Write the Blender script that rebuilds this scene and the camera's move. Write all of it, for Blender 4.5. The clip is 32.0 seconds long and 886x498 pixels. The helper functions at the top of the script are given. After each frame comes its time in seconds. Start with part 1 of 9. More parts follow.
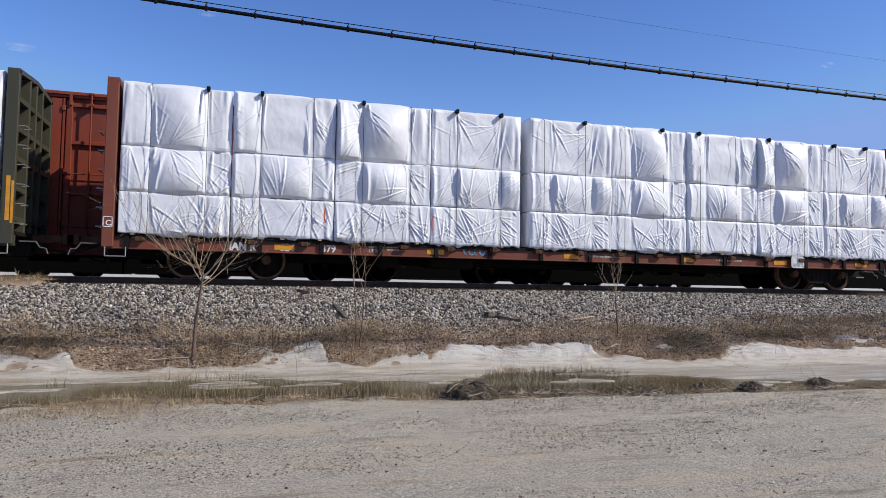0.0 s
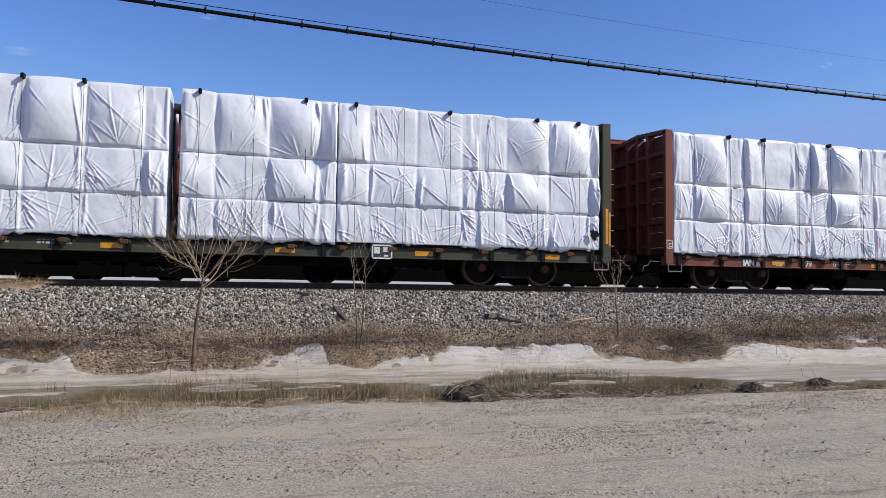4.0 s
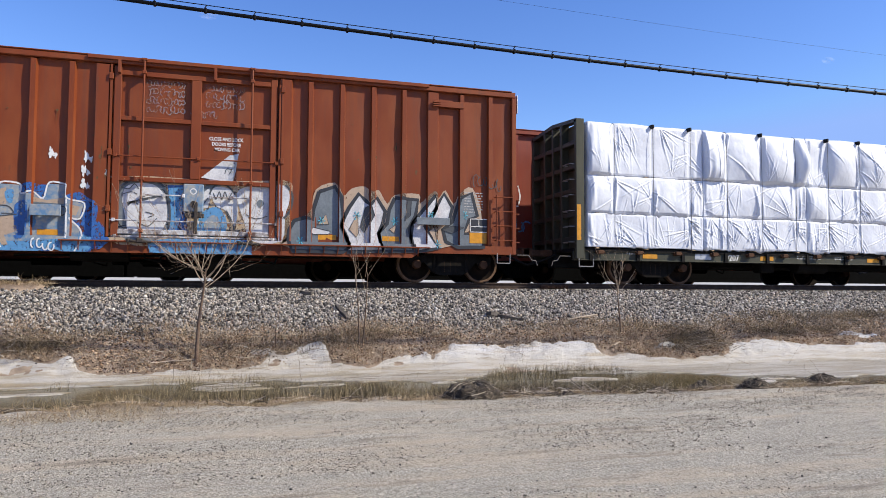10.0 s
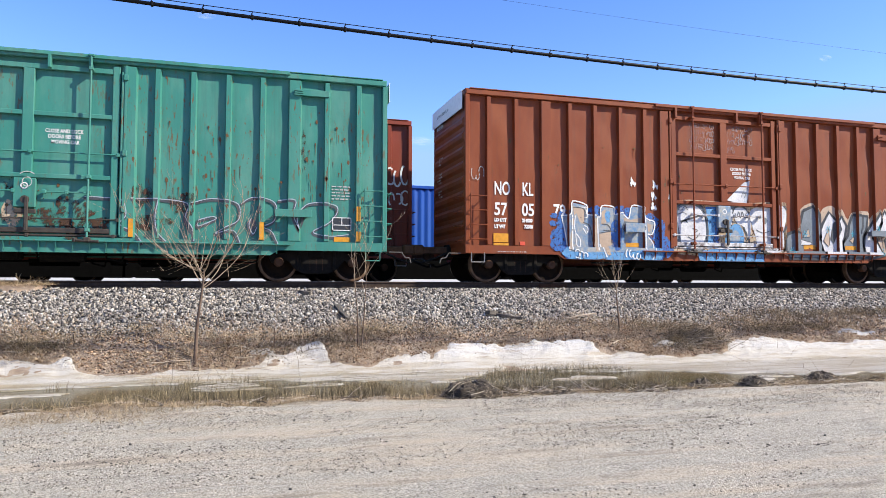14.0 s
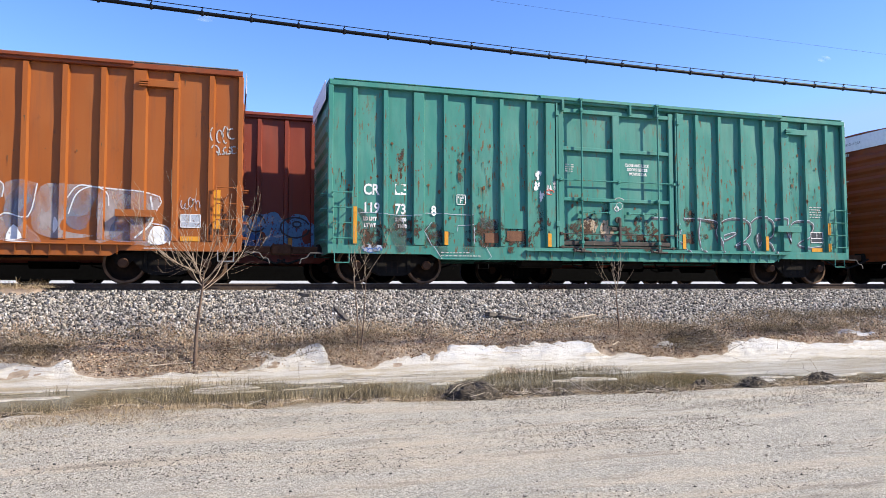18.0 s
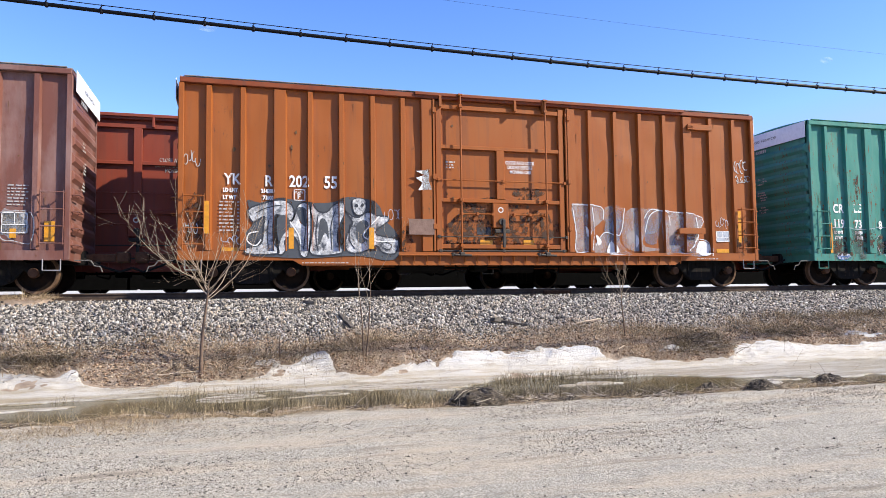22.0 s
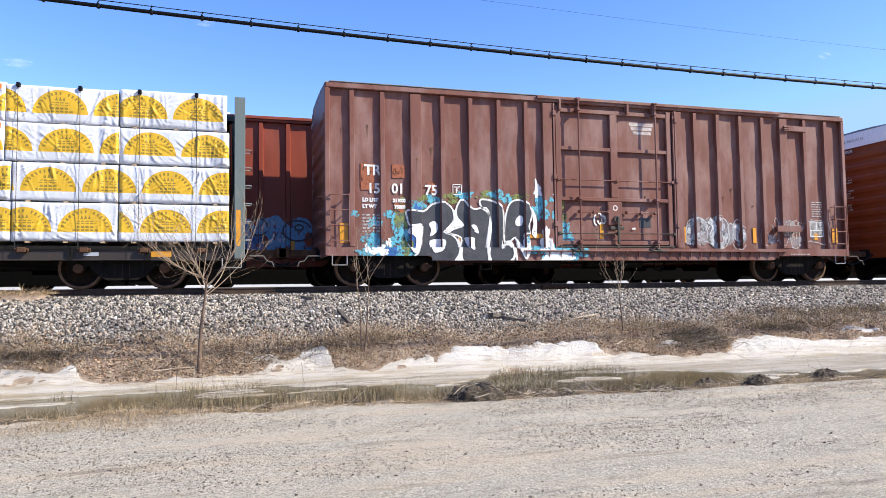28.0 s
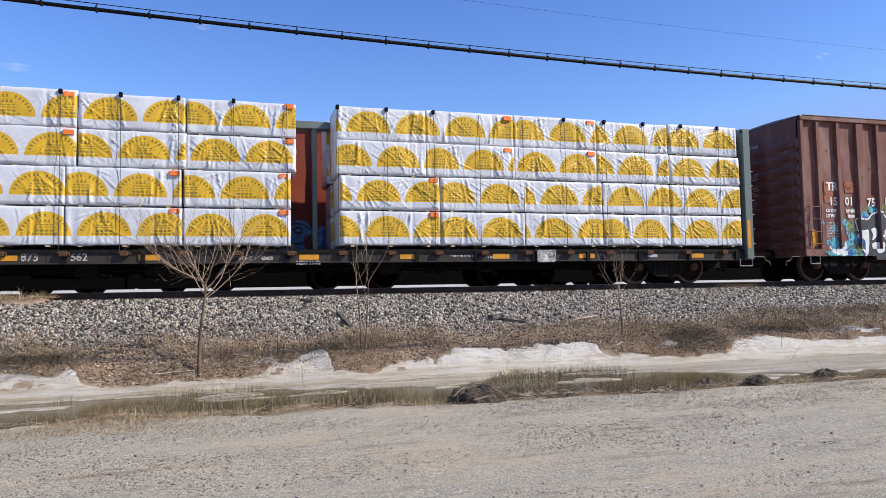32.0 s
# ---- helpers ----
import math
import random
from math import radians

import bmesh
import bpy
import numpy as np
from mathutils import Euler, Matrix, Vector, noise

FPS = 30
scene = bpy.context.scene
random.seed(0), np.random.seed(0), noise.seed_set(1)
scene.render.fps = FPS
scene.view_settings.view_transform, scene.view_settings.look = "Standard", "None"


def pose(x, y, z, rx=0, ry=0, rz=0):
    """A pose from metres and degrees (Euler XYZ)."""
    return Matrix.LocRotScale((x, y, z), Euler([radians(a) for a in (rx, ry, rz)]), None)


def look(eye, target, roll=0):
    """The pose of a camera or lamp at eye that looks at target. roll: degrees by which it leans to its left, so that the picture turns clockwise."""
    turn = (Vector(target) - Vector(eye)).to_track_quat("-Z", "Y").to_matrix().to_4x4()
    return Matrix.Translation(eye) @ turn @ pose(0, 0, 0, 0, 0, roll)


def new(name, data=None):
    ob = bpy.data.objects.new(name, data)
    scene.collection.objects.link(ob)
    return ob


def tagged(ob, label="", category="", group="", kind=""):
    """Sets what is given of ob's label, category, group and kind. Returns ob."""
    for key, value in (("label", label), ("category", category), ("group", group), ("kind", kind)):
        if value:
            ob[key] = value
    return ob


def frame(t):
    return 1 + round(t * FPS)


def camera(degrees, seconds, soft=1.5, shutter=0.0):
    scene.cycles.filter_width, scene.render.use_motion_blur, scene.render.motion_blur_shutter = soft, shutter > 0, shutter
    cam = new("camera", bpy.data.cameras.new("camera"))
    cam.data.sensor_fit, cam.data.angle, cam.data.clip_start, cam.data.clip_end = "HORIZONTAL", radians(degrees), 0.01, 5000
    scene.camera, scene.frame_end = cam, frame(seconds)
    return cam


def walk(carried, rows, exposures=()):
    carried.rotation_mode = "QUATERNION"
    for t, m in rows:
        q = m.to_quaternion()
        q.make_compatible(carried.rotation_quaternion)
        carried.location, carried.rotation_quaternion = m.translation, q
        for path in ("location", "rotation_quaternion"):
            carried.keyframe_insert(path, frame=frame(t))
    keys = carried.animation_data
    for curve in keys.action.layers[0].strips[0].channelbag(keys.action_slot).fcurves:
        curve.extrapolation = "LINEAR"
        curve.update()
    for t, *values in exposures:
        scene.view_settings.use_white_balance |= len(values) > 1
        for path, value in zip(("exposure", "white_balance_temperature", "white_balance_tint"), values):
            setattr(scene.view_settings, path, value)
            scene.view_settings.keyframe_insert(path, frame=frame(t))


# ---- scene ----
EYE = (0.0, 0.0, 1.6)
TURNS = [
    (0, 16.704, 3.119, -0.925), (0.5, 16.697, 3.191, -0.973), (1, 16.774, 3.211, -0.795), (1.5, 16.745, 3.179, -0.561), (2, 16.636, 3.158, -0.783),
    (2.5, 16.494, 3.197, -0.748), (3, 16.640, 3.258, -0.724), (3.5, 16.684, 3.281, -0.695), (5.5, 16.779, 3.172, -0.755), (6, 16.689, 3.182, -0.596),
    (6.5, 16.674, 3.150, -0.700), (7, 16.649, 3.092, -0.312), (7.5, 16.365, 3.125, -0.321), (8, 16.353, 3.168, -0.205), (8.5, 16.354, 3.220, -0.286),
    (9, 16.431, 3.199, -0.419), (9.5, 16.468, 3.138, -0.263), (10, 16.559, 3.099, -0.317), (10.5, 16.568, 3.099, -0.305), (11, 16.476, 3.127, -0.233),
    (11.5, 16.612, 3.135, -0.082), (12, 16.710, 3.128, -0.354), (12.5, 16.798, 3.066, -0.173), (13, 16.757, 3.032, -0.000), (13.5, 16.732, 3.032, -0.104),
    (14, 16.677, 3.038, -0.081), (14.5, 16.757, 2.993, 0.030), (16.5, 16.712, 2.991, -0.302), (17, 16.746, 3.018, -0.080), (17.5, 16.762, 3.107, 0.002),
    (18, 16.705, 3.182, 0.065), (18.5, 16.678, 3.166, -0.061), (19, 16.800, 3.124, 0.201), (19.5, 16.732, 3.110, 0.145), (20, 16.865, 3.118, 0.442),
    (20.5, 16.502, 3.352, 1.055), (21, 16.501, 3.568, 1.035), (21.5, 16.429, 3.649, 0.800), (22, 16.373, 3.668, 0.759), (22.5, 16.215, 3.608, 0.780),
    (23, 16.345, 3.581, 0.603), (23.5, 16.377, 3.506, 0.560), (24, 16.425, 3.401, 0.670), (24.5, 16.385, 3.325, 0.748), (25, 16.402, 3.289, 0.817),
    (25.5, 16.321, 3.302, 0.930), (27.5, 16.422, 3.285, 0.788), (28, 16.507, 3.295, 0.780), (28.5, 16.427, 3.337, 0.839), (29, 16.402, 3.389, 0.820),
    (29.5, 16.451, 3.416, 0.806), (30, 16.493, 3.399, 0.987), (30.5, 16.495, 3.393, 1.053), (31, 16.455, 3.405, 1.158), (31.5, 16.440, 3.432, 1.084),
    (32, 16.570, 3.456, 1.072),
]
# how far the train has rolled, second by second
ROLL = [(0, -46.423), (2, -39.338), (4, -32.196), (6, -25.126), (8, -17.953), (10, -10.776), (12, -3.590), (14, 3.576), (16, 10.714), (18, 17.840), (20, 24.945), (22, 32.042), (24, 39.138), (26, 46.215), (28, 53.279), (30, 60.352), (32, 67.403)]


def aim(yaw, pitch, roll):
    """A hand-steadied camera at the road's edge: degrees to the right of square-on, up, and leaning."""
    return pose(*EYE, 90 + pitch, 0, -yaw) @ pose(0, 0, 0, 0, 0, -roll)


cam = camera(64.33, 32.0, soft=0.85)
EXPOSURES = [(0, -0.09), (8, -0.08), (9, 0.05), (10, 0.27), (11, 0.45), (13, 0.71), (19, 0.74), (28, 0.79), (30, 0.47), (32, 0.26)]
walk(cam, [(t, aim(a, b, c)) for t, a, b, c in TURNS], EXPOSURES)

# ---- daylight ----
SUN_UP, SUN_SIDE = radians(37.5), radians(59)
to_sun = Vector((math.sin(SUN_SIDE) * math.cos(SUN_UP), -math.cos(SUN_SIDE) * math.cos(SUN_UP), math.sin(SUN_UP)))
world = bpy.data.worlds.new("sky")
world.use_nodes = True
scene.world = world
sky = world.node_tree.nodes.new("ShaderNodeTexSky")
sky.sky_type, sky.sun_disc = "NISHITA", False
sky.sun_elevation, sky.sun_rotation = SUN_UP, math.pi - SUN_SIDE
sky.altitude, sky.air_density, sky.dust_density, sky.ozone_density = 200, 1.0, 0.3, 2.0
back = world.node_tree.nodes["Background"]
back.inputs["Strength"].default_value = 0.086
deep = world.node_tree.nodes.new("ShaderNodeHueSaturation")
deep.inputs["Hue"].default_value, deep.inputs["Saturation"].default_value, deep.inputs["Value"].default_value = 0.518, 1.28, 2.0
world.node_tree.links.new(sky.outputs[0], deep.inputs["Color"])
even = world.node_tree.nodes.new("ShaderNodeMix")
even.data_type, even.blend_type = "RGBA", "DARKEN"
even.inputs["Factor"].default_value, even.inputs["B"].default_value = 1.0, (3.0, 4.8, 9.6, 1.0)
world.node_tree.links.new(deep.outputs[0], even.inputs["A"])
world.node_tree.links.new(even.outputs["Result"], back.inputs["Color"])
lamp = bpy.data.lights.new("sun", "SUN")
lamp.energy, lamp.angle, lamp.color = 5.0, radians(0.8), (1.0, 0.93, 0.80)
sun = new("sun", lamp)
sun.matrix_basis = look((0, 0, 40), Vector((0, 0, 40)) - to_sun)

# ---- places ----
RAIL = 1.72            # top of the rails
TRACK, TRACK_2 = 18.3, 22.25   # centre lines of the two tracks
HALF = 1.45            # half the width of a car


# ---- materials ----
def nodes_of(name):
    m = bpy.data.materials.new(name)
    m.use_nodes = True
    return m, m.node_tree.nodes, m.node_tree.links, m.node_tree.nodes["Principled BSDF"]


def rgba(c):
    return (*c, 1.0)


def noise_node(n, l, vec, scale, detail=4.0, rough=0.6):
    t = n.new("ShaderNodeTexNoise")
    t.inputs["Scale"].default_value, t.inputs["Detail"].default_value, t.inputs["Roughness"].default_value = scale, detail, rough
    l.new(vec, t.inputs["Vector"])
    return t.outputs["Fac"]


def ramp(n, l, fac, stops):
    r = n.new("ShaderNodeValToRGB")
    while len(r.color_ramp.elements) < len(stops):
        r.color_ramp.elements.new(0.5)
    for e, (p, c) in zip(r.color_ramp.elements, stops):
        e.position, e.color = p, rgba(c) if len(c) == 3 else c
    l.new(fac, r.inputs["Fac"])
    return r.outputs["Color"]


def grey(a, b):
    return [(a, (0, 0, 0)), (b, (1, 1, 1))]


def mix(n, l, fac, a, b, how="MIX"):
    m = n.new("ShaderNodeMix")
    m.data_type, m.blend_type = "RGBA", how
    for sock, v in ((m.inputs["Factor"], fac), (m.inputs["A"], a), (m.inputs["B"], b)):
        if isinstance(v, (int, float)):
            sock.default_value = v
        elif isinstance(v, tuple):
            sock.default_value = rgba(v)
        else:
            l.new(v, sock)
    return m.outputs["Result"]


def calc(n, l, op, a, b=0.0, c=0.0):
    m = n.new("ShaderNodeMath")
    m.operation = op
    for sock, v in zip(m.inputs, (a, b, c)):
        if isinstance(v, (int, float)):
            sock.default_value = v
        else:
            l.new(v, sock)
    return m.outputs[0]


def coords(n, l, stretch=(1, 1, 1), where="Object"):
    t = n.new("ShaderNodeTexCoord")
    m = n.new("ShaderNodeMapping")
    m.inputs["Scale"].default_value = stretch
    l.new(t.outputs[where], m.inputs["Vector"])
    return m.outputs["Vector"]


def bump(n, l, bsdf, height, strength, distance=0.02):
    b = n.new("ShaderNodeBump")
    b.inputs["Strength"].default_value, b.inputs["Distance"].default_value = strength, distance
    l.new(height, b.inputs["Height"])
    l.new(b.outputs["Normal"], bsdf.inputs["Normal"])


def surface(name, dark, light, scale=3.0, fine=30.0, rough=0.7, metal=0.0, relief=0.3, spread=0.35, where="Object", stain=None, stain_scale=0.8):
    """A plain rough surface: two colours at two scales, an optional stain, fine relief."""
    m, n, l, p = nodes_of(name)
    v = coords(n, l, where=where)
    a, b = noise_node(n, l, v, scale), noise_node(n, l, v, fine, 3.0)
    both = calc(n, l, "ADD", calc(n, l, "MULTIPLY", a, 0.6), calc(n, l, "MULTIPLY", b, 0.4))
    col = ramp(n, l, both, [(0.5 - spread / 2, dark), (0.5 + spread / 2, light)])
    if stain:
        col = mix(n, l, ramp(n, l, noise_node(n, l, v, stain_scale, 5.0), grey(0.52, 0.68)), col, stain)
    l.new(col, p.inputs["Base Color"])
    p.inputs["Roughness"].default_value, p.inputs["Metallic"].default_value = rough, metal
    bump(n, l, p, both, relief)
    return m


def car_paint(name, colour, faded, rust=(0.12, 0.045, 0.02), rust_amount=0.1, fade=0.4, grime=(0.05, 0.045, 0.04), flakes=0.0):
    """Weathered paint on steel sheet: fading in patches, streaks that run down, rust spots."""
    m, n, l, p = nodes_of(name)
    v = coords(n, l)
    streak = coords(n, l, (6.0, 6.0, 0.35))
    patch = ramp(n, l, noise_node(n, l, coords(n, l, (1.3, 1.3, 0.45)), 1.2, 6.0, 0.65), grey(0.45, 0.68))
    col = mix(n, l, calc(n, l, "MULTIPLY", patch, fade), colour, faded)
    runs = ramp(n, l, noise_node(n, l, streak, 1.0, 4.0), grey(0.5, 0.78))
    col = mix(n, l, calc(n, l, "MULTIPLY", runs, 0.35), col, grime)
    spots = ramp(n, l, noise_node(n, l, coords(n, l, (1, 1, 0.45)), 7.0, 6.0, 0.7), grey(0.66 - rust_amount * 0.5, 0.72))
    zone = ramp(n, l, noise_node(n, l, v, 1.3, 3.0), grey(0.4, 0.6))
    col = mix(n, l, calc(n, l, "MULTIPLY", spots, zone), col, rust)
    if flakes:
        # small blisters of rust with a run below each
        small = ramp(n, l, noise_node(n, l, coords(n, l, (1, 1, 0.22)), 15.0, 4.0, 0.6), grey(0.59 - flakes * 0.06, 0.62 - flakes * 0.02))
        some = ramp(n, l, noise_node(n, l, coords(n, l, (1, 1, 0.6)), 0.9, 4.0), grey(0.48, 0.6))
        col = mix(n, l, calc(n, l, "MULTIPLY", small, some), col, rust)
    grain = noise_node(n, l, v, 55.0, 3.0)
    col = mix(n, l, calc(n, l, "MULTIPLY", grain, 0.1), col, (0.03, 0.03, 0.03))
    l.new(col, p.inputs["Base Color"])
    l.new(ramp(n, l, patch, [(0.0, (0.48, 0.48, 0.48)), (1.0, (0.64, 0.64, 0.64))]), p.inputs["Roughness"])
    p.inputs["Specular IOR Level"].default_value = 0.27
    bump(n, l, p, calc(n, l, "ADD", grain, calc(n, l, "MULTIPLY", spots, 0.5)), 0.12, 0.01)
    return m


def flat_paint(name, colour, rough=0.55, wear=0.35, metal=0.0, thin=0.0, flake=13.0, veil=0.0):
    """Thin paint that has worn: stencils, spray paint, tape."""
    m, n, l, p = nodes_of(name)
    v = coords(n, l)
    col = mix(n, l, calc(n, l, "MULTIPLY", ramp(n, l, noise_node(n, l, v, 9.0, 5.0), grey(0.45, 0.75)), wear), colour,
              tuple(c * 0.45 for c in colour))
    l.new(col, p.inputs["Base Color"])
    p.inputs["Roughness"].default_value, p.inputs["Metallic"].default_value = rough, metal
    if thin:
        # flakes and overspray let the surface below show through
        gaps = ramp(n, l, noise_node(n, l, coords(n, l, (1, 1, 0.7)), flake, 6.0, 0.75), grey(thin - 0.05, thin + 0.05))
        l.new(gaps, p.inputs["Alpha"])
    if veil:
        # an even mist of paint
        mist = noise_node(n, l, coords(n, l, (1, 1, 0.5)), 2.5, 6.0, 0.6)
        l.new(calc(n, l, "MULTIPLY", ramp(n, l, mist, grey(0.25, 0.75)), veil), p.inputs["Alpha"])
    return m


BOX_RED = car_paint("brown_red_paint", (0.195, 0.042, 0.0105), (0.255, 0.068, 0.02), fade=0.6)
BOX_GREEN = car_paint("green_paint", (0.042, 0.208, 0.162), (0.12, 0.275, 0.222), rust=(0.13, 0.08, 0.036), rust_amount=0.13, fade=0.5, flakes=0.02)
BOX_ORANGE = car_paint("orange_brown_paint", (0.29, 0.08, 0.012), (0.3, 0.1, 0.025), fade=0.5)
BOX_MAROON = car_paint("faded_maroon_paint", (0.165, 0.064, 0.045), (0.36, 0.255, 0.235), fade=0.42)
BACK_RED = car_paint("brick_red_paint", (0.22, 0.042, 0.02), (0.25, 0.065, 0.036), fade=0.4)
FLAT_RED = car_paint("oxide_red_paint", (0.17, 0.05, 0.03), (0.2, 0.08, 0.05))
FLAT_OLIVE = car_paint("dark_olive_paint", (0.05, 0.05, 0.032), (0.09, 0.085, 0.06))
FLAT_GREY = car_paint("grey_green_paint", (0.13, 0.16, 0.15), (0.2, 0.22, 0.2))
DARK_DECK = car_paint("sooty_brown_paint", (0.035, 0.028, 0.024), (0.06, 0.05, 0.04))
CONTAINER_BLUE = car_paint("container_blue_paint", (0.012, 0.085, 0.42), (0.03, 0.12, 0.45), rust_amount=0.02, fade=0.3)
# undercar iron: grime plus the shade beneath the cars, both in the colour
IRON = surface("shaded_grimy_black_iron", (0.004, 0.0038, 0.0035), (0.012, 0.011, 0.01), 5, 40, 0.85, 0.0)
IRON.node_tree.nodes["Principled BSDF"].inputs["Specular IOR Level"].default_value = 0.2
RUSTY = surface("rusty_steel", (0.05, 0.026, 0.016), (0.13, 0.07, 0.042), 6, 60, 0.8, 0.3)
TREAD = surface("rubbed_wheel_steel", (0.06, 0.035, 0.02), (0.2, 0.12, 0.07), 6, 50, 0.6, 0.2, 0.05)
RAIL_STEEL = surface("brown_rail_steel", (0.035, 0.025, 0.019), (0.1, 0.07, 0.052), 5, 60, 0.75, 0.2)
RAILHEAD = surface("worn_rail_steel", (0.2, 0.185, 0.17), (0.36, 0.34, 0.32), 4, 60, 0.5, 0.3, 0.05)
TIE_WOOD = surface("creosoted_tie_wood", (0.035, 0.027, 0.021), (0.10, 0.08, 0.062), 3, 50, 0.9, 0.0, 0.6)
DULL_ROOF = surface("weathered_roof_steel", (0.1, 0.09, 0.085), (0.3, 0.28, 0.26), 3, 40, 0.7, 0.1)
GALV = surface("worn_light_steel", (0.2, 0.19, 0.18), (0.42, 0.4, 0.38), 6, 60, 0.5, 0.5, 0.1)
WHITE_MARK = flat_paint("white_stencil_paint", (0.72, 0.7, 0.67), thin=0.36)
DIM_MARK = flat_paint("dim_stencil_paint", (0.42, 0.41, 0.39), wear=0.6, thin=0.44)
YELLOW_TAPE = flat_paint("amber_reflector_tape", (0.62, 0.27, 0.012), 0.4, 0.55)
ORANGE_TAG = flat_paint("orange_tag_paper", (0.85, 0.18, 0.02), 0.6, 0.1)
BLACK_PAINT = flat_paint("black_spray_paint", (0.025, 0.027, 0.032), 0.5)
CHARCOAL = flat_paint("charcoal_spray_paint", (0.06, 0.065, 0.07), 0.5, thin=0.36)
BLUE_GREY = surface("mottled_blue_grey_spray", (0.10, 0.20, 0.33), (0.34, 0.33, 0.29), 3, 12, 0.5, 0.0, 0.05, 0.25)
SILVER_PAINT = flat_paint("silver_spray_paint", (0.44, 0.46, 0.49), 0.42, 0.5, 0.3, thin=0.38)
WHITE_PAINT = flat_paint("white_spray_paint", (0.72, 0.72, 0.7), 0.5, 0.4, thin=0.36)
BLUE_PAINT = flat_paint("pale_blue_spray_paint", (0.10, 0.27, 0.48), 0.5, 0.5, thin=0.42)
DEEP_BLUE = flat_paint("deep_blue_spray_paint", (0.03, 0.12, 0.36), 0.5, 0.5, thin=0.44)
CYAN_PAINT = flat_paint("turquoise_spray_paint", (0.10, 0.40, 0.50), 0.5, 0.5, thin=0.45)
GREY_PAINT = flat_paint("grey_spray_paint", (0.13, 0.155, 0.17), 0.5, 0.5, thin=0.37)
BEIGE_PAINT = flat_paint("beige_spray_paint", (0.45, 0.34, 0.22), 0.5, 0.5, thin=0.44)
RED_PAINT = flat_paint("red_spray_paint", (0.6, 0.07, 0.03), 0.5, 0.3)
PLATE_WHITE = flat_paint("white_end_panel", (0.72, 0.72, 0.74), 0.6, 0.25)
STRAP = surface("black_steel_cable", (0.015, 0.015, 0.016), (0.05, 0.05, 0.05), 8, 60, 0.6, 0.4)
CABLE_BLACK = surface("black_cable_sheath", (0.0015, 0.0015, 0.002), (0.004, 0.004, 0.005), 4, 30, 0.5)
CABLE_BLACK.node_tree.nodes["Principled BSDF"].inputs["Specular IOR Level"].default_value = 0.15
# truck castings, their colour darkened for the shade below the sills
FRAME_IRON = surface("shaded_dusty_cast_steel", (0.004, 0.0035, 0.003), (0.016, 0.0135, 0.011), 5, 40, 0.85)
# far flatcar steel: shade behind the parked cars is put into this near-black colour
FAR_SHADE = surface("shaded_black_steel", (0.0015, 0.0015, 0.0015), (0.004, 0.004, 0.004), 5, 40, 0.95)
FAR_SHADE.node_tree.nodes["Principled BSDF"].inputs["Specular IOR Level"].default_value = 0.05
SPLASHED = surface("paint_splashed_steel", (0.1, 0.06, 0.05), (0.62, 0.62, 0.62), 4, 12, 0.6, 0.0, 0.1, 0.2)
BOARD_BROWN = surface("bare_brown_board", (0.12, 0.065, 0.045), (0.24, 0.15, 0.115), 5, 40, 0.8)
VEIL_DARK = flat_paint("worn_dark_spray", (0.055, 0.05, 0.045), 0.6, 0.4, veil=0.85)
OLIVE_SPRAY = flat_paint("olive_spray_paint", (0.17, 0.2, 0.05), 0.55, 0.5, thin=0.46)
RUN_RUST = flat_paint("rust_run", (0.12, 0.062, 0.024), 0.85, 0.5)
STEEL_GREY = surface("steel_grey_spray", (0.10, 0.12, 0.135), (0.19, 0.215, 0.23), 2.5, 18, 0.5, 0.0, 0.05)
GREASY = surface("greasy_dark_steel", (0.018, 0.015, 0.012), (0.07, 0.052, 0.038), 6, 50, 0.7, 0.1)
PALE_LINE = flat_paint("thin_white_spray", (0.6, 0.6, 0.6), 0.5, 0.3, thin=0.4)
VEIL_BLUE = flat_paint("thin_blue_grey_spray", (0.16, 0.2, 0.28), 0.5, 0.3, veil=0.75)
LEVER = surface("dusty_lever_steel", (0.07, 0.06, 0.05), (0.2, 0.18, 0.16), 6, 60, 0.7, 0.1, 0.1)
OLD_TAG = flat_paint("faded_marker", (0.3, 0.27, 0.28), 0.6, 0.3, veil=0.8)
CHALK = flat_paint("worn_white_spray", (0.66, 0.66, 0.66), 0.5, 0.4, thin=0.42, flake=7.0)
GHOST = flat_paint("thin_pale_grey_spray", (0.44, 0.43, 0.43), 0.5, 0.3, veil=0.75)
RUST_STAIN = flat_paint("rust_stain", (0.06, 0.028, 0.014), 0.85, 0.5, thin=0.52, flake=8.0)
# wheel grime, with the shade under the car put into the near-black base
WHEEL = surface("shaded_grimy_wheel_steel", (0.004, 0.003, 0.0022), (0.02, 0.0105, 0.0055), 6, 50, 0.8, 0.0)


for m in (FRAME_IRON, WHEEL, TREAD, RUSTY, RAIL_STEEL):
    m.node_tree.nodes["Principled BSDF"].inputs["Specular IOR Level"].default_value = 0.12


# ---- building helpers ----
def box(bm, x0, x1, y0, y1, z0, z1, bevel=0.0):
    m = Matrix.Translation(((x0 + x1) / 2, (y0 + y1) / 2, (z0 + z1) / 2)) @ Matrix.Diagonal((x1 - x0, y1 - y0, z1 - z0, 1))
    made = bmesh.ops.create_cube(bm, size=1.0, matrix=m)["verts"]
    if bevel:
        edges = list({e for v in made for e in v.link_edges})
        bmesh.ops.bevel(bm, geom=edges, offset=bevel, segments=1, affect="EDGES")


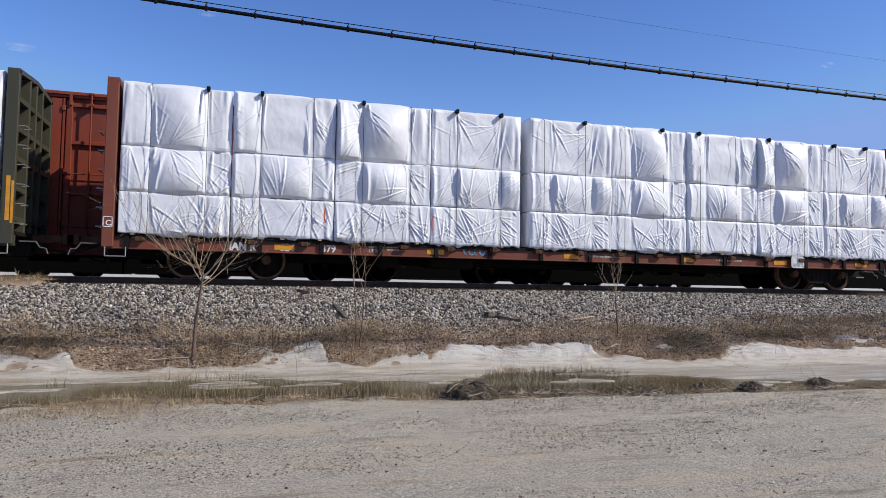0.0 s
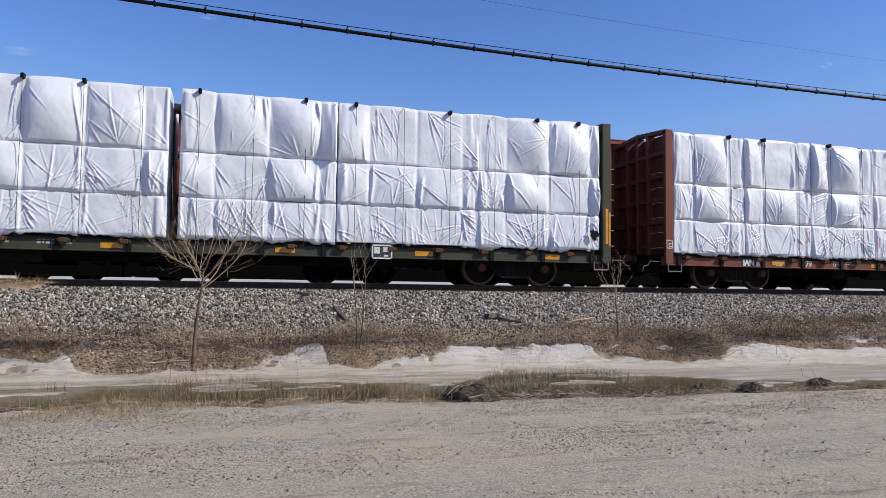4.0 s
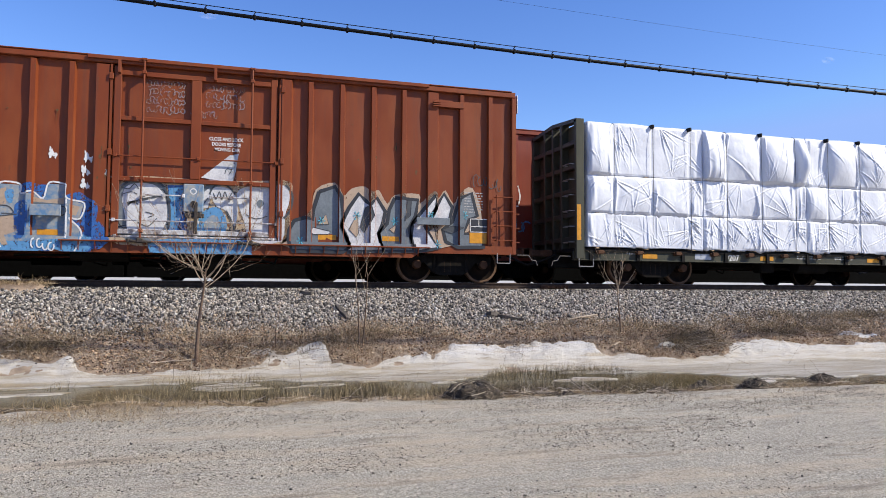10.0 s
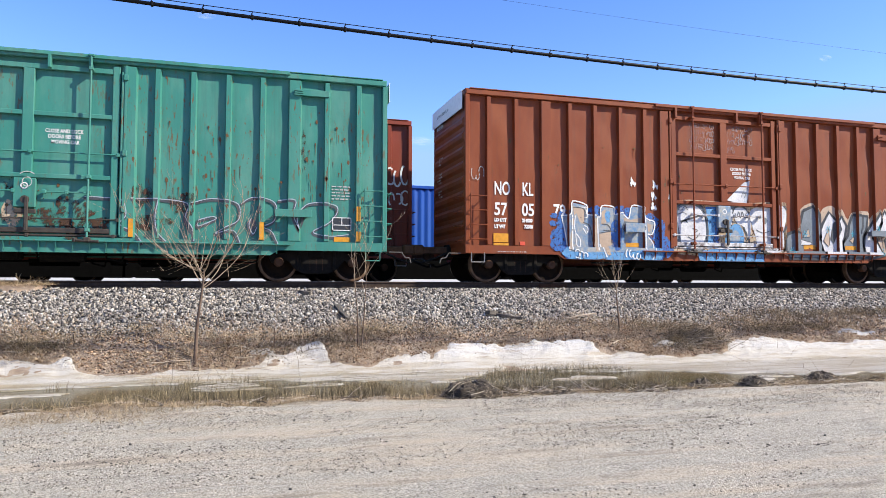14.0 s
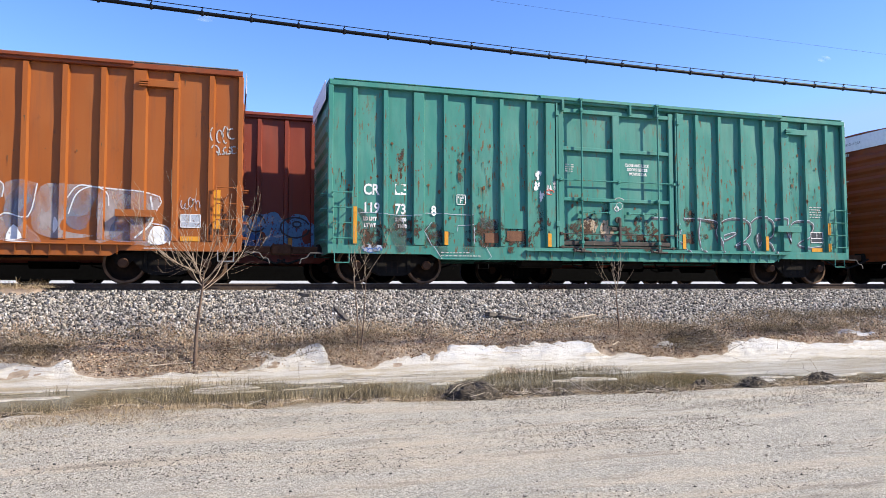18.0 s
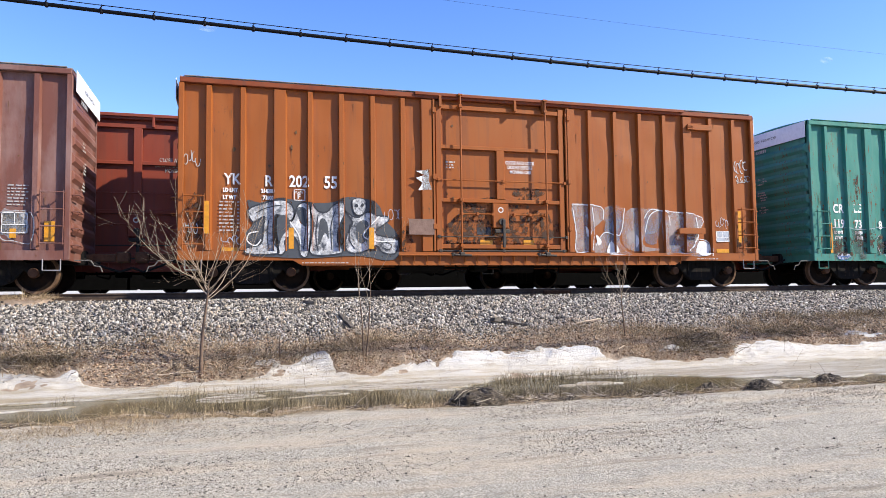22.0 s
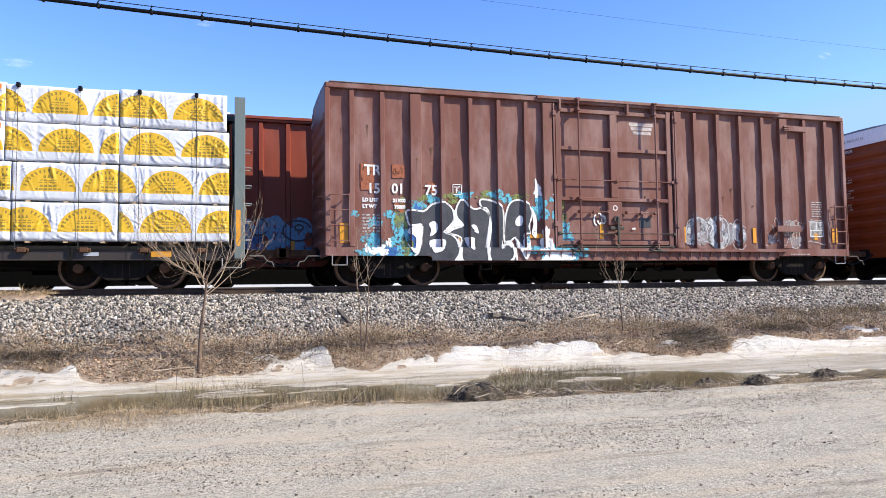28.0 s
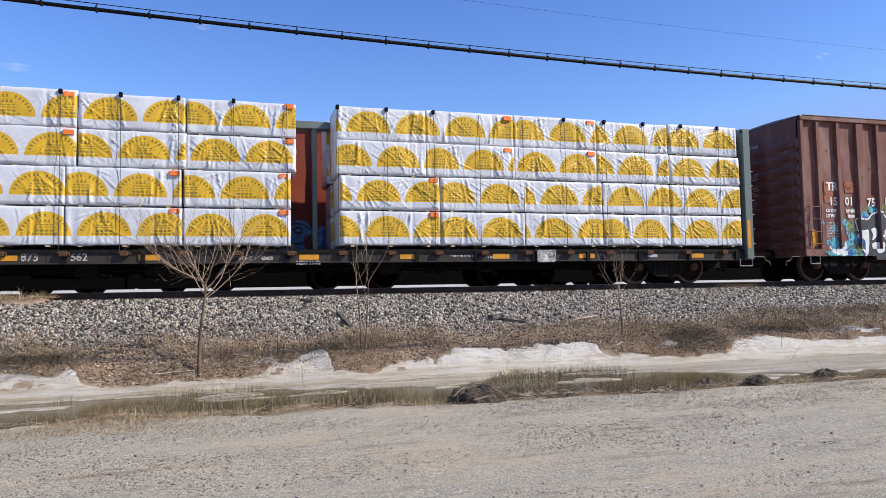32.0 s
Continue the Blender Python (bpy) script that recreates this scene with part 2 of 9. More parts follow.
def rod(bm, a, b, r, n=6, r2=None):
    a, b = Vector(a), Vector(b)
    way = b - a
    m = Matrix.Translation((a + b) / 2) @ way.to_track_quat("Z", "Y").to_matrix().to_4x4()
    bmesh.ops.create_cone(bm, cap_ends=True, segments=n, radius1=r, radius2=r if r2 is None else r2, depth=way.length, matrix=m)


def pipe(bm, points, r, n=6):
    for a, b in zip(points, points[1:]):
        rod(bm, a, b, r, n)


def lathe(bm, profile, centre, n=28, caps=True):
    """Turns (radius, y) pairs about the y axis through centre."""
    rings = []
    for r, y in profile:
        rings.append([bm.verts.new((centre[0] + r * math.cos(2 * math.pi * k / n), centre[1] + y, centre[2] + r * math.sin(2 * math.pi * k / n)))
                      for k in range(n)])
    for a, b in zip(rings, rings[1:]):
        for k in range(n):
            bm.faces.new((a[k], a[(k + 1) % n], b[(k + 1) % n], b[k]))
    if caps:
        bm.faces.new(rings[0]), bm.faces.new(rings[-1])


def slab(bm, outline, y0, y1):
    """A plate with that outline in x and z, from y0 to y1."""
    a = [bm.verts.new((x, y0, z)) for x, z in outline]
    b = [bm.verts.new((x, y1, z)) for x, z in outline]
    bm.faces.new(a), bm.faces.new(b)
    for i in range(len(a)):
        j = (i + 1) % len(a)
        bm.faces.new((a[i], a[j], b[j], b[i]))


def mesh_of(name, bm, material, smooth=False):
    bmesh.ops.recalc_face_normals(bm, faces=bm.faces)
    data = bpy.data.meshes.new(name)
    bm.to_mesh(data)
    bm.free()
    data.materials.append(material)
    if smooth:
        data.polygons.foreach_set("use_smooth", [True] * len(data.polygons))
    return data


def raw_mesh(name, verts, faces, material, smooth=False):
    """A mesh from arrays of equal-sided faces."""
    verts, faces = np.asarray(verts, np.float32), np.asarray(faces, np.int32)
    data = bpy.data.meshes.new(name)
    k = faces.shape[1]
    data.vertices.add(len(verts)), data.loops.add(faces.size), data.polygons.add(len(faces))
    data.vertices.foreach_set("co", verts.ravel())
    data.loops.foreach_set("vertex_index", faces.ravel())
    data.polygons.foreach_set("loop_start", np.arange(0, faces.size, k, dtype=np.int32))
    data.polygons.foreach_set("loop_total", np.full(len(faces), k, np.int32))
    data.materials.append(material)
    data.update(calc_edges=True)
    data.validate()
    if smooth:
        data.polygons.foreach_set("use_smooth", [True] * len(faces))
    return data


def put(name, data, parent, label="", at=None):
    ob = new(name, data)
    ob.parent = parent
    if at is not None:
        ob.matrix_basis = at
    return tagged(ob, label)


def part(name, bm, material, parent, label="", smooth=False, at=None):
    return put(name, mesh_of(name, bm, material, smooth), parent, label, at)


def bar_part(name, dims, material, parent, label="", bevel=0.0):
    bm = bmesh.new()
    box(bm, *dims, bevel)
    return part(name, bm, material, parent, label)


def thing(name, label, category, at=None, group="", kind=""):
    ob = new(name)
    ob.empty_display_size = 0.3
    if at is not None:
        ob.matrix_basis = at
    return tagged(ob, label, category, group, kind)


def lettering(text, size, x, z, y, bold=0.0, wide=1.0, lean=0.0):
    """Flat letters facing the road, lower left corner at x, z."""
    cu = bpy.data.curves.new("letters", "FONT")
    cu.body, cu.size, cu.offset, cu.shear = text, size, bold, lean
    cu.resolution_u = 3
    ob = new("letters", cu)
    data = bpy.data.meshes.new_from_object(ob)
    bm = bmesh.new()
    bm.from_mesh(data)
    bpy.data.objects.remove(ob)
    bpy.data.curves.remove(cu)
    bpy.data.meshes.remove(data)
    for v in bm.verts:
        v.co = Vector((x + v.co.x * wide, y, z + v.co.y))
    return bm


# smooth random fields for the ground
def lattice(ix, iy, seed):
    h = (ix.astype(np.int64) * 374761393 + iy.astype(np.int64) * 668265263 + seed * 144665) & 0xFFFFFFFF
    h = ((h ^ (h >> 13)) * 1274126177) & 0xFFFFFFFF
    return ((h ^ (h >> 16)) & 0xFFFF) / 65535.0


def field(x, y, scale, seed=0, octaves=3):
    x, y = np.asarray(x, float) / scale, np.asarray(y, float) / scale
    total, amp = 0.0, 1.0
    for o in range(octaves):
        ix, iy = np.floor(x), np.floor(y)
        fx, fy = x - ix, y - iy
        fx, fy = fx * fx * (3 - 2 * fx), fy * fy * (3 - 2 * fy)
        a, b = lattice(ix, iy, seed + o), lattice(ix + 1, iy, seed + o)
        c, d = lattice(ix, iy + 1, seed + o), lattice(ix + 1, iy + 1, seed + o)
        total = total + amp * ((a + (b - a) * fx) * (1 - fy) + (c + (d - c) * fx) * fy - 0.5)
        x, y, amp = x * 2.03, y * 2.03, amp * 0.5
    return total


def step(a, b, x):
    t = np.clip((np.asarray(x, float) - a) / (b - a), 0, 1)
    return t * t * (3 - 2 * t)


# ---- the ground: gravel road, ditch, bank, ballast, yard ----
PROFILE_Y = (-3000, 8.0, 9.7, 10.4, 10.9, 11.6, 12.4, 13.15, 13.5, 13.8, 14.15, 14.75, 15.3, 16.7, 16.95, 19.6, 20.2, 20.6, 21.0, 23.6, 24.4, 26.6, 27.1, 29.7, 31.0, 3000)
PROFILE_Z = (0.0, 0.0, 0.0, -0.1, -0.2, -0.25, -0.2, -0.06, 0.08, 0.3, 0.59, 0.78, 0.97, 1.43, 1.5, 1.5, 1.4, 1.4, 1.55, 1.55, 1.4, 1.4, 1.55, 1.55, 1.1, 1.1)


def ground_height(x, y):
    x, y = np.asarray(x, float), np.asarray(y, float)
    sway = 0.22 * field(x, y * 0, 2.3, 5, 3) * step(8.5, 9.8, y) * (1 - step(12.0, 13.2, y))
    drift = 0.055 * (np.clip(x, -6, 14) - 3) * step(8.0, 9.6, y) * (1 - step(11.2, 12.0, y))
    z = np.interp(y + sway + drift, PROFILE_Y, PROFILE_Z)
    road = 1 - step(9.5, 10.5, y)
    rough = 0.035 * field(x, y, 0.8, 11, 4) * road + 0.018 * field(x, y * 3.0, 2.6, 17, 3) * road
    bank = 0.12 * field(x, y, 0.7, 23, 4) * step(13.1, 13.7, y) * (1 - step(14.8, 15.8, y))
    edge = 0.10 * field(x, y, 0.35, 29, 3) * step(9.6, 10.2, y) * (1 - step(10.8, 11.4, y))
    return z + rough + bank + edge




def ground_material():
    m, n, l, p = nodes_of("gravel_and_earth")
    v = coords(n, l)
    geo = n.new("ShaderNodeNewGeometry")
    sep = n.new("ShaderNodeSeparateXYZ")
    l.new(geo.outputs["Position"], sep.inputs[0])
    big, mid, fine = noise_node(n, l, v, 0.5, 5.0), noise_node(n, l, v, 4.0, 6.0, 0.7), noise_node(n, l, v, 45.0, 4.0, 0.75)
    tracks = noise_node(n, l, coords(n, l, (0.25, 2.2, 1)), 1.0, 4.0)
    grit = noise_node(n, l, v, 75.0, 3.0, 0.8)
    speck = calc(n, l, "ADD", calc(n, l, "MULTIPLY", fine, 0.5), calc(n, l, "MULTIPLY", grit, 0.5))
    gravel = ramp(n, l, speck, [(0.39, (0.045, 0.038, 0.028)), (0.455, (0.31, 0.274, 0.212)), (0.535, (0.53, 0.478, 0.38)), (0.61, (0.82, 0.76, 0.63))])
    sandy = ramp(n, l, speck, [(0.36, (0.2, 0.15, 0.1)), (0.5, (0.54, 0.45, 0.325)), (0.66, (0.76, 0.66, 0.5))])
    gravel = mix(n, l, calc(n, l, "MULTIPLY", ramp(n, l, tracks, grey(0.47, 0.62)), 0.8), gravel, sandy)
    wet = ramp(n, l, noise_node(n, l, coords(n, l, (0.35, 2.6, 1)), 1.7, 5.0, 0.65), grey(0.56, 0.66))
    gravel = mix(n, l, calc(n, l, "MULTIPLY", wet, 0.6), gravel, (0.19, 0.15, 0.105))
    gravel = mix(n, l, calc(n, l, "MULTIPLY", ramp(n, l, mid, grey(0.5, 0.72)), 0.4), gravel, (0.22, 0.195, 0.165))
    sand = ramp(n, l, noise_node(n, l, coords(n, l, (0.3, 1.3, 1)), 0.9, 5.0, 0.6), grey(0.56, 0.68))
    gravel = mix(n, l, calc(n, l, "MULTIPLY", sand, 0.55), gravel, (0.56, 0.45, 0.31))
    earth = ramp(n, l, mid, [(0.3, (0.15, 0.1, 0.065)), (0.5, (0.33, 0.245, 0.172)), (0.7, (0.48, 0.38, 0.28))])
    bed = ramp(n, l, fine, [(0.3, (0.08, 0.066, 0.052)), (0.5, (0.23, 0.195, 0.155)), (0.7, (0.4, 0.35, 0.29))])
    wob = calc(n, l, "MULTIPLY_ADD", calc(n, l, "SUBTRACT", big, 0.5), 1.6, sep.outputs["Y"])
    wob = calc(n, l, "MULTIPLY_ADD", calc(n, l, "SUBTRACT", mid, 0.5), 0.9, wob)

    def from_to(a, b):
        r = n.new("ShaderNodeMapRange")
        r.inputs["From Min"].default_value, r.inputs["From Max"].default_value = a, b
        l.new(wob, r.inputs["Value"])
        return r.outputs[0]
    col = mix(n, l, from_to(9.9, 10.3), gravel, earth)
    col = mix(n, l, from_to(14.4, 15.0), col, bed)
    col = mix(n, l, from_to(24.5, 26.0), col, (0.3, 0.27, 0.24))
    l.new(col, p.inputs["Base Color"])
    p.inputs["Roughness"].default_value = 0.9
    bump(n, l, p, calc(n, l, "ADD", speck, calc(n, l, "MULTIPLY", mid, 0.6)), 0.9, 0.05)
    return m


def build_ground():
    xs = np.concatenate([-np.geomspace(2500, 9, 26), np.arange(-8, 26, 0.11), np.geomspace(27, 2500, 26)])
    ys = np.concatenate([-np.geomspace(2500, 1, 18), np.arange(0, 4, 0.5), np.arange(4, 16.9, 0.09), np.arange(17, 25, 0.4), np.geomspace(26, 3000, 26)])
    gx, gy = np.meshgrid(xs, ys)
    gz = ground_height(gx, gy)
    k = np.arange(gx.size).reshape(gx.shape)
    faces = np.stack([k[:-1, :-1], k[:-1, 1:], k[1:, 1:], k[1:, :-1]], -1).reshape(-1, 4)
    ob = new("ground", raw_mesh("ground", np.stack([gx, gy, gz], -1).reshape(-1, 3), faces, ground_material(), True))
    return tagged(ob, "pale gravel road verge, ditch and railway embankment", "ground", kind="structure")


build_ground()

# standing meltwater in the ditch
WATER, n, l, p = nodes_of("brown_meltwater")
v = coords(n, l, (1, 2.5, 1))
p.inputs["Base Color"].default_value = rgba((0.088, 0.07, 0.032))
p.inputs["Roughness"].default_value = 0.12
p.inputs["Specular IOR Level"].default_value = 0.12
p.inputs["IOR"].default_value = 1.33
bump(n, l, p, noise_node(n, l, v, 5.0, 3.0), 0.035, 0.02)
bm = bmesh.new()
box(bm, -120, 120, 9.9, 13.4, -0.35, -0.075)
tagged(new("water", mesh_of("water", bm, WATER)), "shallow brown meltwater standing in the ditch", "water", kind="structure")


# old snow and dirty ice along the foot of the bank
SNOW_X = (-6, -3.9, -3.35, -3.0, -2.75, -2.5, -2.06, -1.3, -0.4, 0.05, 0.5, 0.7, 1.15, 1.25, 1.68, 1.76, 1.84, 2.45, 2.66, 2.9, 3.2, 3.85, 4.1, 4.4, 4.95, 5.5, 5.8, 6.7, 7.4, 7.85, 8.55, 8.75, 9.3, 10.5, 10.85, 10.98, 11.8, 13.0, 14.25, 16)
SNOW_UP = (13.92, 13.9, 13.74, 13.78, 13.85, 13.56, 13.46, 13.4, 13.43, 13.52, 13.58, 13.8, 13.82, 13.98, 13.99, 13.86, 13.56, 13.45, 13.47, 13.6, 13.66, 13.62, 13.76, 13.83, 13.94, 13.85, 13.93, 13.91, 13.87, 13.64, 13.58, 13.43, 13.45, 13.5, 13.58, 13.84, 13.93, 13.79, 13.7, 13.78)
ICE_X = (-6, -3, -2, -0.1, 0.8, 1.75, 2.8, 3.5, 4.35, 5.15, 6.4, 7.55, 7.9, 8.3, 9.1, 10.2, 11.8, 16)
ICE_LOW = (12.9, 12.8, 12.75, 12.95, 12.85, 12.5, 12.62, 12.15, 12.45, 13.0, 13.05, 12.85, 12.4, 12.0, 11.5, 11.2, 10.85, 10.8)


def snow_edge(x):
    """How far up the bank the snow reaches, and how far down."""
    x = np.asarray(x, float)
    ragged = 0.06 * field(x, x * 0, 0.5, 57, 4) + 0.035 * field(x, x * 0, 0.16, 59, 3)
    return np.interp(x, SNOW_X, SNOW_UP) + ragged, np.interp(x, ICE_X, ICE_LOW) + 0.35 * field(x, x * 0, 0.9, 43, 4)


def snow_material():
    m, n, l, p = nodes_of("old_snow_and_dirty_ice")
    geo = n.new("ShaderNodeNewGeometry")
    sep = n.new("ShaderNodeSeparateXYZ")
    l.new(geo.outputs["Position"], sep.inputs[0])
    v = coords(n, l, (0.4, 1.9, 1))
    mid, fine, big = noise_node(n, l, v, 4.0, 7.0, 0.7), noise_node(n, l, coords(n, l), 24.0, 5.0, 0.7), noise_node(n, l, v, 0.9, 5.0)
    streak = noise_node(n, l, coords(n, l, (0.22, 1.6, 4.0)), 2.6, 7.0, 0.72)
    h = sep.outputs["Z"]
    for f, k in ((big, 0.16), (mid, 0.2), (streak, 0.42)):
        h = calc(n, l, "MULTIPLY_ADD", calc(n, l, "SUBTRACT", f, 0.5), k, h)
    clean = n.new("ShaderNodeMapRange")
    clean.inputs["From Min"].default_value, clean.inputs["From Max"].default_value = 2.2, 4.4
    clean.inputs["To Min"].default_value, clean.inputs["To Max"].default_value = 0.085, 0.135
    l.new(calc(n, l, "MULTIPLY_ADD", calc(n, l, "SUBTRACT", big, 0.5), 3.0, sep.outputs["X"]), clean.inputs["Value"])
    h = calc(n, l, "ADD", h, clean.outputs[0])
    low = ramp(n, l, h, [(0.0, (0.24, 0.2, 0.13)), (0.06, (0.34, 0.29, 0.205)), (0.15, (0.42, 0.365, 0.28)), (0.27, (0.475, 0.435, 0.37)), (0.45, (0.53, 0.52, 0.51))])
    col = mix(n, l, calc(n, l, "MULTIPLY", ramp(n, l, streak, grey(0.5, 0.62)), 0.7), low, (0.37, 0.285, 0.175))
    rime = ramp(n, l, noise_node(n, l, coords(n, l, (0.16, 1.5, 3.0)), 4.1, 7.0, 0.74), grey(0.45, 0.56))
    col = mix(n, l, calc(n, l, "MULTIPLY", rime, 0.8), col, (0.53, 0.495, 0.435))
    dirt = ramp(n, l, noise_node(n, l, coords(n, l, (0.3, 1.7, 1)), 7.0, 7.0, 0.78), grey(0.52, 0.68))
    col = mix(n, l, calc(n, l, "MULTIPLY", dirt, 0.7), col, (0.22, 0.17, 0.11))
    l.new(col, p.inputs["Base Color"])
    l.new(ramp(n, l, h, [(0.0, (0.25, 0.25, 0.25)), (0.25, (0.7, 0.7, 0.7))]), p.inputs["Roughness"])
    bump(n, l, p, calc(n, l, "ADD", mid, calc(n, l, "MULTIPLY", fine, 0.8)), 0.9, 0.045)
    return m


SNOW = snow_material()


def build_snow():
    xs, ys = np.concatenate([np.arange(-30, -6, 0.2), np.arange(-6, 20, 0.036), np.arange(20, 62, 0.2)]), np.arange(10.4, 14.6, 0.034)
    gx, gy = np.meshgrid(xs, ys)
    up, down = snow_edge(gx)
    low_edge = step(0.0, 0.5, up - gy)
    inside = np.minimum(up - gy, gy - down + 0.5 * low_edge * field(gx * 0.35, gy, 0.5, 48, 4)) + 0.12 * field(gx * 0.4, gy, 0.24, 47, 4) + 0.07 * field(gx * 0.5, gy, 0.08, 46, 2) * (1 - low_edge) + 0.08 * low_edge * field(gx * 0.5, gy, 0.8, 49, 3)
    # small leftovers higher on the bank
    for cx, cy, rx, ry in ((9.45, 13.8, 0.42, 0.05), (15.0, 14.0, 0.6, 0.045), (0.55, 13.86, 0.25, 0.06)):
        inside = np.maximum(inside, 0.12 * (1 - ((gx - cx) / rx) ** 2 - ((gy - cy) / ry) ** 2) + 0.08 * field(gx, gy, 0.12, 65, 3))
    # thin plates of ice left in the pool
    floes = field(gx * 0.35, gy, 0.55, 67, 4) - 0.14 - 0.25 * step(-0.6, 1.2, gx) * (1 - step(6.5, 8.5, gx)) - 0.6 * step(0.2, 0.9, 10.9 - gy + 0.3 * step(9, 11, gx))
    inside = np.maximum(inside, np.where((gy < down + 0.3) & (gy > 10.55), floes, -1.0))
    thick = (0.055 + 0.012 * step(2.5, 4.5, gx)) * step(-0.04, 0.05, inside) * (0.8 + 0.2 * step(0.1, 0.4, ground_height(gx, gy))) - 0.018
    base = np.maximum(ground_height(gx, gy), -0.085)
    gz = base + thick + (0.045 * field(gx * 0.35, gy, 0.4, 51, 4) + 0.022 * field(gx * 0.5, gy, 0.13, 53, 3)) * step(0.0, 0.1, inside) * (0.12 + 0.88 * step(-0.05, 0.15, base))
    # melting leaves low ledges
    shelf = gz / 0.085 + 1.3 * field(gx * 0.4, gy, 0.5, 63, 3)
    part_up = shelf - np.floor(shelf)
    gz = gz + 0.085 * 0.2 * (step(0.35, 0.65, part_up) - part_up) * step(0.05, 0.2, base) * step(0.0, 0.1, inside)
    keep = inside > -0.04
    k = np.arange(gx.size).reshape(gx.shape)
    ok = keep[:-1, :-1] | keep[:-1, 1:] | keep[1:, 1:] | keep[1:, :-1]
    faces = np.stack([k[:-1, :-1], k[:-1, 1:], k[1:, 1:], k[1:, :-1]], -1)[ok]
    used, back_to = np.unique(faces, return_inverse=True)
    verts = np.stack([gx, gy, gz], -1).reshape(-1, 3)[used]
    ob = new("snow", raw_mesh("snow", verts, back_to.reshape(-1, 4), SNOW, True))
    tagged(ob, "thawing patches of old snow and dirty ice along the ditch", "snow", kind="stuff")


build_snow()
# a snow bank beyond the yard tracks
xs, ts = np.arange(-120, 200, 2.0), np.linspace(0, 1, 9)
gx, gt = np.meshgrid(xs, ts)
gz = 1.05 + (1.35 + 0.4 * field(gx, gt, 9.0, 61)) * np.sin(np.pi * gt) ** 0.7
k = np.arange(gx.size).reshape(gx.shape)
far_snow = surface("clean_snow", (0.38, 0.37, 0.35), (0.48, 0.47, 0.45), 0.5, 8, 0.7)
tagged(new("snow_bank", raw_mesh("snow_bank", np.stack([gx, 33 + 9 * gt, gz], -1).reshape(-1, 3),
       np.stack([k[:-1, :-1], k[:-1, 1:], k[1:, 1:], k[1:, :-1]], -1).reshape(-1, 4), far_snow, True)),
       "long low bank of cleared snow beyond the yard", "snow bank", kind="structure")


# ---- tracks ----
def build_track(name, yc, x0, x1, near):
    track = thing(name, "weathered steel railway track on timber ties and grey ballast", "railway track", kind="structure")
    for side in (-1, 1):
        y = yc + side * 0.75
        bm = bmesh.new()
        slab_yz = [(-0.07, -0.17), (0.07, -0.17), (0.07, -0.155), (0.012, -0.13), (0.012, -0.045), (0.036, -0.035), (0.036, -0.004),
                   (-0.036, -0.004), (-0.036, -0.035), (-0.012, -0.045), (-0.012, -0.13), (-0.07, -0.155)]
        a = [bm.verts.new((x0, y + q, RAIL + z)) for q, z in slab_yz]
        b = [bm.verts.new((x1, y + q, RAIL + z)) for q, z in slab_yz]
        bm.faces.new(a), bm.faces.new(b)
        for i in range(len(a)):
            j = (i + 1) % len(a)
            bm.faces.new((a[i], a[j], b[j], b[i]))
        rail = part("rail", bm, RAIL_STEEL, track)
        bar_part("running_surface", (x0, x1, y - 0.03, y + 0.03, RAIL - 0.004, RAIL), RAILHEAD, rail, "polished steel running surface")
    bm = bmesh.new()
    box(bm, -0.115, 0.115, -1.3, 1.3, -0.09, 0.09, 0.012)
    tie = mesh_of("tie", bm, TIE_WOOD)
    rnd = random.Random(5)
    for i in range(int((near[1] - near[0]) / 0.55)):
        put("tie", tie, track, at=pose(near[0] + i * 0.55 + rnd.uniform(-.03, .03), yc + rnd.uniform(-.05, .05), RAIL - 0.262, 0, 0, rnd.uniform(-1.5, 1.5)))
    return track


NEAR_TRACK = build_track("track_1", TRACK, -150, 400, (-9, 40))
bm = bmesh.new()
box(bm, 7.95, 8.78, TRACK - 0.75 - 0.062, TRACK - 0.75 - 0.014, RAIL - 0.145, RAIL - 0.045, 0.012)
for i in range(6):
    rod(bm, (8.05 + 0.126 * i, TRACK - 0.85, RAIL - 0.095), (8.05 + 0.126 * i, TRACK - 0.8, RAIL - 0.095), 0.022, 6)
part("joint_bar", bm, RUSTY, NEAR_TRACK, "rust-red bolted joint bar")
# sandy earth and dry grass heaped against the near rail
xs, ys = np.arange(-6.5, -3.3, 0.06), np.arange(16.5, 17.5, 0.06)
gx, gy = np.meshgrid(xs, ys)
gz = ground_height(gx, gy) - 0.03 + (0.17 + 0.12 * field(gx, gy, 0.4, 97, 3)) * step(16.6, 17.1, gy) * (1 - step(-4.2, -3.5, gx))
k = np.arange(gx.size).reshape(gx.shape)
SAND = surface("sandy_earth", (0.24, 0.16, 0.1), (0.5, 0.38, 0.27), 6, 40, 0.95, 0, 0.6)
tagged(new("earth_heap", raw_mesh("earth_heap", np.stack([gx, gy, gz], -1).reshape(-1, 3), np.stack([k[:-1, :-1], k[:-1, 1:], k[1:, 1:], k[1:, :-1]], -1).reshape(-1, 4), SAND, True)),
       "sandy brown earth heaped against the rail", "earth", kind="stuff")
build_track("track_2", TRACK_2, -150, 400, (-14, 16))
build_track("track_3", 28.4, -150, 400, (0, 2))


# ---- rolling stock ----
MOVING, WHEELS = [], []     # things that roll with the train, and wheelsets that turn


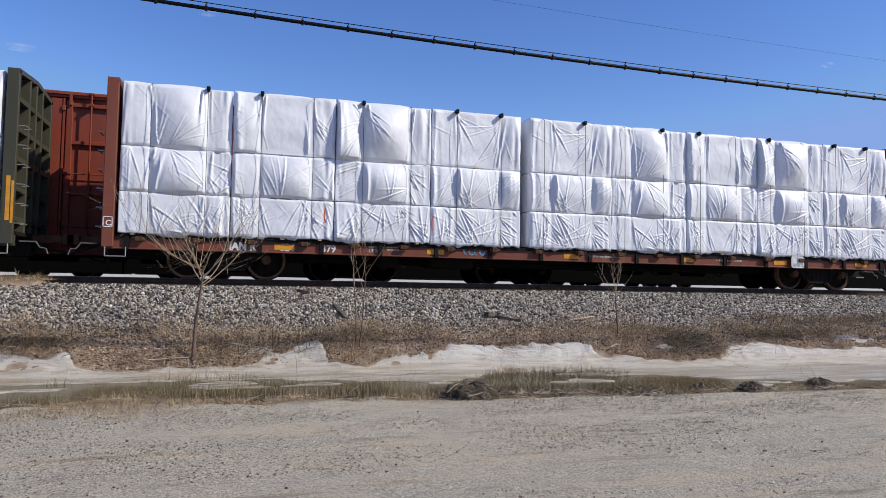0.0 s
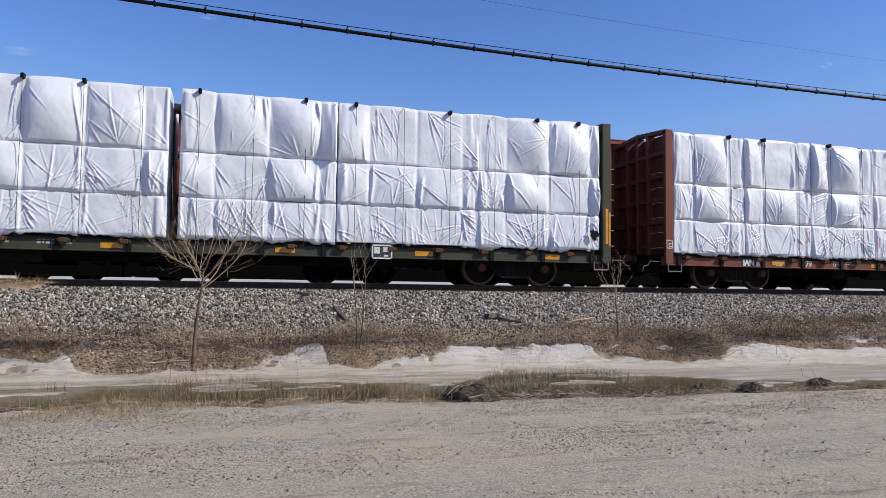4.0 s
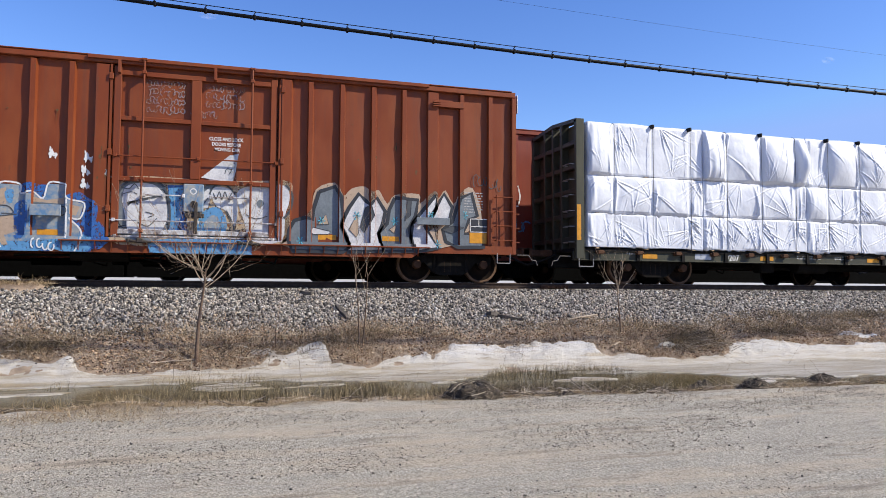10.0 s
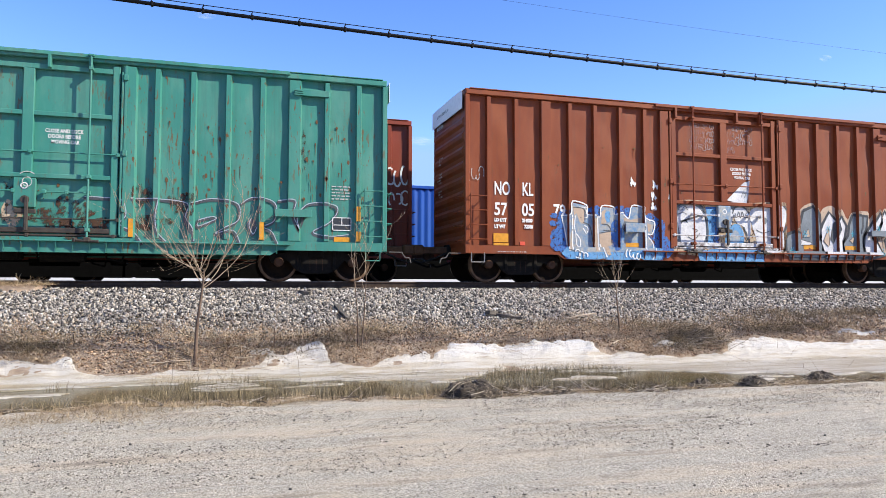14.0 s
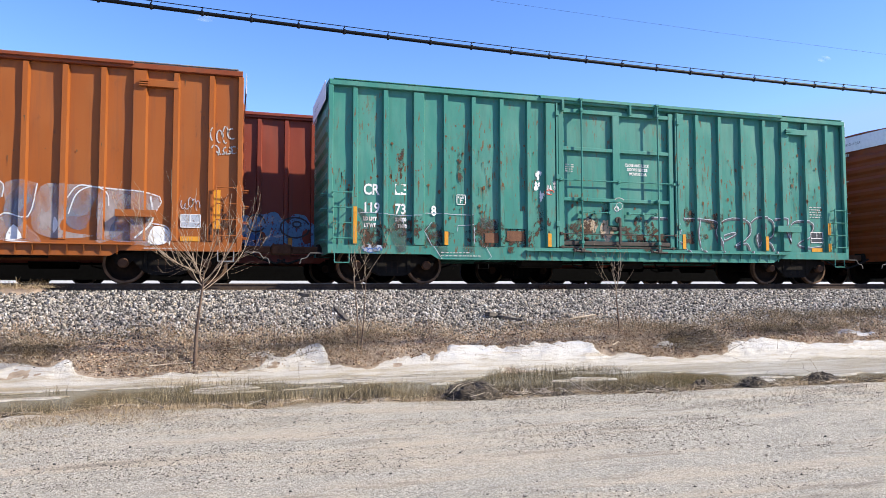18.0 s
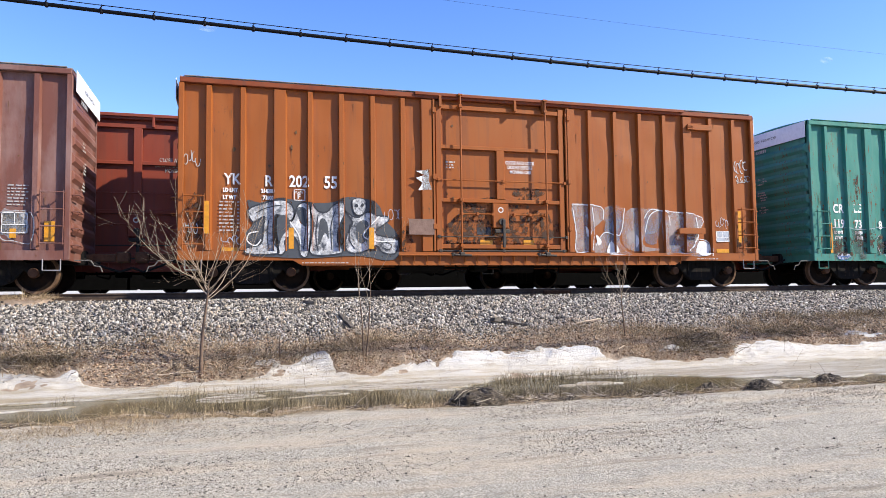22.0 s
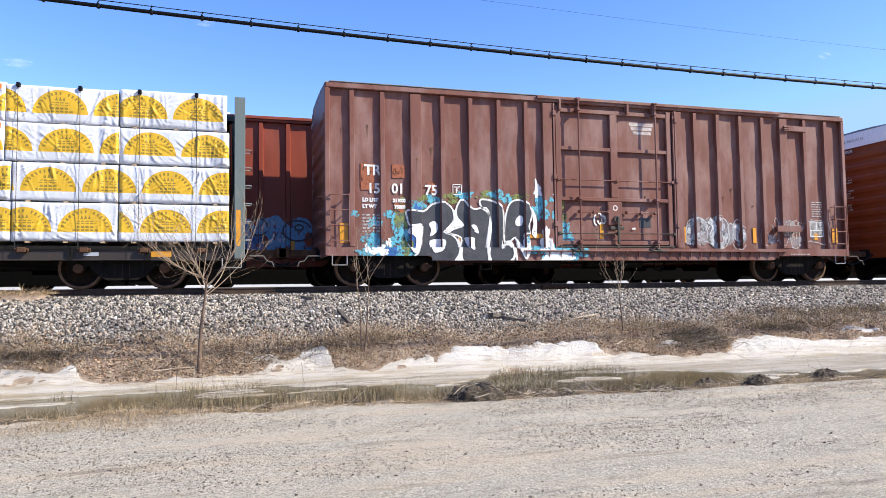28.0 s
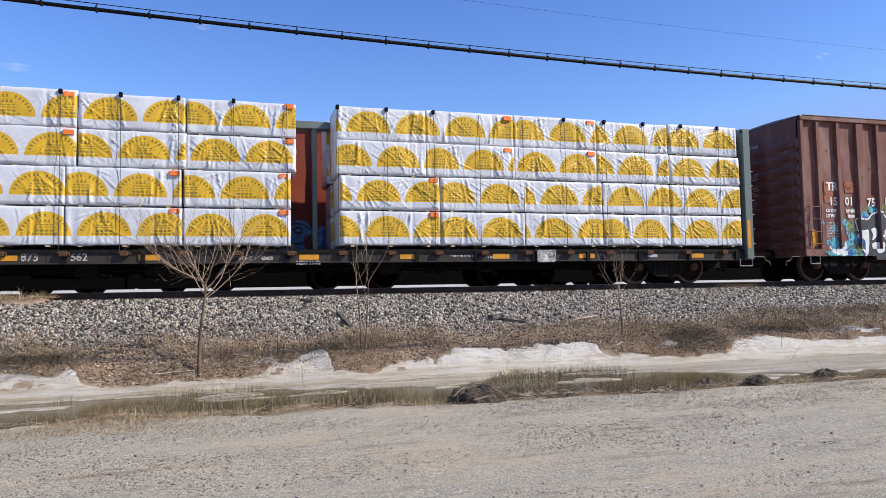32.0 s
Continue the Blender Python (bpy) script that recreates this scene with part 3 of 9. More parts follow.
def truck_meshes():
    """The parts of a freight car's truck, centred on its bolster, y along the axles."""
    out = {}
    bm = bmesh.new()
    lathe(bm, [(0.07, -0.08), (0.12, -0.08), (0.14, -0.03), (0.33, 0.0), (0.40, -0.06), (0.455, -0.06), (0.462, 0.05), (0.485, 0.075), (0.485, 0.10), (0.40, 0.10), (0.2, 0.06), (0.07, 0.06)],
          (0, -0.79, 0))
    lathe(bm, [(0.07, 0.08), (0.12, 0.08), (0.14, 0.03), (0.33, 0.0), (0.40, 0.06), (0.455, 0.06), (0.462, -0.05), (0.485, -0.075), (0.485, -0.10), (0.40, -0.10), (0.2, -0.06), (0.07, -0.06)],
          (0, 0.79, 0))
    rod(bm, (0, -0.95, 0), (0, 0.95, 0), 0.075, 12)
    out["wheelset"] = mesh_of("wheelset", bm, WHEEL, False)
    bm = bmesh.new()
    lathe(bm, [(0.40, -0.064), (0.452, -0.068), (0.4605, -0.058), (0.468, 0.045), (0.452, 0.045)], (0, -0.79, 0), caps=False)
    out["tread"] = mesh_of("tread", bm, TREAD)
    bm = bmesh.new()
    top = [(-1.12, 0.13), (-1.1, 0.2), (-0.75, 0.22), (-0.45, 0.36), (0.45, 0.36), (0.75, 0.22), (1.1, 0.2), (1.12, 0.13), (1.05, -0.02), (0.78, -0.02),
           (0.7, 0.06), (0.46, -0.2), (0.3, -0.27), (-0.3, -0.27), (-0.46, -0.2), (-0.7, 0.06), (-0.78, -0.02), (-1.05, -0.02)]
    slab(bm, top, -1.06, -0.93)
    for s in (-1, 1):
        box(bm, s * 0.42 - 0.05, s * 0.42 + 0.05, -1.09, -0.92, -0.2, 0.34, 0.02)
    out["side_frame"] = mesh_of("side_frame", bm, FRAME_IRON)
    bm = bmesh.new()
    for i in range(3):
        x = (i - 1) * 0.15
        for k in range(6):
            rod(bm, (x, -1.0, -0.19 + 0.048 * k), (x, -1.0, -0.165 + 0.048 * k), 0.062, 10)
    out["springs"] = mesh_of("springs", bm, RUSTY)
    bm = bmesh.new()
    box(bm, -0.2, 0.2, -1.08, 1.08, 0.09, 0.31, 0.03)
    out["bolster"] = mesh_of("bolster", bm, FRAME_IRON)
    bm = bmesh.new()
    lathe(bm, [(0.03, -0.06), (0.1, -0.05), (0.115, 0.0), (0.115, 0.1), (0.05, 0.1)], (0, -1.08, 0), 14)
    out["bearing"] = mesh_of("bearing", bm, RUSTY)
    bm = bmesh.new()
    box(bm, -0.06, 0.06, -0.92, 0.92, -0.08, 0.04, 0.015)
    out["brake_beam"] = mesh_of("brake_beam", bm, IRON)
    return out


TRUCK = truck_meshes()


def add_truck(car, x, moving):
    z = 0.457
    for side in (0, 180):
        put("side_frame", TRUCK["side_frame"], car, at=pose(x, 0, z, 0, 0, side))
        put("springs", TRUCK["springs"], car, at=pose(x, 0, z, 0, 0, side))
    put("bolster", TRUCK["bolster"], car, at=pose(x, 0, z))
    for dx in (-0.889, 0.889):
        w = put("wheelset", TRUCK["wheelset"], car, "grimy steel wheels on an axle", pose(x + dx, 0, z))
        put("tread", TRUCK["tread"], w, "bright worn tread")
        put("tread", TRUCK["tread"], w, "bright worn tread", pose(0, 0, 0, 0, 0, 180))
        put("brake_beam", TRUCK["brake_beam"], car, at=pose(x + dx * 0.42, 0, z))
        for side in (0, 180):
            put("bearing", TRUCK["bearing"], car, at=pose(x + dx, 0, z, 0, 0, side))
        if moving:
            WHEELS.append((w, x + dx, z))


def add_couplers(car, length):
    for s, x in ((-1, 0.0), (1, length)):
        bm = bmesh.new()
        box(bm, min(x, x + s * 0.75), max(x, x + s * 0.75), -0.09, 0.09, 0.76, 0.94, 0.02)
        box(bm, min(x + s * .75, x + s * 1.05), max(x + s * .75, x + s * 1.05), -0.17, 0.13, 0.72, 0.99, 0.04)
        part("coupler", bm, RUSTY, car)
        bm = bmesh.new()
        pipe(bm, [(x + s * 0.1, -0.35, 0.8), (x + s * 0.5, -0.33, 0.62), (x + s * 0.85, -0.22, 0.5), (x + s * 1.1, -0.12, 0.6)], 0.028)
        part("air_hose", bm, IRON, car)
        bm = bmesh.new()
        pipe(bm, [(x + s * 0.1, -1.33, 0.72), (x + s * 0.42, -1.33, 0.72), (x + s * 0.5, -1.33, 0.6), (x + s * 0.62, -1.33, 0.58), (x + s * 0.66, -1.33, 0.46)], 0.013)
        part("uncoupling_lever", bm, LEVER, car, "bent steel lever")


def sheet(x0, x1, z0, z1, y0, y1, seed, amp=0.026, nx=None):
    """A steel sheet, slightly buckled, as a closed plate."""
    nx = nx or max(2, int((x1 - x0) / 0.13))
    nz = max(2, int((z1 - z0) / 0.15))
    xs, zs = np.linspace(x0, x1, nx + 1), np.linspace(z0, z1, nz + 1)
    gx, gz = np.meshgrid(xs, zs)
    gy = y0 + amp * (field(gx, gz, 0.7, seed, 2) + 0.6 * field(gx, gz * 0.4, 0.35, seed + 3, 2))
    k = np.arange(gx.size).reshape(gx.shape)
    f = np.stack([k[:-1, :-1], k[:-1, 1:], k[1:, 1:], k[1:, :-1]], -1).reshape(-1, 4)
    front = np.stack([gx, gy, gz], -1).reshape(-1, 3)
    n0 = gx.size
    rear = np.array([(x0, y1, z0), (x1, y1, z0), (x1, y1, z1), (x0, y1, z1)])
    c = [k[0, 0], k[0, -1], k[-1, -1], k[-1, 0]]
    extra = np.array([(n0, n0 + 3, n0 + 2, n0 + 1), (c[0], n0, n0 + 1, c[1]), (c[3], c[2], n0 + 2, n0 + 3), (c[0], c[3], n0 + 3, n0), (c[1], n0 + 1, n0 + 2, c[2])])
    return np.concatenate([front, rear]), np.concatenate([f, extra])


EAVE = 4.94
SHEET_Y = -HALF + 0.125   # the side sheet lies behind the posts
POSTS = ((0.64, 0), (1.4, 0), (2.25, 1), (2.95, 0), (3.7, 0), (4.47, 0), (5.23, 0), (5.85, 1), (9.82, 1), (10.4, 0), (11.16, 0), (11.93, 0), (12.7, 0), (13.45, 1), (14.21, 0), (14.98, 0))


def boxcar(name, at, paint, label, length=15.66, posts=POSTS, door=(6.08, 9.64), moving=True, seed=1, band=True, trim=None, low_door=True, roof_paint=None):
    """A ribbed 50-foot boxcar with one plug door; the near side faces -y, x runs from its left end."""
    car = thing(name, label, "boxcar", at, "freight cars of the train" if moving else "parked freight cars")
    trim = trim or paint
    L = length
    # side walls, each in the stretches beside the door
    for flip in (0, 1):
        for i, (a, b) in enumerate(((0.0, door[0]), (door[1], L))):
            v, f = sheet(a, b, 0.92, EAVE - 0.1, SHEET_Y, SHEET_Y + 0.06, seed + 7 * i + 31 * flip)
            if flip:
                v = v * (1, -1, 1)
            put("side_wall", raw_mesh("side_wall", v, f, paint, True), car)
    # posts
    meshes = []
    for w in (0.055, 0.14):
        bm = bmesh.new()
        d = 0.125
        slab_x = [(-w - 0.022, 0.0), (-w, -d), (w * 0.88, -d), (w + 0.03, 0.0)]
        a = [bm.verts.new((x, SHEET_Y + 0.02 + y, 0.95)) for x, y in slab_x]
        b = [bm.verts.new((x, SHEET_Y + 0.02 + y, EAVE - 0.16)) for x, y in slab_x]
        bm.faces.new(a), bm.faces.new(b)
        for i in range(4):
            j = (i + 1) % 4
            bm.faces.new((a[i], a[j], b[j], b[i]))
        meshes.append(mesh_of("post", bm, paint))
    for x, wide in posts:
        put("post", meshes[wide], car, at=pose(x, 0, 0))
        put("post", meshes[wide], car, at=pose(x, 0, 0, 0, 0, 180))
    # corner posts, sills, roof
    for x in (0.04, L - 0.04):
        for y in (-HALF + 0.05, HALF - 0.05):
            bar_part("corner_post", (x - 0.06, x + 0.06, y - 0.046, y + 0.046, 0.72, EAVE - 0.135), paint, car, bevel=0.012)
    for s in (-1, 1):
        y = s * (HALF - 0.03)
        bm = bmesh.new()
        slab(bm, [(0.0, 0.72), (2.55, 0.72), (2.75, 0.60), (L - 2.75, 0.60), (L - 2.55, 0.72), (L, 0.72), (L, 0.93), (0, 0.93)], y - 0.02, y + 0.02)
        part("side_sill", bm, paint, car)
        bm = bmesh.new()
        box(bm, 0.0, L, min(y + s * 0.03, y - s * 0.1), max(y + s * 0.03, y - s * 0.1), EAVE - 0.13, EAVE, 0.015)
        part("eave_plate", bm, trim, car)
    bm = bmesh.new()
    prof = [(-HALF, EAVE - 0.02), (-HALF + 0.02, EAVE + 0.015), (-0.5, EAVE + 0.06), (0, EAVE + 0.07), (0.5, EAVE + 0.06), (HALF - 0.02, EAVE + 0.015), (HALF, EAVE - 0.02)]
    a = [bm.verts.new((0, y, z)) for y, z in prof]
    b = [bm.verts.new((L, y, z)) for y, z in prof]
    bm.faces.new(a), bm.faces.new(b)
    for i in range(len(a)):
        j = (i + 1) % len(a)
        bm.faces.new((a[i], a[j], b[j], b[i]))
    part("roof", bm, roof_paint or trim, car)
    for sy in (-1, 1):
        bar_part("roof_edge", (0.1, L - 0.1, min(sy * (HALF + 0.012), sy * (HALF - 0.03)), max(sy * (HALF + 0.012), sy * (HALF - 0.03)), EAVE + 0.014, EAVE + 0.036), roof_paint or trim, car, bevel=0.004)
    # ends with pressed ribs across
    for s, x in ((-1, 0.0), (1, L)):
        bm = bmesh.new()
        box(bm, min(x, x - s * 0.05), max(x, x - s * 0.05), -HALF + 0.06, HALF - 0.06, 0.72, EAVE)
        end = part("end_wall", bm, trim, car)
        rib = bmesh.new()
        a = [rib.verts.new((x + s * 0.004 * 0, -HALF + 0.12, z)) for z in (-0.14, 0.14)]
        m = [rib.verts.new((x + s * 0.05, -HALF + 0.2, z)) for z in (-0.05, 0.05)]
        m2 = [rib.verts.new((x + s * 0.05, HALF - 0.2, z)) for z in (-0.05, 0.05)]
        e = [rib.verts.new((x, HALF - 0.12, z)) for z in (-0.14, 0.14)]
        for q in ((a[0], m[0], m2[0], e[0]), (m[0], m[1], m2[1], m2[0]), (m[1], a[1], e[1], m2[1]), (a[0], a[1], m[1], m[0]), (e[0], m2[0], m2[1], e[1])):
            rib.faces.new(q)
        shared = mesh_of("end_rib", rib, trim)
        for i in range(9):
            put("end_rib", shared, end, at=pose(0, 0, 1.05 + 0.385 * i))
        if band and not (band == "right" and s < 0):
            bm = bmesh.new()
            box(bm, min(x + s * .078, x + s * .09), max(x + s * .078, x + s * .09), -HALF + 0.08, HALF - 0.08, EAVE - 0.5, EAVE - 0.02)
            part("end_panel", bm, PLATE_WHITE, end, "white painted warning panel")
            for text, ahead in (("EXCESS", 0.0), ("HEIGHT", 0.46), ("CAR", 0.88)):
                bm = lettering(text, 0.115, 0, EAVE - 0.3, 0)
                for v in bm.verts:
                    v.co = Vector((x + s * 0.094, (-HALF + (0.95 if s > 0 else 0.55) + ahead + v.co.x) * (1 if s > 0 else -1), v.co.z))
                part("end_lettering", bm, BLACK_PAINT, end, "black lettering")
        if moving:
            bm = bmesh.new()
            marks = random.Random(seed * 3 + s)
            for row, z in enumerate((EAVE - 0.66, 3.42, 3.34, 3.26, 2.98, 2.9, 2.82, 2.74, 2.5, 2.42, 2.34)):
                y = 0.35 + marks.uniform(-0.1, 0.1) if row else 0.25
                far_y = y + (0.62 if row == 0 else marks.uniform(0.2, 0.38))
                while y < far_y:
                    w, h = marks.uniform(0.04, 0.1), 0.045 if row else 0.1
                    bm.faces.new([bm.verts.new((x + s * 0.1, q, e)) for q, e in ((-s * y, z), (-s * (y + w), z), (-s * (y + w), z + h), (-s * y, z + h))])
                    y += w + 0.02
            tagged(part("end_stencil", bm, DIM_MARK, end, "faded rows of white stencil"), kind="stuff")
        # ladder on the side by the corner, and one on the end
        bm = bmesh.new()
        lx0, lx1 = (0.1, 0.55) if s < 0 else (L - 0.55, L - 0.1)
        y = -HALF - 0.07
        pipe(bm, [(lx0, -HALF + 0.1, 0), (lx0, y, 0), (lx1, y, 0), (lx1, -HALF + 0.1, 0)], 0.014)
        rung = mesh_of("ladder_rung", bm, paint)
        for i in range(4):
            put("ladder_rung", rung, car, at=pose(0, 0, 1.08 + 0.37 * i))
        for lx in (lx0, lx1):
            bm = bmesh.new()
            rod(bm, (lx, y, 1.05), (lx, y, 2.24), 0.014)
            part("ladder_rail", bm, paint, car)
        bm = bmesh.new()
        y0 = -HALF + 0.15
        pipe(bm, [(x, y0, 0), (x + s * 0.16, y0, 0), (x + s * 0.16, y0 + 0.45, 0), (x, y0 + 0.45, 0)], 0.014)
        rung = mesh_of("end_rung", bm, paint)
        for i in range(4):
            put("end_rung", rung, end, at=pose(0, 0, 1.05 + 0.37 * i))
        bm = bmesh.new()
        pipe(bm, [(lx0 + 0.05, -HALF + 0.02, 0.75), (lx0 + 0.05, -HALF + 0.02, 0.5), (lx1 - 0.05, -HALF + 0.02, 0.5), (lx1 - 0.05, -HALF + 0.02, 0.75)], 0.014)
        part("stirrup_step", bm, GALV if low_door else paint, car)
    # the pocket bracket below the eave near the far corner
    bm = bmesh.new()
    box(bm, 13.45, 14.25, -HALF - 0.005, SHEET_Y, EAVE - 0.52, EAVE - 0.36, 0.01)
    for i in range(3):
        box(bm, 13.42, 13.62, -HALF - 0.05, -HALF, EAVE - 0.52 + 0.05 * i, EAVE - 0.495 + 0.05 * i)
    part("jacking_bracket", bm, paint, car)
    # the track above the door, a little proud of the eave
    bar_part("upper_track", (door[0] - 0.55, L - 2.35, -HALF - 0.05, -HALF + 0.02, EAVE - 0.06, EAVE + 0.012), trim, car, bevel=0.008)
    # the door
    d0, d1 = door
    bm = bmesh.new()
    box(bm, d0 - 0.02, d1 + 0.02, SHEET_Y + 0.02, SHEET_Y + 0.08, 0.9, EAVE - 0.1)
    panel = part("door", bm, paint, car, "closed plug door")
    y0, y1 = SHEET_Y - 0.075, SHEET_Y + 0.02
    mid = (d0 + d1) / 2 - 0.05
    for z0, z1 in ((EAVE - 0.36, EAVE - 0.25), (3.56, 3.66), (2.2, 2.3)):
        bar_part("door_rail", (d0 + 0.06, d1 - 0.06, y0, y1, z0, z1), paint, panel, bevel=0.01)
    low_paint = SPLASHED if seed == 3 else GREASY
    bar_part("door_rail", (d0 + 0.06, d1 - 0.06, y0, y1, 1.02, 1.13), low_paint if seed in (3, 5) else paint, panel, bevel=0.01)
    for x, z0, z1, w in ((d0 + 0.07, 0.97, EAVE - 0.18, 0.075), (d1 - 0.1, 0.97, EAVE - 0.18, 0.075), (mid, 2.3, 3.56 if seed == 7 else EAVE - 0.36, 0.11)):
        bar_part("door_stile", (x - w, x + w, y0 - 0.01, y1, z0, z1), paint, panel, bevel=0.01)
    bar_part("door_stile", (d1 + 0.01, d1 + 0.05, y0 - 0.05, y1, 1.0, EAVE - 0.3), paint, panel, bevel=0.008)
    # tall lock rods that stand clear of the door
    yr = -HALF - 0.075
    for x in (d0 + 0.62, d1 - 0.6):
        bm = bmesh.new()
        rod(bm, (x, yr, 0.84), (x, yr, EAVE + 0.01), 0.024, 8)
        for z in (1.09, 2.25, 4.64):
            box(bm, x - 0.045, x + 0.045, yr - 0.035, SHEET_Y - 0.06, z - 0.04, z + 0.04, 0.01)
        part("lock_rod", bm, paint, panel)
        bm = bmesh.new()
        box(bm, x - 0.07, x + 0.07, yr - 0.05, -HALF + 0.02, 0.82, 0.93, 0.02)
        rod(bm, (x - 0.2, yr - 0.01, 0.86), (x + 0.24, yr - 0.01, 0.84), 0.03, 8)
        rod(bm, (x - 0.24, yr + 0.02, 0.83), (x - 0.24, yr + 0.02, 0.91), 0.05, 8)
        part("rod_roller", bm, GREASY, panel, "greasy dark roller bracket")
        bm = bmesh.new()
        box(bm, x - 0.06, x + 0.06, yr - 0.03, -HALF + 0.02, EAVE - 0.03, EAVE + 0.02, 0.008)
        part("rod_keeper", bm, paint, panel)
    # thin operating rods across
    rods = [(2.76, d0 - 0.02, d1 + 0.04, 0.016), (1.32, d0 - 0.02, d1 + 0.06, 0.014), (1.9, d0 + 0.64, mid - 0.22, 0.016), (1.9, mid + 0.34, d1 - 0.58, 0.016), (0.96, d0 + 0.02, d1 - 0.02, 0.022)]
    for z, a, b, r in rods:
        bm = bmesh.new()
        rod(bm, (a, SHEET_Y - 0.1, z), (b, SHEET_Y - 0.1, z + 0.01), r, 6)
        for q in (0.02, 0.5, 0.98):
            x = a + (b - a) * q
            box(bm, x - 0.035, x + 0.035, SHEET_Y - 0.125, SHEET_Y - 0.02, z - 0.035, z + 0.045, 0.008)
        part("operating_rod", bm, low_paint if z < 1.5 or seed == 3 and z < 2 else paint, panel, "worn dirty operating rod" if z < 1.5 else "")
    # the lock: a plate, a hub, a hanging lever and its shackles
    bm = bmesh.new()
    box(bm, mid - 0.24, mid + 0.2, SHEET_Y - 0.1, SHEET_Y, 1.55, 2.19, 0.02)
    plate = part("lock_plate", bm, BLUE_GREY if seed == 3 else paint, panel)
    bm = bmesh.new()
    rod(bm, (mid, SHEET_Y - 0.15, 1.72), (mid, SHEET_Y - 0.08, 1.72), 0.085, 12)
    box(bm, mid + 0.0, mid + 0.08, SHEET_Y - 0.18, SHEET_Y - 0.13, 1.05, 1.78, 0.015)
    box(bm, mid - 0.2, mid + 0.22, SHEET_Y - 0.14, SHEET_Y - 0.09, 1.42, 1.52, 0.015)
    part("lock_handle", bm, GREASY, plate, "worn dark lock lever")
    bm = bmesh.new()
    for k in range(12):
        a, b = 2 * math.pi * k / 12, 2 * math.pi * (k + 1) / 12
        bm.faces.new([bm.verts.new((mid - 0.02 + r * math.cos(t), SHEET_Y - 0.104, 2.02 + r * math.sin(t))) for r, t in ((0.05, a), (0.075, a), (0.075, b), (0.05, b))])
    part("lock_mark", bm, WHITE_MARK, plate, "white ring-shaped mark")
    for x in (d0 + 0.1, mid + 0.4, d1 - 0.62):
        bar_part("door_hanger", (x - 0.035, x + 0.035, -HALF - 0.06, SHEET_Y, EAVE - 0.34, EAVE - 0.05), paint, panel, bevel=0.01)
    # sill below the door with its row of gussets
    bm = bmesh.new()
    box(bm, d0 - 1.0, L - 2.3, -HALF - 0.085, -HALF + 0.06, 0.835, 0.865, 0.006)
    n_g = int((L - 2.3 - d0 + 1.0) / 0.33)
    for i in range(n_g):
        x = d0 - 0.95 + 0.33 * i
        a, b = ([bm.verts.new((q, y, z)) for y, z in ((-HALF - 0.08, 0.836), (-HALF - 0.012, 0.63), (-HALF - 0.012, 0.836))] for q in (x, x + 0.016))
        bm.faces.new(a), bm.faces.new(b[::-1])
        for k in range(3):
            bm.faces.new((a[k], b[k], b[(k + 1) % 3], a[(k + 1) % 3]))
    part("door_track", bm, paint, car)
    for x in (d0 - 0.06, d1 + 0.1):
        bm = bmesh.new()
        for z in (1.5, 2.75, 4.45):
            box(bm, x - 0.045, x + 0.045, -HALF - 0.03, SHEET_Y, z, z + 0.14, 0.01)
        box(bm, x - 0.022, x + 0.022, -HALF + 0.0, SHEET_Y, 0.95, EAVE - 0.15)
        part("door_frame", bm, paint, car)
    # underframe
    bm = bmesh.new()
    box(bm, -0.1, L + 0.1, -0.17, 0.17, 0.68, 1.0)
    box(bm, 0.05, L - 0.05, -HALF + 0.2, HALF - 0.2, 0.94, 1.06)
    for i in range(12):
        x = 0.7 + i * (L - 1.4) / 11
        box(bm, x - 0.04, x + 0.04, -HALF + 0.14, HALF - 0.14, 0.72, 0.98)
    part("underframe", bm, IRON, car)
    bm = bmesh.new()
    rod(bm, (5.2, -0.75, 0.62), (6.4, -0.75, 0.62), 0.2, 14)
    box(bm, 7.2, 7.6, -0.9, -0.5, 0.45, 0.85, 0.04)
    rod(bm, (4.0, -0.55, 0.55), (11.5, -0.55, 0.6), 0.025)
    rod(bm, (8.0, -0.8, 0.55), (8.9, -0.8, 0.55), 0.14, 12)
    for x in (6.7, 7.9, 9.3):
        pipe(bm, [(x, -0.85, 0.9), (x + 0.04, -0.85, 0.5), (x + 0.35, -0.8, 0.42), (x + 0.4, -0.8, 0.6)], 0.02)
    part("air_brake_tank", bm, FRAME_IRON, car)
    add_truck(car, 1.64, moving), add_truck(car, L - 1.64, moving)
    add_couplers(car, L)
    if moving:
        MOVING.append(car)
    return car


def stencil(car, name, text, size, x, z, mark=None, bold=0.006, wide=0.95, on_post=False, label=""):
    y = (-HALF - 0.003) if on_post else (SHEET_Y - 0.014)
    return part(name, lettering(text, size, x, z, y, bold, wide), mark or WHITE_MARK, car, label)


def patch(car, name, x0, x1, z0, z1, material, depth=0.0, label="", on_post=False):
    y = (-HALF + 0.004 if on_post else SHEET_Y - 0.012) - depth
    return bar_part(name, (x0, x1, y - 0.004, y + 0.012, z0, z1), material, car, label)


def ribs_of(posts):
    return [(x - (0.14 if w else 0.055), x + (0.125 if w else 0.05)) for x, w in posts]


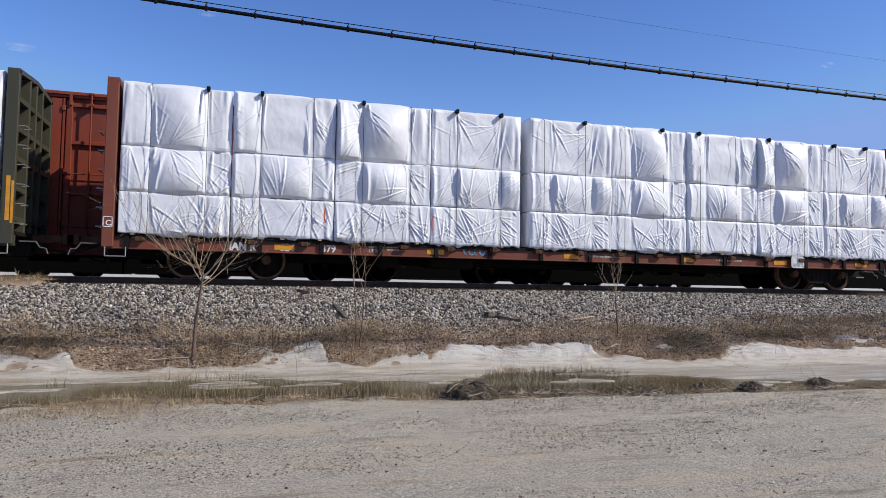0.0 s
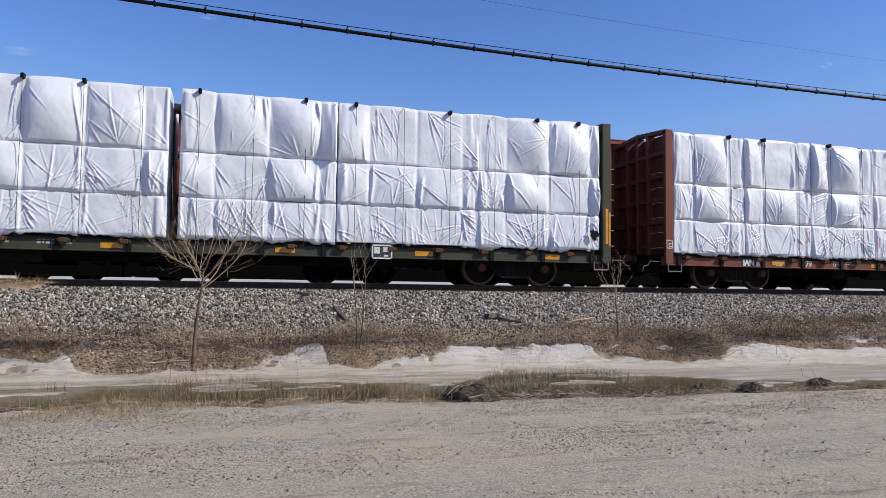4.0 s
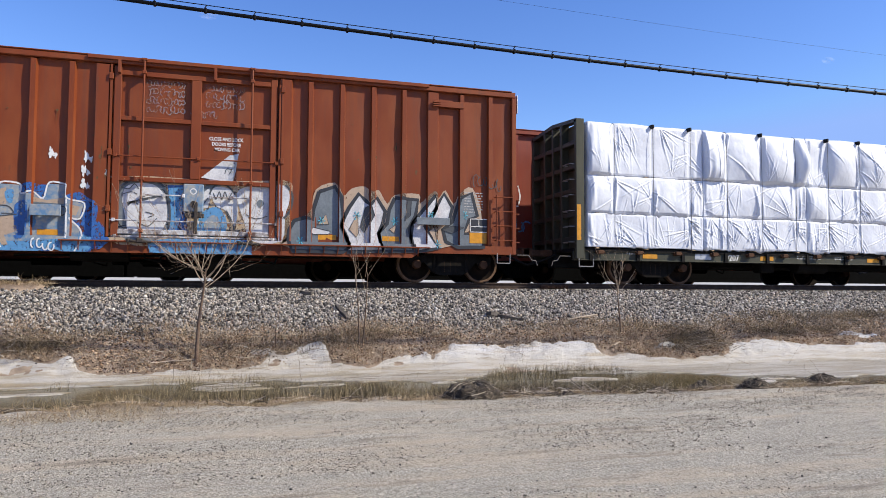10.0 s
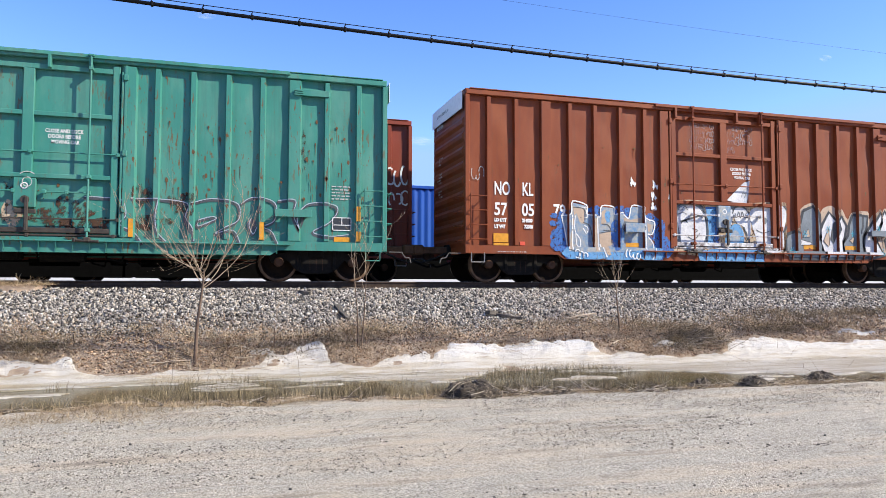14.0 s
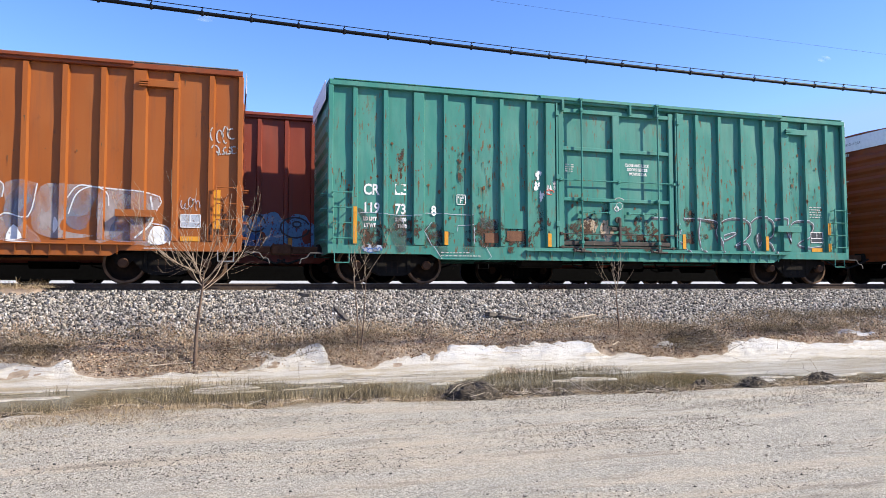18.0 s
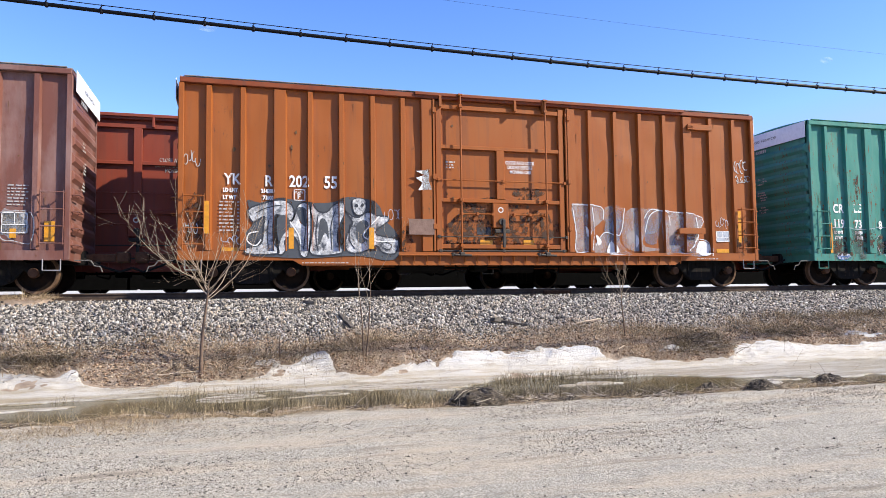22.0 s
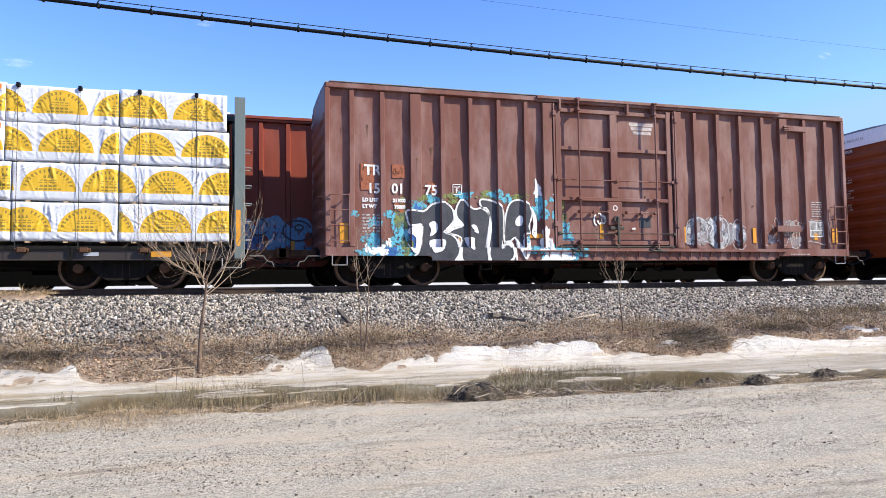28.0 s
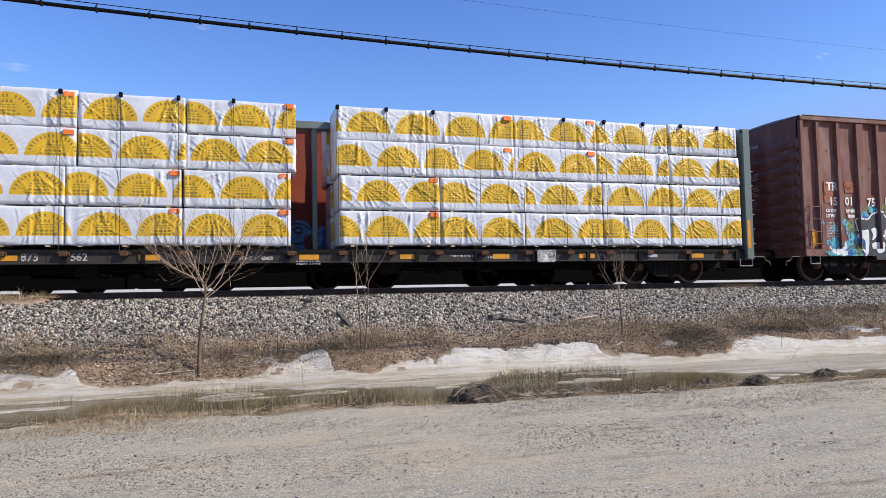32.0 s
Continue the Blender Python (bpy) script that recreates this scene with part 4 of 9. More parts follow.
def blob(bm, x, z, rx, rz, seed, rough=0.25, n=26):
    """A cloud of sprayed paint."""
    r = random.Random(seed)
    ph = [r.uniform(0, 6.3) for _ in range(4)]
    pts = []
    for i in range(n):
        a = 2 * math.pi * i / n
        q = 1 + rough * (0.5 * math.sin(3 * a + ph[0]) + 0.35 * math.sin(5 * a + ph[1]) + 0.3 * math.sin(8 * a + ph[2]))
        pts.append(bm.verts.new((x + rx * q * math.cos(a), 0, z + rz * q * math.sin(a))))
    hub = bm.verts.new((x, 0, z))
    for i in range(n):
        bm.faces.new((hub, pts[i], pts[(i + 1) % n]))


def ribbon(bm, points, w):
    """A sprayed line."""
    P = [Vector((x, z)) for x, z in points]
    left, right = [], []
    for i, p in enumerate(P):
        d = (P[min(i + 1, len(P) - 1)] - P[max(i - 1, 0)]).normalized()
        q = Vector((-d.y, d.x)) * (w / 2)
        left.append(bm.verts.new((p.x + q.x, 0, p.y + q.y)))
        right.append(bm.verts.new((p.x - q.x, 0, p.y - q.y)))
    for i in range(len(P) - 1):
        bm.faces.new((left[i], left[i + 1], right[i + 1], right[i]))


def arc(cx, cz, rx, rz, a0, a1, n=14):
    return [(cx + rx * math.cos(radians(a0 + (a1 - a0) * i / n)), cz + rz * math.sin(radians(a0 + (a1 - a0) * i / n))) for i in range(n + 1)]


def at_rail(x, track=TRACK):
    return pose(x, track, RAIL)


RED_CAR = boxcar("boxcar", at_rail(2.08), BOX_RED, "brown-red ribbed boxcar with grey, white and blue graffiti", seed=3)
GREEN_CAR = boxcar("boxcar", at_rail(-15.64), BOX_GREEN, "sea-green ribbed boxcar with rust streaks and outlined graffiti", seed=5, low_door=False)
ORANGE_CAR = boxcar("boxcar", at_rail(-33.31), BOX_ORANGE, "orange-brown ribbed boxcar with silver and white graffiti", seed=7, trim=BOX_RED, roof_paint=DULL_ROOF)
MAROON_CAR = boxcar("boxcar", at_rail(-51.19), BOX_MAROON, "faded maroon ribbed boxcar with bold black and white graffiti", seed=9, band="right", roof_paint=DULL_ROOF)
PARKED_CAR = boxcar("boxcar", at_rail(5.22 - 15.66, TRACK_2), BACK_RED, "brick-red ribbed boxcar with graffiti, parked on the second track", moving=False, seed=11, band=False)
PARKED_CAR_2 = boxcar("boxcar", at_rail(7.25, TRACK_2), BACK_RED, "brick-red ribbed boxcar coupled behind another on the second track", moving=False, seed=13, band=False)


# ---- stencils, reflectors and spray paint on the cars ----
SILL_TOP = 0.935


def lay(bm, posts, door, depth):
    """Lays a flat drawing on the ribbed side: cut along posts, door and sill, each piece moved onto the surface behind it."""
    zones = [(a, b, -0.093) for a, b in ribs_of(posts)] + [(door[0], door[1], 0.022)]
    cuts = sorted({round(c, 3) for a, b, _ in zones for c in (a, b)})
    for v in bm.verts:
        v.co.y = SHEET_Y - 0.012 - depth
    lo, hi = min(v.co.x for v in bm.verts), max(v.co.x for v in bm.verts)
    cuts = [c for c in cuts if lo < c < hi]
    for c in cuts:
        bmesh.ops.bisect_plane(bm, geom=bm.verts[:] + bm.edges[:] + bm.faces[:], plane_co=(c, 0, 0), plane_no=(1, 0, 0))
    bmesh.ops.bisect_plane(bm, geom=bm.verts[:] + bm.edges[:] + bm.faces[:], plane_co=(0, 0, SILL_TOP), plane_no=(0, 0, 1))
    for x0, x1, low in ((-1, 2.62, 0.725), (2.62, 13.05, 0.605), (13.05, 17, 0.725)):
        if lo < x1 and hi > x0:
            for k, c in ((0, x0), (0, x1), (2, low)):
                bmesh.ops.bisect_plane(bm, geom=bm.verts[:] + bm.edges[:] + bm.faces[:], plane_co=(c, 0, 0) if k == 0 else (0, 0, c), plane_no=(1, 0, 0) if k == 0 else (0, 0, 1))
            gone = [f for f in bm.faces if x0 < f.calc_center_median().x < x1 and f.calc_center_median().z < low]
            bmesh.ops.delete(bm, geom=gone, context="FACES")
    on = lambda e, k, c: abs(e.verts[0].co[k] - c) < 1e-4 and abs(e.verts[1].co[k] - c) < 1e-4
    bmesh.ops.split_edges(bm, edges=[e for e in bm.edges if on(e, 2, SILL_TOP) or any(on(e, 0, c) for c in cuts)])
    for f in bm.faces:
        c = f.calc_center_median()
        dy = 0.0
        for a, b, d in zones:
            if a < c.x < b:
                dy = d
        if c.z < SILL_TOP:
            dy = -HALF + 0.005 - SHEET_Y
        for v in f.verts:
            v.co.y = SHEET_Y - 0.012 - depth + dy
    return bm


def painted(car, shape, material, depth, label="", door=(6.08, 9.64)):
    return part("graffiti", lay(shape, POSTS, door, depth), material, car, label)


def cloud(car, material, spots, seed, depth=0.0, rough=0.14):
    for i, (x, z, rx, rz) in enumerate(spots):
        bm = bmesh.new()
        blob(bm, x, z, rx, rz, seed + i, rough, 40)
        painted(car, bm, material, depth + 0.0004 * i)


def strokes(car, material, lines, w, depth=0.009):
    for pts in lines:
        bm = bmesh.new()
        ribbon(bm, pts, w)
        painted(car, bm, material, depth)


def scrawl(car, material, x0, x1, z0, z1, seed, w=0.025, n=7, depth=0.01):
    """A quick unreadable tag."""
    r = random.Random(seed)
    lines = []
    for i in range(n):
        cx = x0 + (x1 - x0) * (i + 0.5) / n
        h = (z1 - z0)
        a0 = r.uniform(0, 360)
        lines.append(arc(cx, (z0 + z1) / 2 + r.uniform(-0.15, 0.15) * h, (x1 - x0) / n * r.uniform(0.4, 0.8), h * r.uniform(0.25, 0.5), a0, a0 + r.uniform(160, 330), 9))
    strokes(car, material, lines, w, depth)


def rust_runs(car, n, seed, spots, material=None):
    """Blisters of rust, each with a thin run below it."""
    r = random.Random(seed)
    bm = bmesh.new()
    for i in range(n):
        cx, cz, wx, wz = spots[i % len(spots)]
        x, z = r.gauss(cx, wx), min(EAVE - 0.3, max(1.0, r.gauss(cz, wz)))
        rx = r.choice((0.008, 0.012, 0.02, 0.036))
        rz = rx * r.uniform(0.8, 2.2)
        if not 0.12 < x < 15.5:
            continue
        bm.faces.new([bm.verts.new((x + rx * r.uniform(0.6, 1.2) * math.cos(a), 0, z + rz * r.uniform(0.6, 1.2) * math.sin(a))) for a in np.linspace(0, 2 * math.pi, 7)[:-1]])
        if r.random() < 0.6:
            far_z = z - rz - r.uniform(0.05, 0.3)
            bm.faces.new([bm.verts.new(q) for q in ((x - 0.008, 0, z - rz * 0.5), (x - 0.002, 0, far_z), (x + 0.003, 0, far_z), (x + 0.008, 0, z - rz * 0.5))])
    tagged(part("rust_stain", lay(bm, POSTS, (6.08, 9.64), 0.0015), material or RUN_RUST, car, "small rust blisters and runs"), kind="stuff")


def placard(car, x0, x1, z0, z1, material):
    """A placard board held off the side by a bracket."""
    b = bar_part("placard_board", (x0, x1, -HALF - 0.1, -HALF - 0.07, z0, z1), material, car, bevel=0.006)
    bar_part("bracket", (x0 + 0.08, x0 + 0.16, -HALF - 0.07, SHEET_Y, z0 + 0.02, z1 - 0.02), material, b)
    bar_part("bracket", (x1 - 0.16, x1 - 0.08, -HALF - 0.07, SHEET_Y, z0 + 0.02, z1 - 0.02), material, b)


def small_print(car, x0, x1, z1, rows, pitch, mark, seed, h=None):
    """Rows of stencil too small to read, as plain bars."""
    r = random.Random(seed)
    bm = bmesh.new()
    h = h or pitch * 0.5
    for i in range(rows):
        x = x0
        while x < x1 - 0.03:
            w = r.uniform(0.04, 0.13)
            e = min(x1, x + w)
            z = z1 - i * pitch
            bm.faces.new([bm.verts.new(q) for q in ((x, 0, z - h), (e, 0, z - h), (e, 0, z), (x, 0, z))])
            x = e + 0.025
    y = SHEET_Y - 0.016
    for v in bm.verts:
        v.co.y = y
    tagged(part("small_stencil", bm, mark, car), kind="stuff")


def sill_marks(car, x0, x1, z, seed):
    """A line of small stencil along the sill, as plain bars."""
    r = random.Random(seed)
    bm = bmesh.new()
    x = x0
    while x < x1:
        w = r.uniform(0.03, 0.1)
        bm.faces.new([bm.verts.new(q) for q in ((x, -HALF - 0.016, z), (x + w, -HALF - 0.016, z), (x + w, -HALF - 0.016, z + 0.026), (x, -HALF - 0.016, z + 0.026))])
        x += w + 0.03
    tagged(part("small_stencil", bm, DIM_MARK, car), kind="stuff")


def frame_panel(car, x0, x1, z0, z1, inner, on_post=False):
    """A stencil panel: a dark plate with a white border and cells."""
    p = patch(car, "stencil_panel", x0, x1, z0, z1, inner, 0.0, "dark consolidated stencil panel", on_post)
    bm = bmesh.new()
    y = SHEET_Y - 0.02
    t = 0.018
    zm = z0 + (z1 - z0) * 0.42
    xm = x0 + (x1 - x0) * 0.5
    for a, b, c, d in ((x0, x1, z0, z0 + t), (x0, x1, z1 - t, z1), (x0, x0 + t, z0, z1), (x1 - t, x1, z0, z1), (x0, x1, zm - t / 2, zm + t / 2), (xm - t / 2, xm + t / 2, zm, z1)):
        box(bm, a, b, y - 0.003, y, c, d)
    part("panel_border", bm, WHITE_MARK, p)


def plate_mark(car, x0, x1, z0, z1, letter):
    bm = bmesh.new()
    y = SHEET_Y - 0.016
    t = 0.02
    for a, b, c, d in ((x0, x1, z0, z0 + t), (x0, x1, z1 - t, z1), (x0, x0 + t, z0, z1), (x1 - t, x1, z0, z1)):
        box(bm, a, b, y - 0.003, y, c, d)
    part("plate_mark", bm, WHITE_MARK, car)
    stencil(car, "stencil", "PLATE", 0.075, x0 + 0.035, z1 - 0.1, bold=0.001, wide=0.85)
    stencil(car, "stencil", letter, 0.17, x0 + 0.08, z0 + 0.045, bold=0.004)


def door_notice(car, x, z, size=0.115):
    y = SHEET_Y + 0.012
    for i, (s, dx) in enumerate((("CLOSE AND LOCK", 0.0), ("DOORS BEFORE", 0.06), ("MOVING CAR", 0.12))):
        part("stencil", lettering(s, size, x + dx, z - 0.12 * i, y, 0.003, 0.78), WHITE_MARK, car)


def numbers(car, items, mark=None):
    for text, x, z, h in items:
        part("stencil", lay(lettering(text, h / 0.70, x, z, 0, 0.009, 0.58 if h > 0.3 and text.isalpha() else 0.8), POSTS, (6.08, 9.64), 0.002), mark or WHITE_MARK, car)


def tapes(car, items):
    for x0, x1, z0, z1 in items:
        near_post = any(a < (x0 + x1) / 2 < b for a, b in ribs_of(POSTS))
        in_door = 6.08 < x0 < 9.64
        y = (-HALF + 0.012) if near_post else (SHEET_Y + 0.012 if in_door else SHEET_Y - 0.014)
        if z1 < 0.93:
            y = -HALF - 0.002
        bar_part("reflector", (x0, x1, y - 0.006, y + 0.006, z0, z1), YELLOW_TAPE, car, "amber reflective tape")


# the brown-red car
c = RED_CAR
numbers(c, [("NO", 0.80, 2.26, 0.34), ("KL", 1.58, 2.26, 0.34), ("57", 0.80, 1.73, 0.32), ("05", 1.57, 1.73, 0.32), ("79", 2.47, 1.74, 0.32)])
numbers(c, [("LD LMT", 0.81, 1.56, 0.085), ("214000", 1.58, 1.56, 0.085), ("LT WT", 0.81, 1.39, 0.085), ("72000", 1.64, 1.40, 0.085)])
plate_mark(c, 3.22, 3.49, 1.72, 2.02, "F")
tapes(c, [(0.78, 1.19, 1.02, 1.25), (0.78, 1.2, 0.94, 1.0), (10.62, 11.05, 1.0, 1.12), (12.18, 12.6, 1.0, 1.12), (14.44, 14.9, 1.0, 1.27), (4.63, 5.04, 0.96, 1.08), (8.29, 8.38, 1.19, 1.61)])
patch(c, "warning_label", 1.52, 1.66, 0.95, 1.05, RED_PAINT)
frame_panel(c, 14.45, 14.93, 1.28, 1.63, BLACK_PAINT)
small_print(c, 14.3, 14.8, 2.3, 8, 0.07, DIM_MARK, 3, 0.026)
small_print(c, 0.85, 1.2, 0.79, 1, 0.1, DIM_MARK, 4)
door_notice(c, 8.1, 3.24)
cloud(c, DEEP_BLUE, [(3.0, 1.25, 0.5, 0.68), (3.7, 1.3, 0.75, 0.72), (4.6, 1.3, 0.75, 0.75), (5.35, 1.2, 0.5, 0.7), (2.6, 1.1, 0.28, 0.3), (2.45, 1.55, 0.14, 0.08), (2.5, 1.75, 0.16, 0.07), (5.75, 0.95, 0.3, 0.3)], 3)
cloud(c, BLUE_PAINT, [(3.3, 0.8, 0.6, 0.25), (4.4, 0.78, 0.7, 0.22), (5.3, 0.8, 0.45, 0.22)], 17, 0.004)
scrawl(c, WHITE_PAINT, 3.05, 3.4, 0.62, 0.85, 5, 0.03, 3, 0.02)
scrawl(c, WHITE_PAINT, 4.55, 5.0, 0.62, 0.86, 8, 0.03, 4, 0.02)
bm = bmesh.new()
bm.faces.new([bm.verts.new((x, 0, z)) for x, z in ((7.95, 2.2), (8.3, 2.45), (8.55, 2.9), (8.76, 2.96), (8.7, 2.55), (8.62, 2.2))])
painted(c, bm, SILVER_PAINT, 0.003)
strokes(c, DIM_MARK, [arc(8.6, 2.6, 0.08, 0.1, 0, 360)], 0.02)
for i, (x, z) in enumerate(((10.7, 1.45), (11.55, 1.6), (12.5, 1.5), (13.4, 1.65), (14.3, 1.7), (13.6, 0.95), (10.2, 0.95))):
    strokes(c, CYAN_PAINT, [[(x - 0.09, z), (x + 0.09, z)], [(x - 0.05, z - 0.1), (x + 0.05, z + 0.1)], [(x + 0.05, z - 0.1), (x - 0.05, z + 0.1)]], 0.028, 0.013)
for x0, x1, low, rows in ((6.75, 7.55, 3.78, 4), (8.02, 8.85, 3.98, 3), (7.7, 8.25, 3.74, 1)):
    for k in range(rows):
        scrawl(c, OLD_TAG, x0, x1, low + 0.2 * k, low + 0.17 + 0.2 * k, 11 * k + rows, 0.022, 11)
scrawl(c, DIM_MARK, 0.1, 0.5, 2.55, 2.95, 4, 0.02, 4)
scrawl(c, CHARCOAL, 14.55, 15.3, 2.4, 2.75, 14, 0.02, 6)
for x, z, s in ((4.85, 2.75, 1), (5.5, 2.4, 2), (5.55, 2.7, 3), (6.0, 2.35, 4), (5.5, 2.1, 5)):
    cloud(c, WHITE_PAINT, [(x, z, 0.05, 0.11), (x + 0.09, z - 0.05, 0.035, 0.06)], 70 + s, 0.0, 0.45)

# the green car
c = GREEN_CAR
numbers(c, [("CR", 0.86, 2.18, 0.26), ("LE", 1.64, 2.2, 0.26), ("119", 0.84, 1.73, 0.25), ("73", 1.65, 1.72, 0.25), ("8", 2.58, 1.71, 0.24)])
numbers(c, [("LD LMT", 0.86, 1.54, 0.085), ("LT WT", 0.88, 1.38, 0.085), ("214000", 1.66, 1.54, 0.08), ("71600", 1.72, 1.38, 0.08)])
plate_mark(c, 3.25, 3.5, 2.0, 2.26, "F")
tapes(c, [(0.6, 0.69, 0.96, 1.86), (2.9, 3.0, 0.96, 1.3), (5.74, 5.84, 0.96, 1.31), (9.85, 9.95, 0.96, 1.37), (12.66, 12.76, 0.96, 1.37), (14.93, 15.03, 1.45, 1.81), (14.93, 15.03, 0.96, 1.2), (14.4, 14.8, 0.95, 1.06)])
frame_panel(c, 14.36, 14.82, 1.22, 1.54, BLACK_PAINT)
small_print(c, 14.34, 14.8, 2.3, 5, 0.075, DIM_MARK, 6, 0.028)
small_print(c, 6.3, 6.55, 3.2, 4, 0.06, DIM_MARK, 7)
door_notice(c, 8.13, 3.22)
patch(c, "lock_cover", 7.66, 8.04, 1.7, 2.4, BOX_GREEN, -0.14)
strokes(c, DIM_MARK, [arc(7.85, 2.1, 0.09, 0.1, 0, 360), arc(7.85, 2.2, 0.16, 0.12, 30, 150)], 0.02, 0.15)
RUST_PATCH = surface("bare_rusted_sheet", (0.08, 0.03, 0.015), (0.22, 0.10, 0.05), 5, 30, 0.85, 0.1)
for x0, x1, z0, z1 in ((4.02, 4.38, 1.04, 1.3), (4.62, 5.1, 1.1, 1.36)):
    patch(c, "rust_patch", x0, x1, z0, z1, RUST_PATCH, 0.0, "rusted bare patch")
patch(c, "patch_plate", 4.55, 5.35, 1.42, 1.88, BOX_GREEN, 0.02)
lines = [[(2.59, 1.53), (2.41, 1.3), (2.62, 0.92), (2.84, 0.59)], [(0.64, 1.7), (1.02, 1.74), (1.79, 1.68), (2.32, 1.7)], [(2.39, 1.76), (3.13, 1.75), (3.68, 1.74)], [(3.27, 1.32), (3.29, 1.47), (3.68, 1.49)], [(3.7, 1.43), (3.7, 1.01)], [(3.99, 0.95), (4.15, 0.67), (4.04, 0.59)], [(1.82, 1.6), (1.93, 1.36)]]
strokes(c, SILVER_PAINT, lines, 0.016, 0.004)
WORN_SHAPES = ([(0.68, 1.86), (0.93, 1.35), (1.06, 0.76), (1.19, 0.76), (1.12, 1.26), (1.28, 1.24), (1.1, 1.45), (0.84, 1.81)], [(1.41, 1.67), (1.8, 1.66), (1.93, 1.31), (1.91, 0.78), (1.7, 0.77), (1.52, 1.17)], [(3.57, 1.74), (3.68, 1.77), (3.69, 0.8), (3.41, 0.72), (3.38, 0.94), (3.6, 1.01)], [(2.59, 1.33), (2.86, 1.28), (3.0, 0.79), (2.76, 0.68)], [(3.85, 1.69), (4.38, 1.65), (4.38, 1.37), (3.96, 1.42)])
for x, z in ((5.5, 2.85), (5.45, 2.55), (5.75, 2.45), (5.95, 2.6), (5.6, 2.3)):
    cloud(c, WHITE_PAINT, [(x, z, 0.05, 0.12), (x + 0.08, z + 0.06, 0.03, 0.06)], 90 + int(x * 10), 0.0, 0.45)
strokes(c, RED_PAINT, [arc(5.8, 2.4, 0.12, 0.06, 0, 300)], 0.025)
cloud(c, BEIGE_PAINT, [(7.55, 1.45, 0.2, 0.3), (7.0, 1.55, 0.25, 0.2)], 93, 0.001)
cloud(c, SILVER_PAINT, [(1.05, 0.86, 0.25, 0.1)], 97, 0.0)
scrawl(c, DEEP_BLUE, 0.85, 1.3, 0.72, 0.9, 31, 0.025, 4)

cloud(c, RUST_STAIN, [(1.2, 1.15, 0.3, 0.3), (2.7, 1.2, 0.35, 0.3), (4.1, 1.25, 0.5, 0.35), (4.95, 1.2, 0.45, 0.35), (5.6, 1.6, 0.2, 0.4), (6.9, 1.45, 0.5, 0.35), (8.6, 1.4, 0.6, 0.35), (7.7, 2.05, 0.3, 0.3),
                      (10.1, 1.9, 0.2, 0.25), (11.0, 1.75, 0.3, 0.25), (13.65, 3.1, 0.06, 0.45), (3.35, 2.9, 0.06, 0.45), (1.8, 3.0, 0.07, 0.4)], 231, 0.001, 0.4)

rust_runs(c, 330, 311, ((1.3, 3.0, 0.4, 0.5), (1.9, 2.6, 0.4, 0.7), (3.3, 3.0, 0.3, 0.6), (4.0, 2.6, 0.3, 0.7), (5.2, 2.6, 0.4, 0.8), (2.6, 1.7, 1.5, 0.4), (7.8, 1.6, 1.2, 0.35), (10.2, 2.6, 0.4, 0.9), (11.3, 2.4, 0.5, 0.6), (12.6, 2.6, 0.6, 0.8), (13.9, 2.8, 0.4, 0.8), (14.6, 2.4, 0.3, 0.8), (0.4, 2.0, 0.2, 0.6)))
cloud(c, RUST_STAIN, [(2.0, 1.35, 0.35, 0.3), (4.05, 1.2, 0.4, 0.22), (4.9, 1.15, 0.35, 0.2), (6.6, 1.25, 0.5, 0.3), (8.9, 1.2, 0.5, 0.25), (0.9, 1.1, 0.2, 0.2), (10.3, 1.3, 0.4, 0.15)], 331, 0.0012, 0.5)
placard(c, 13.0, 13.85, 1.5, 1.68, BOX_GREEN)
# the orange-brown car
c = ORANGE_CAR
numbers(c, [("YK", 0.99, 2.5, 0.25), ("R", 1.9, 2.48, 0.25), ("202", 2.46, 2.48, 0.27), ("55", 3.28, 2.47, 0.29)], WHITE_MARK)
numbers(c, [("LD LMT", 0.96, 2.32, 0.085), ("214200", 1.82, 2.32, 0.085), ("LT WT", 0.96, 2.15, 0.085), ("71800", 1.86, 2.16, 0.085)])
plate_mark(c, 2.57, 2.84, 2.15, 2.42, "F")
small_print(c, 0.88, 1.2, 2.1, 9, 0.083, DIM_MARK, 11, 0.034)
small_print(c, 1.28, 1.42, 2.1, 9, 0.083, DIM_MARK, 12, 0.034)
small_print(c, 6.35, 6.6, 3.25, 3, 0.07, DIM_MARK, 13)
tapes(c, [(0.93, 1.32, 0.94, 1.02), (2.45, 2.57, 1.0, 1.5), (4.36, 4.48, 1.0, 1.52), (14.98, 15.2, 1.25, 2.15), (0.54, 0.66, 1.33, 2.08), (14.34, 14.76, 0.95, 1.06), (7.25, 7.6, 1.12, 1.26), (8.45, 8.75, 1.12, 1.26)])
bar_part("placard_board", (5.35, 6.0, -HALF - 0.02, -HALF + 0.01, 1.36, 1.75), BOARD_BROWN, c, "bare brown placard board")
frame_panel(c, 14.34, 14.78, 1.26, 1.57, SILVER_PAINT)
patch(c, "stencil_panel", 7.17, 7.55, 1.39, 1.58, BLACK_PAINT, -0.03)
door_notice(c, 7.98, 3.24, 0.125)
bm = bmesh.new()
bm.faces.new([bm.verts.new((x, 0, z)) for x, z in ((5.55, 2.95), (5.9, 3.0), (5.88, 2.72), (5.95, 2.5), (5.6, 2.47), (5.72, 2.66), (5.55, 2.78), (5.76, 2.86))])
painted(c, bm, WHITE_PAINT, 0.0)
scrawl(c, SILVER_PAINT, 4.75, 5.2, 1.7, 2.0, 41, 0.014, 4)
scrawl(c, DIM_MARK, 0.1, 0.45, 2.9, 3.3, 42, 0.018, 4)
scrawl(c, DIM_MARK, 0.1, 0.4, 1.3, 1.6, 43, 0.018, 5)
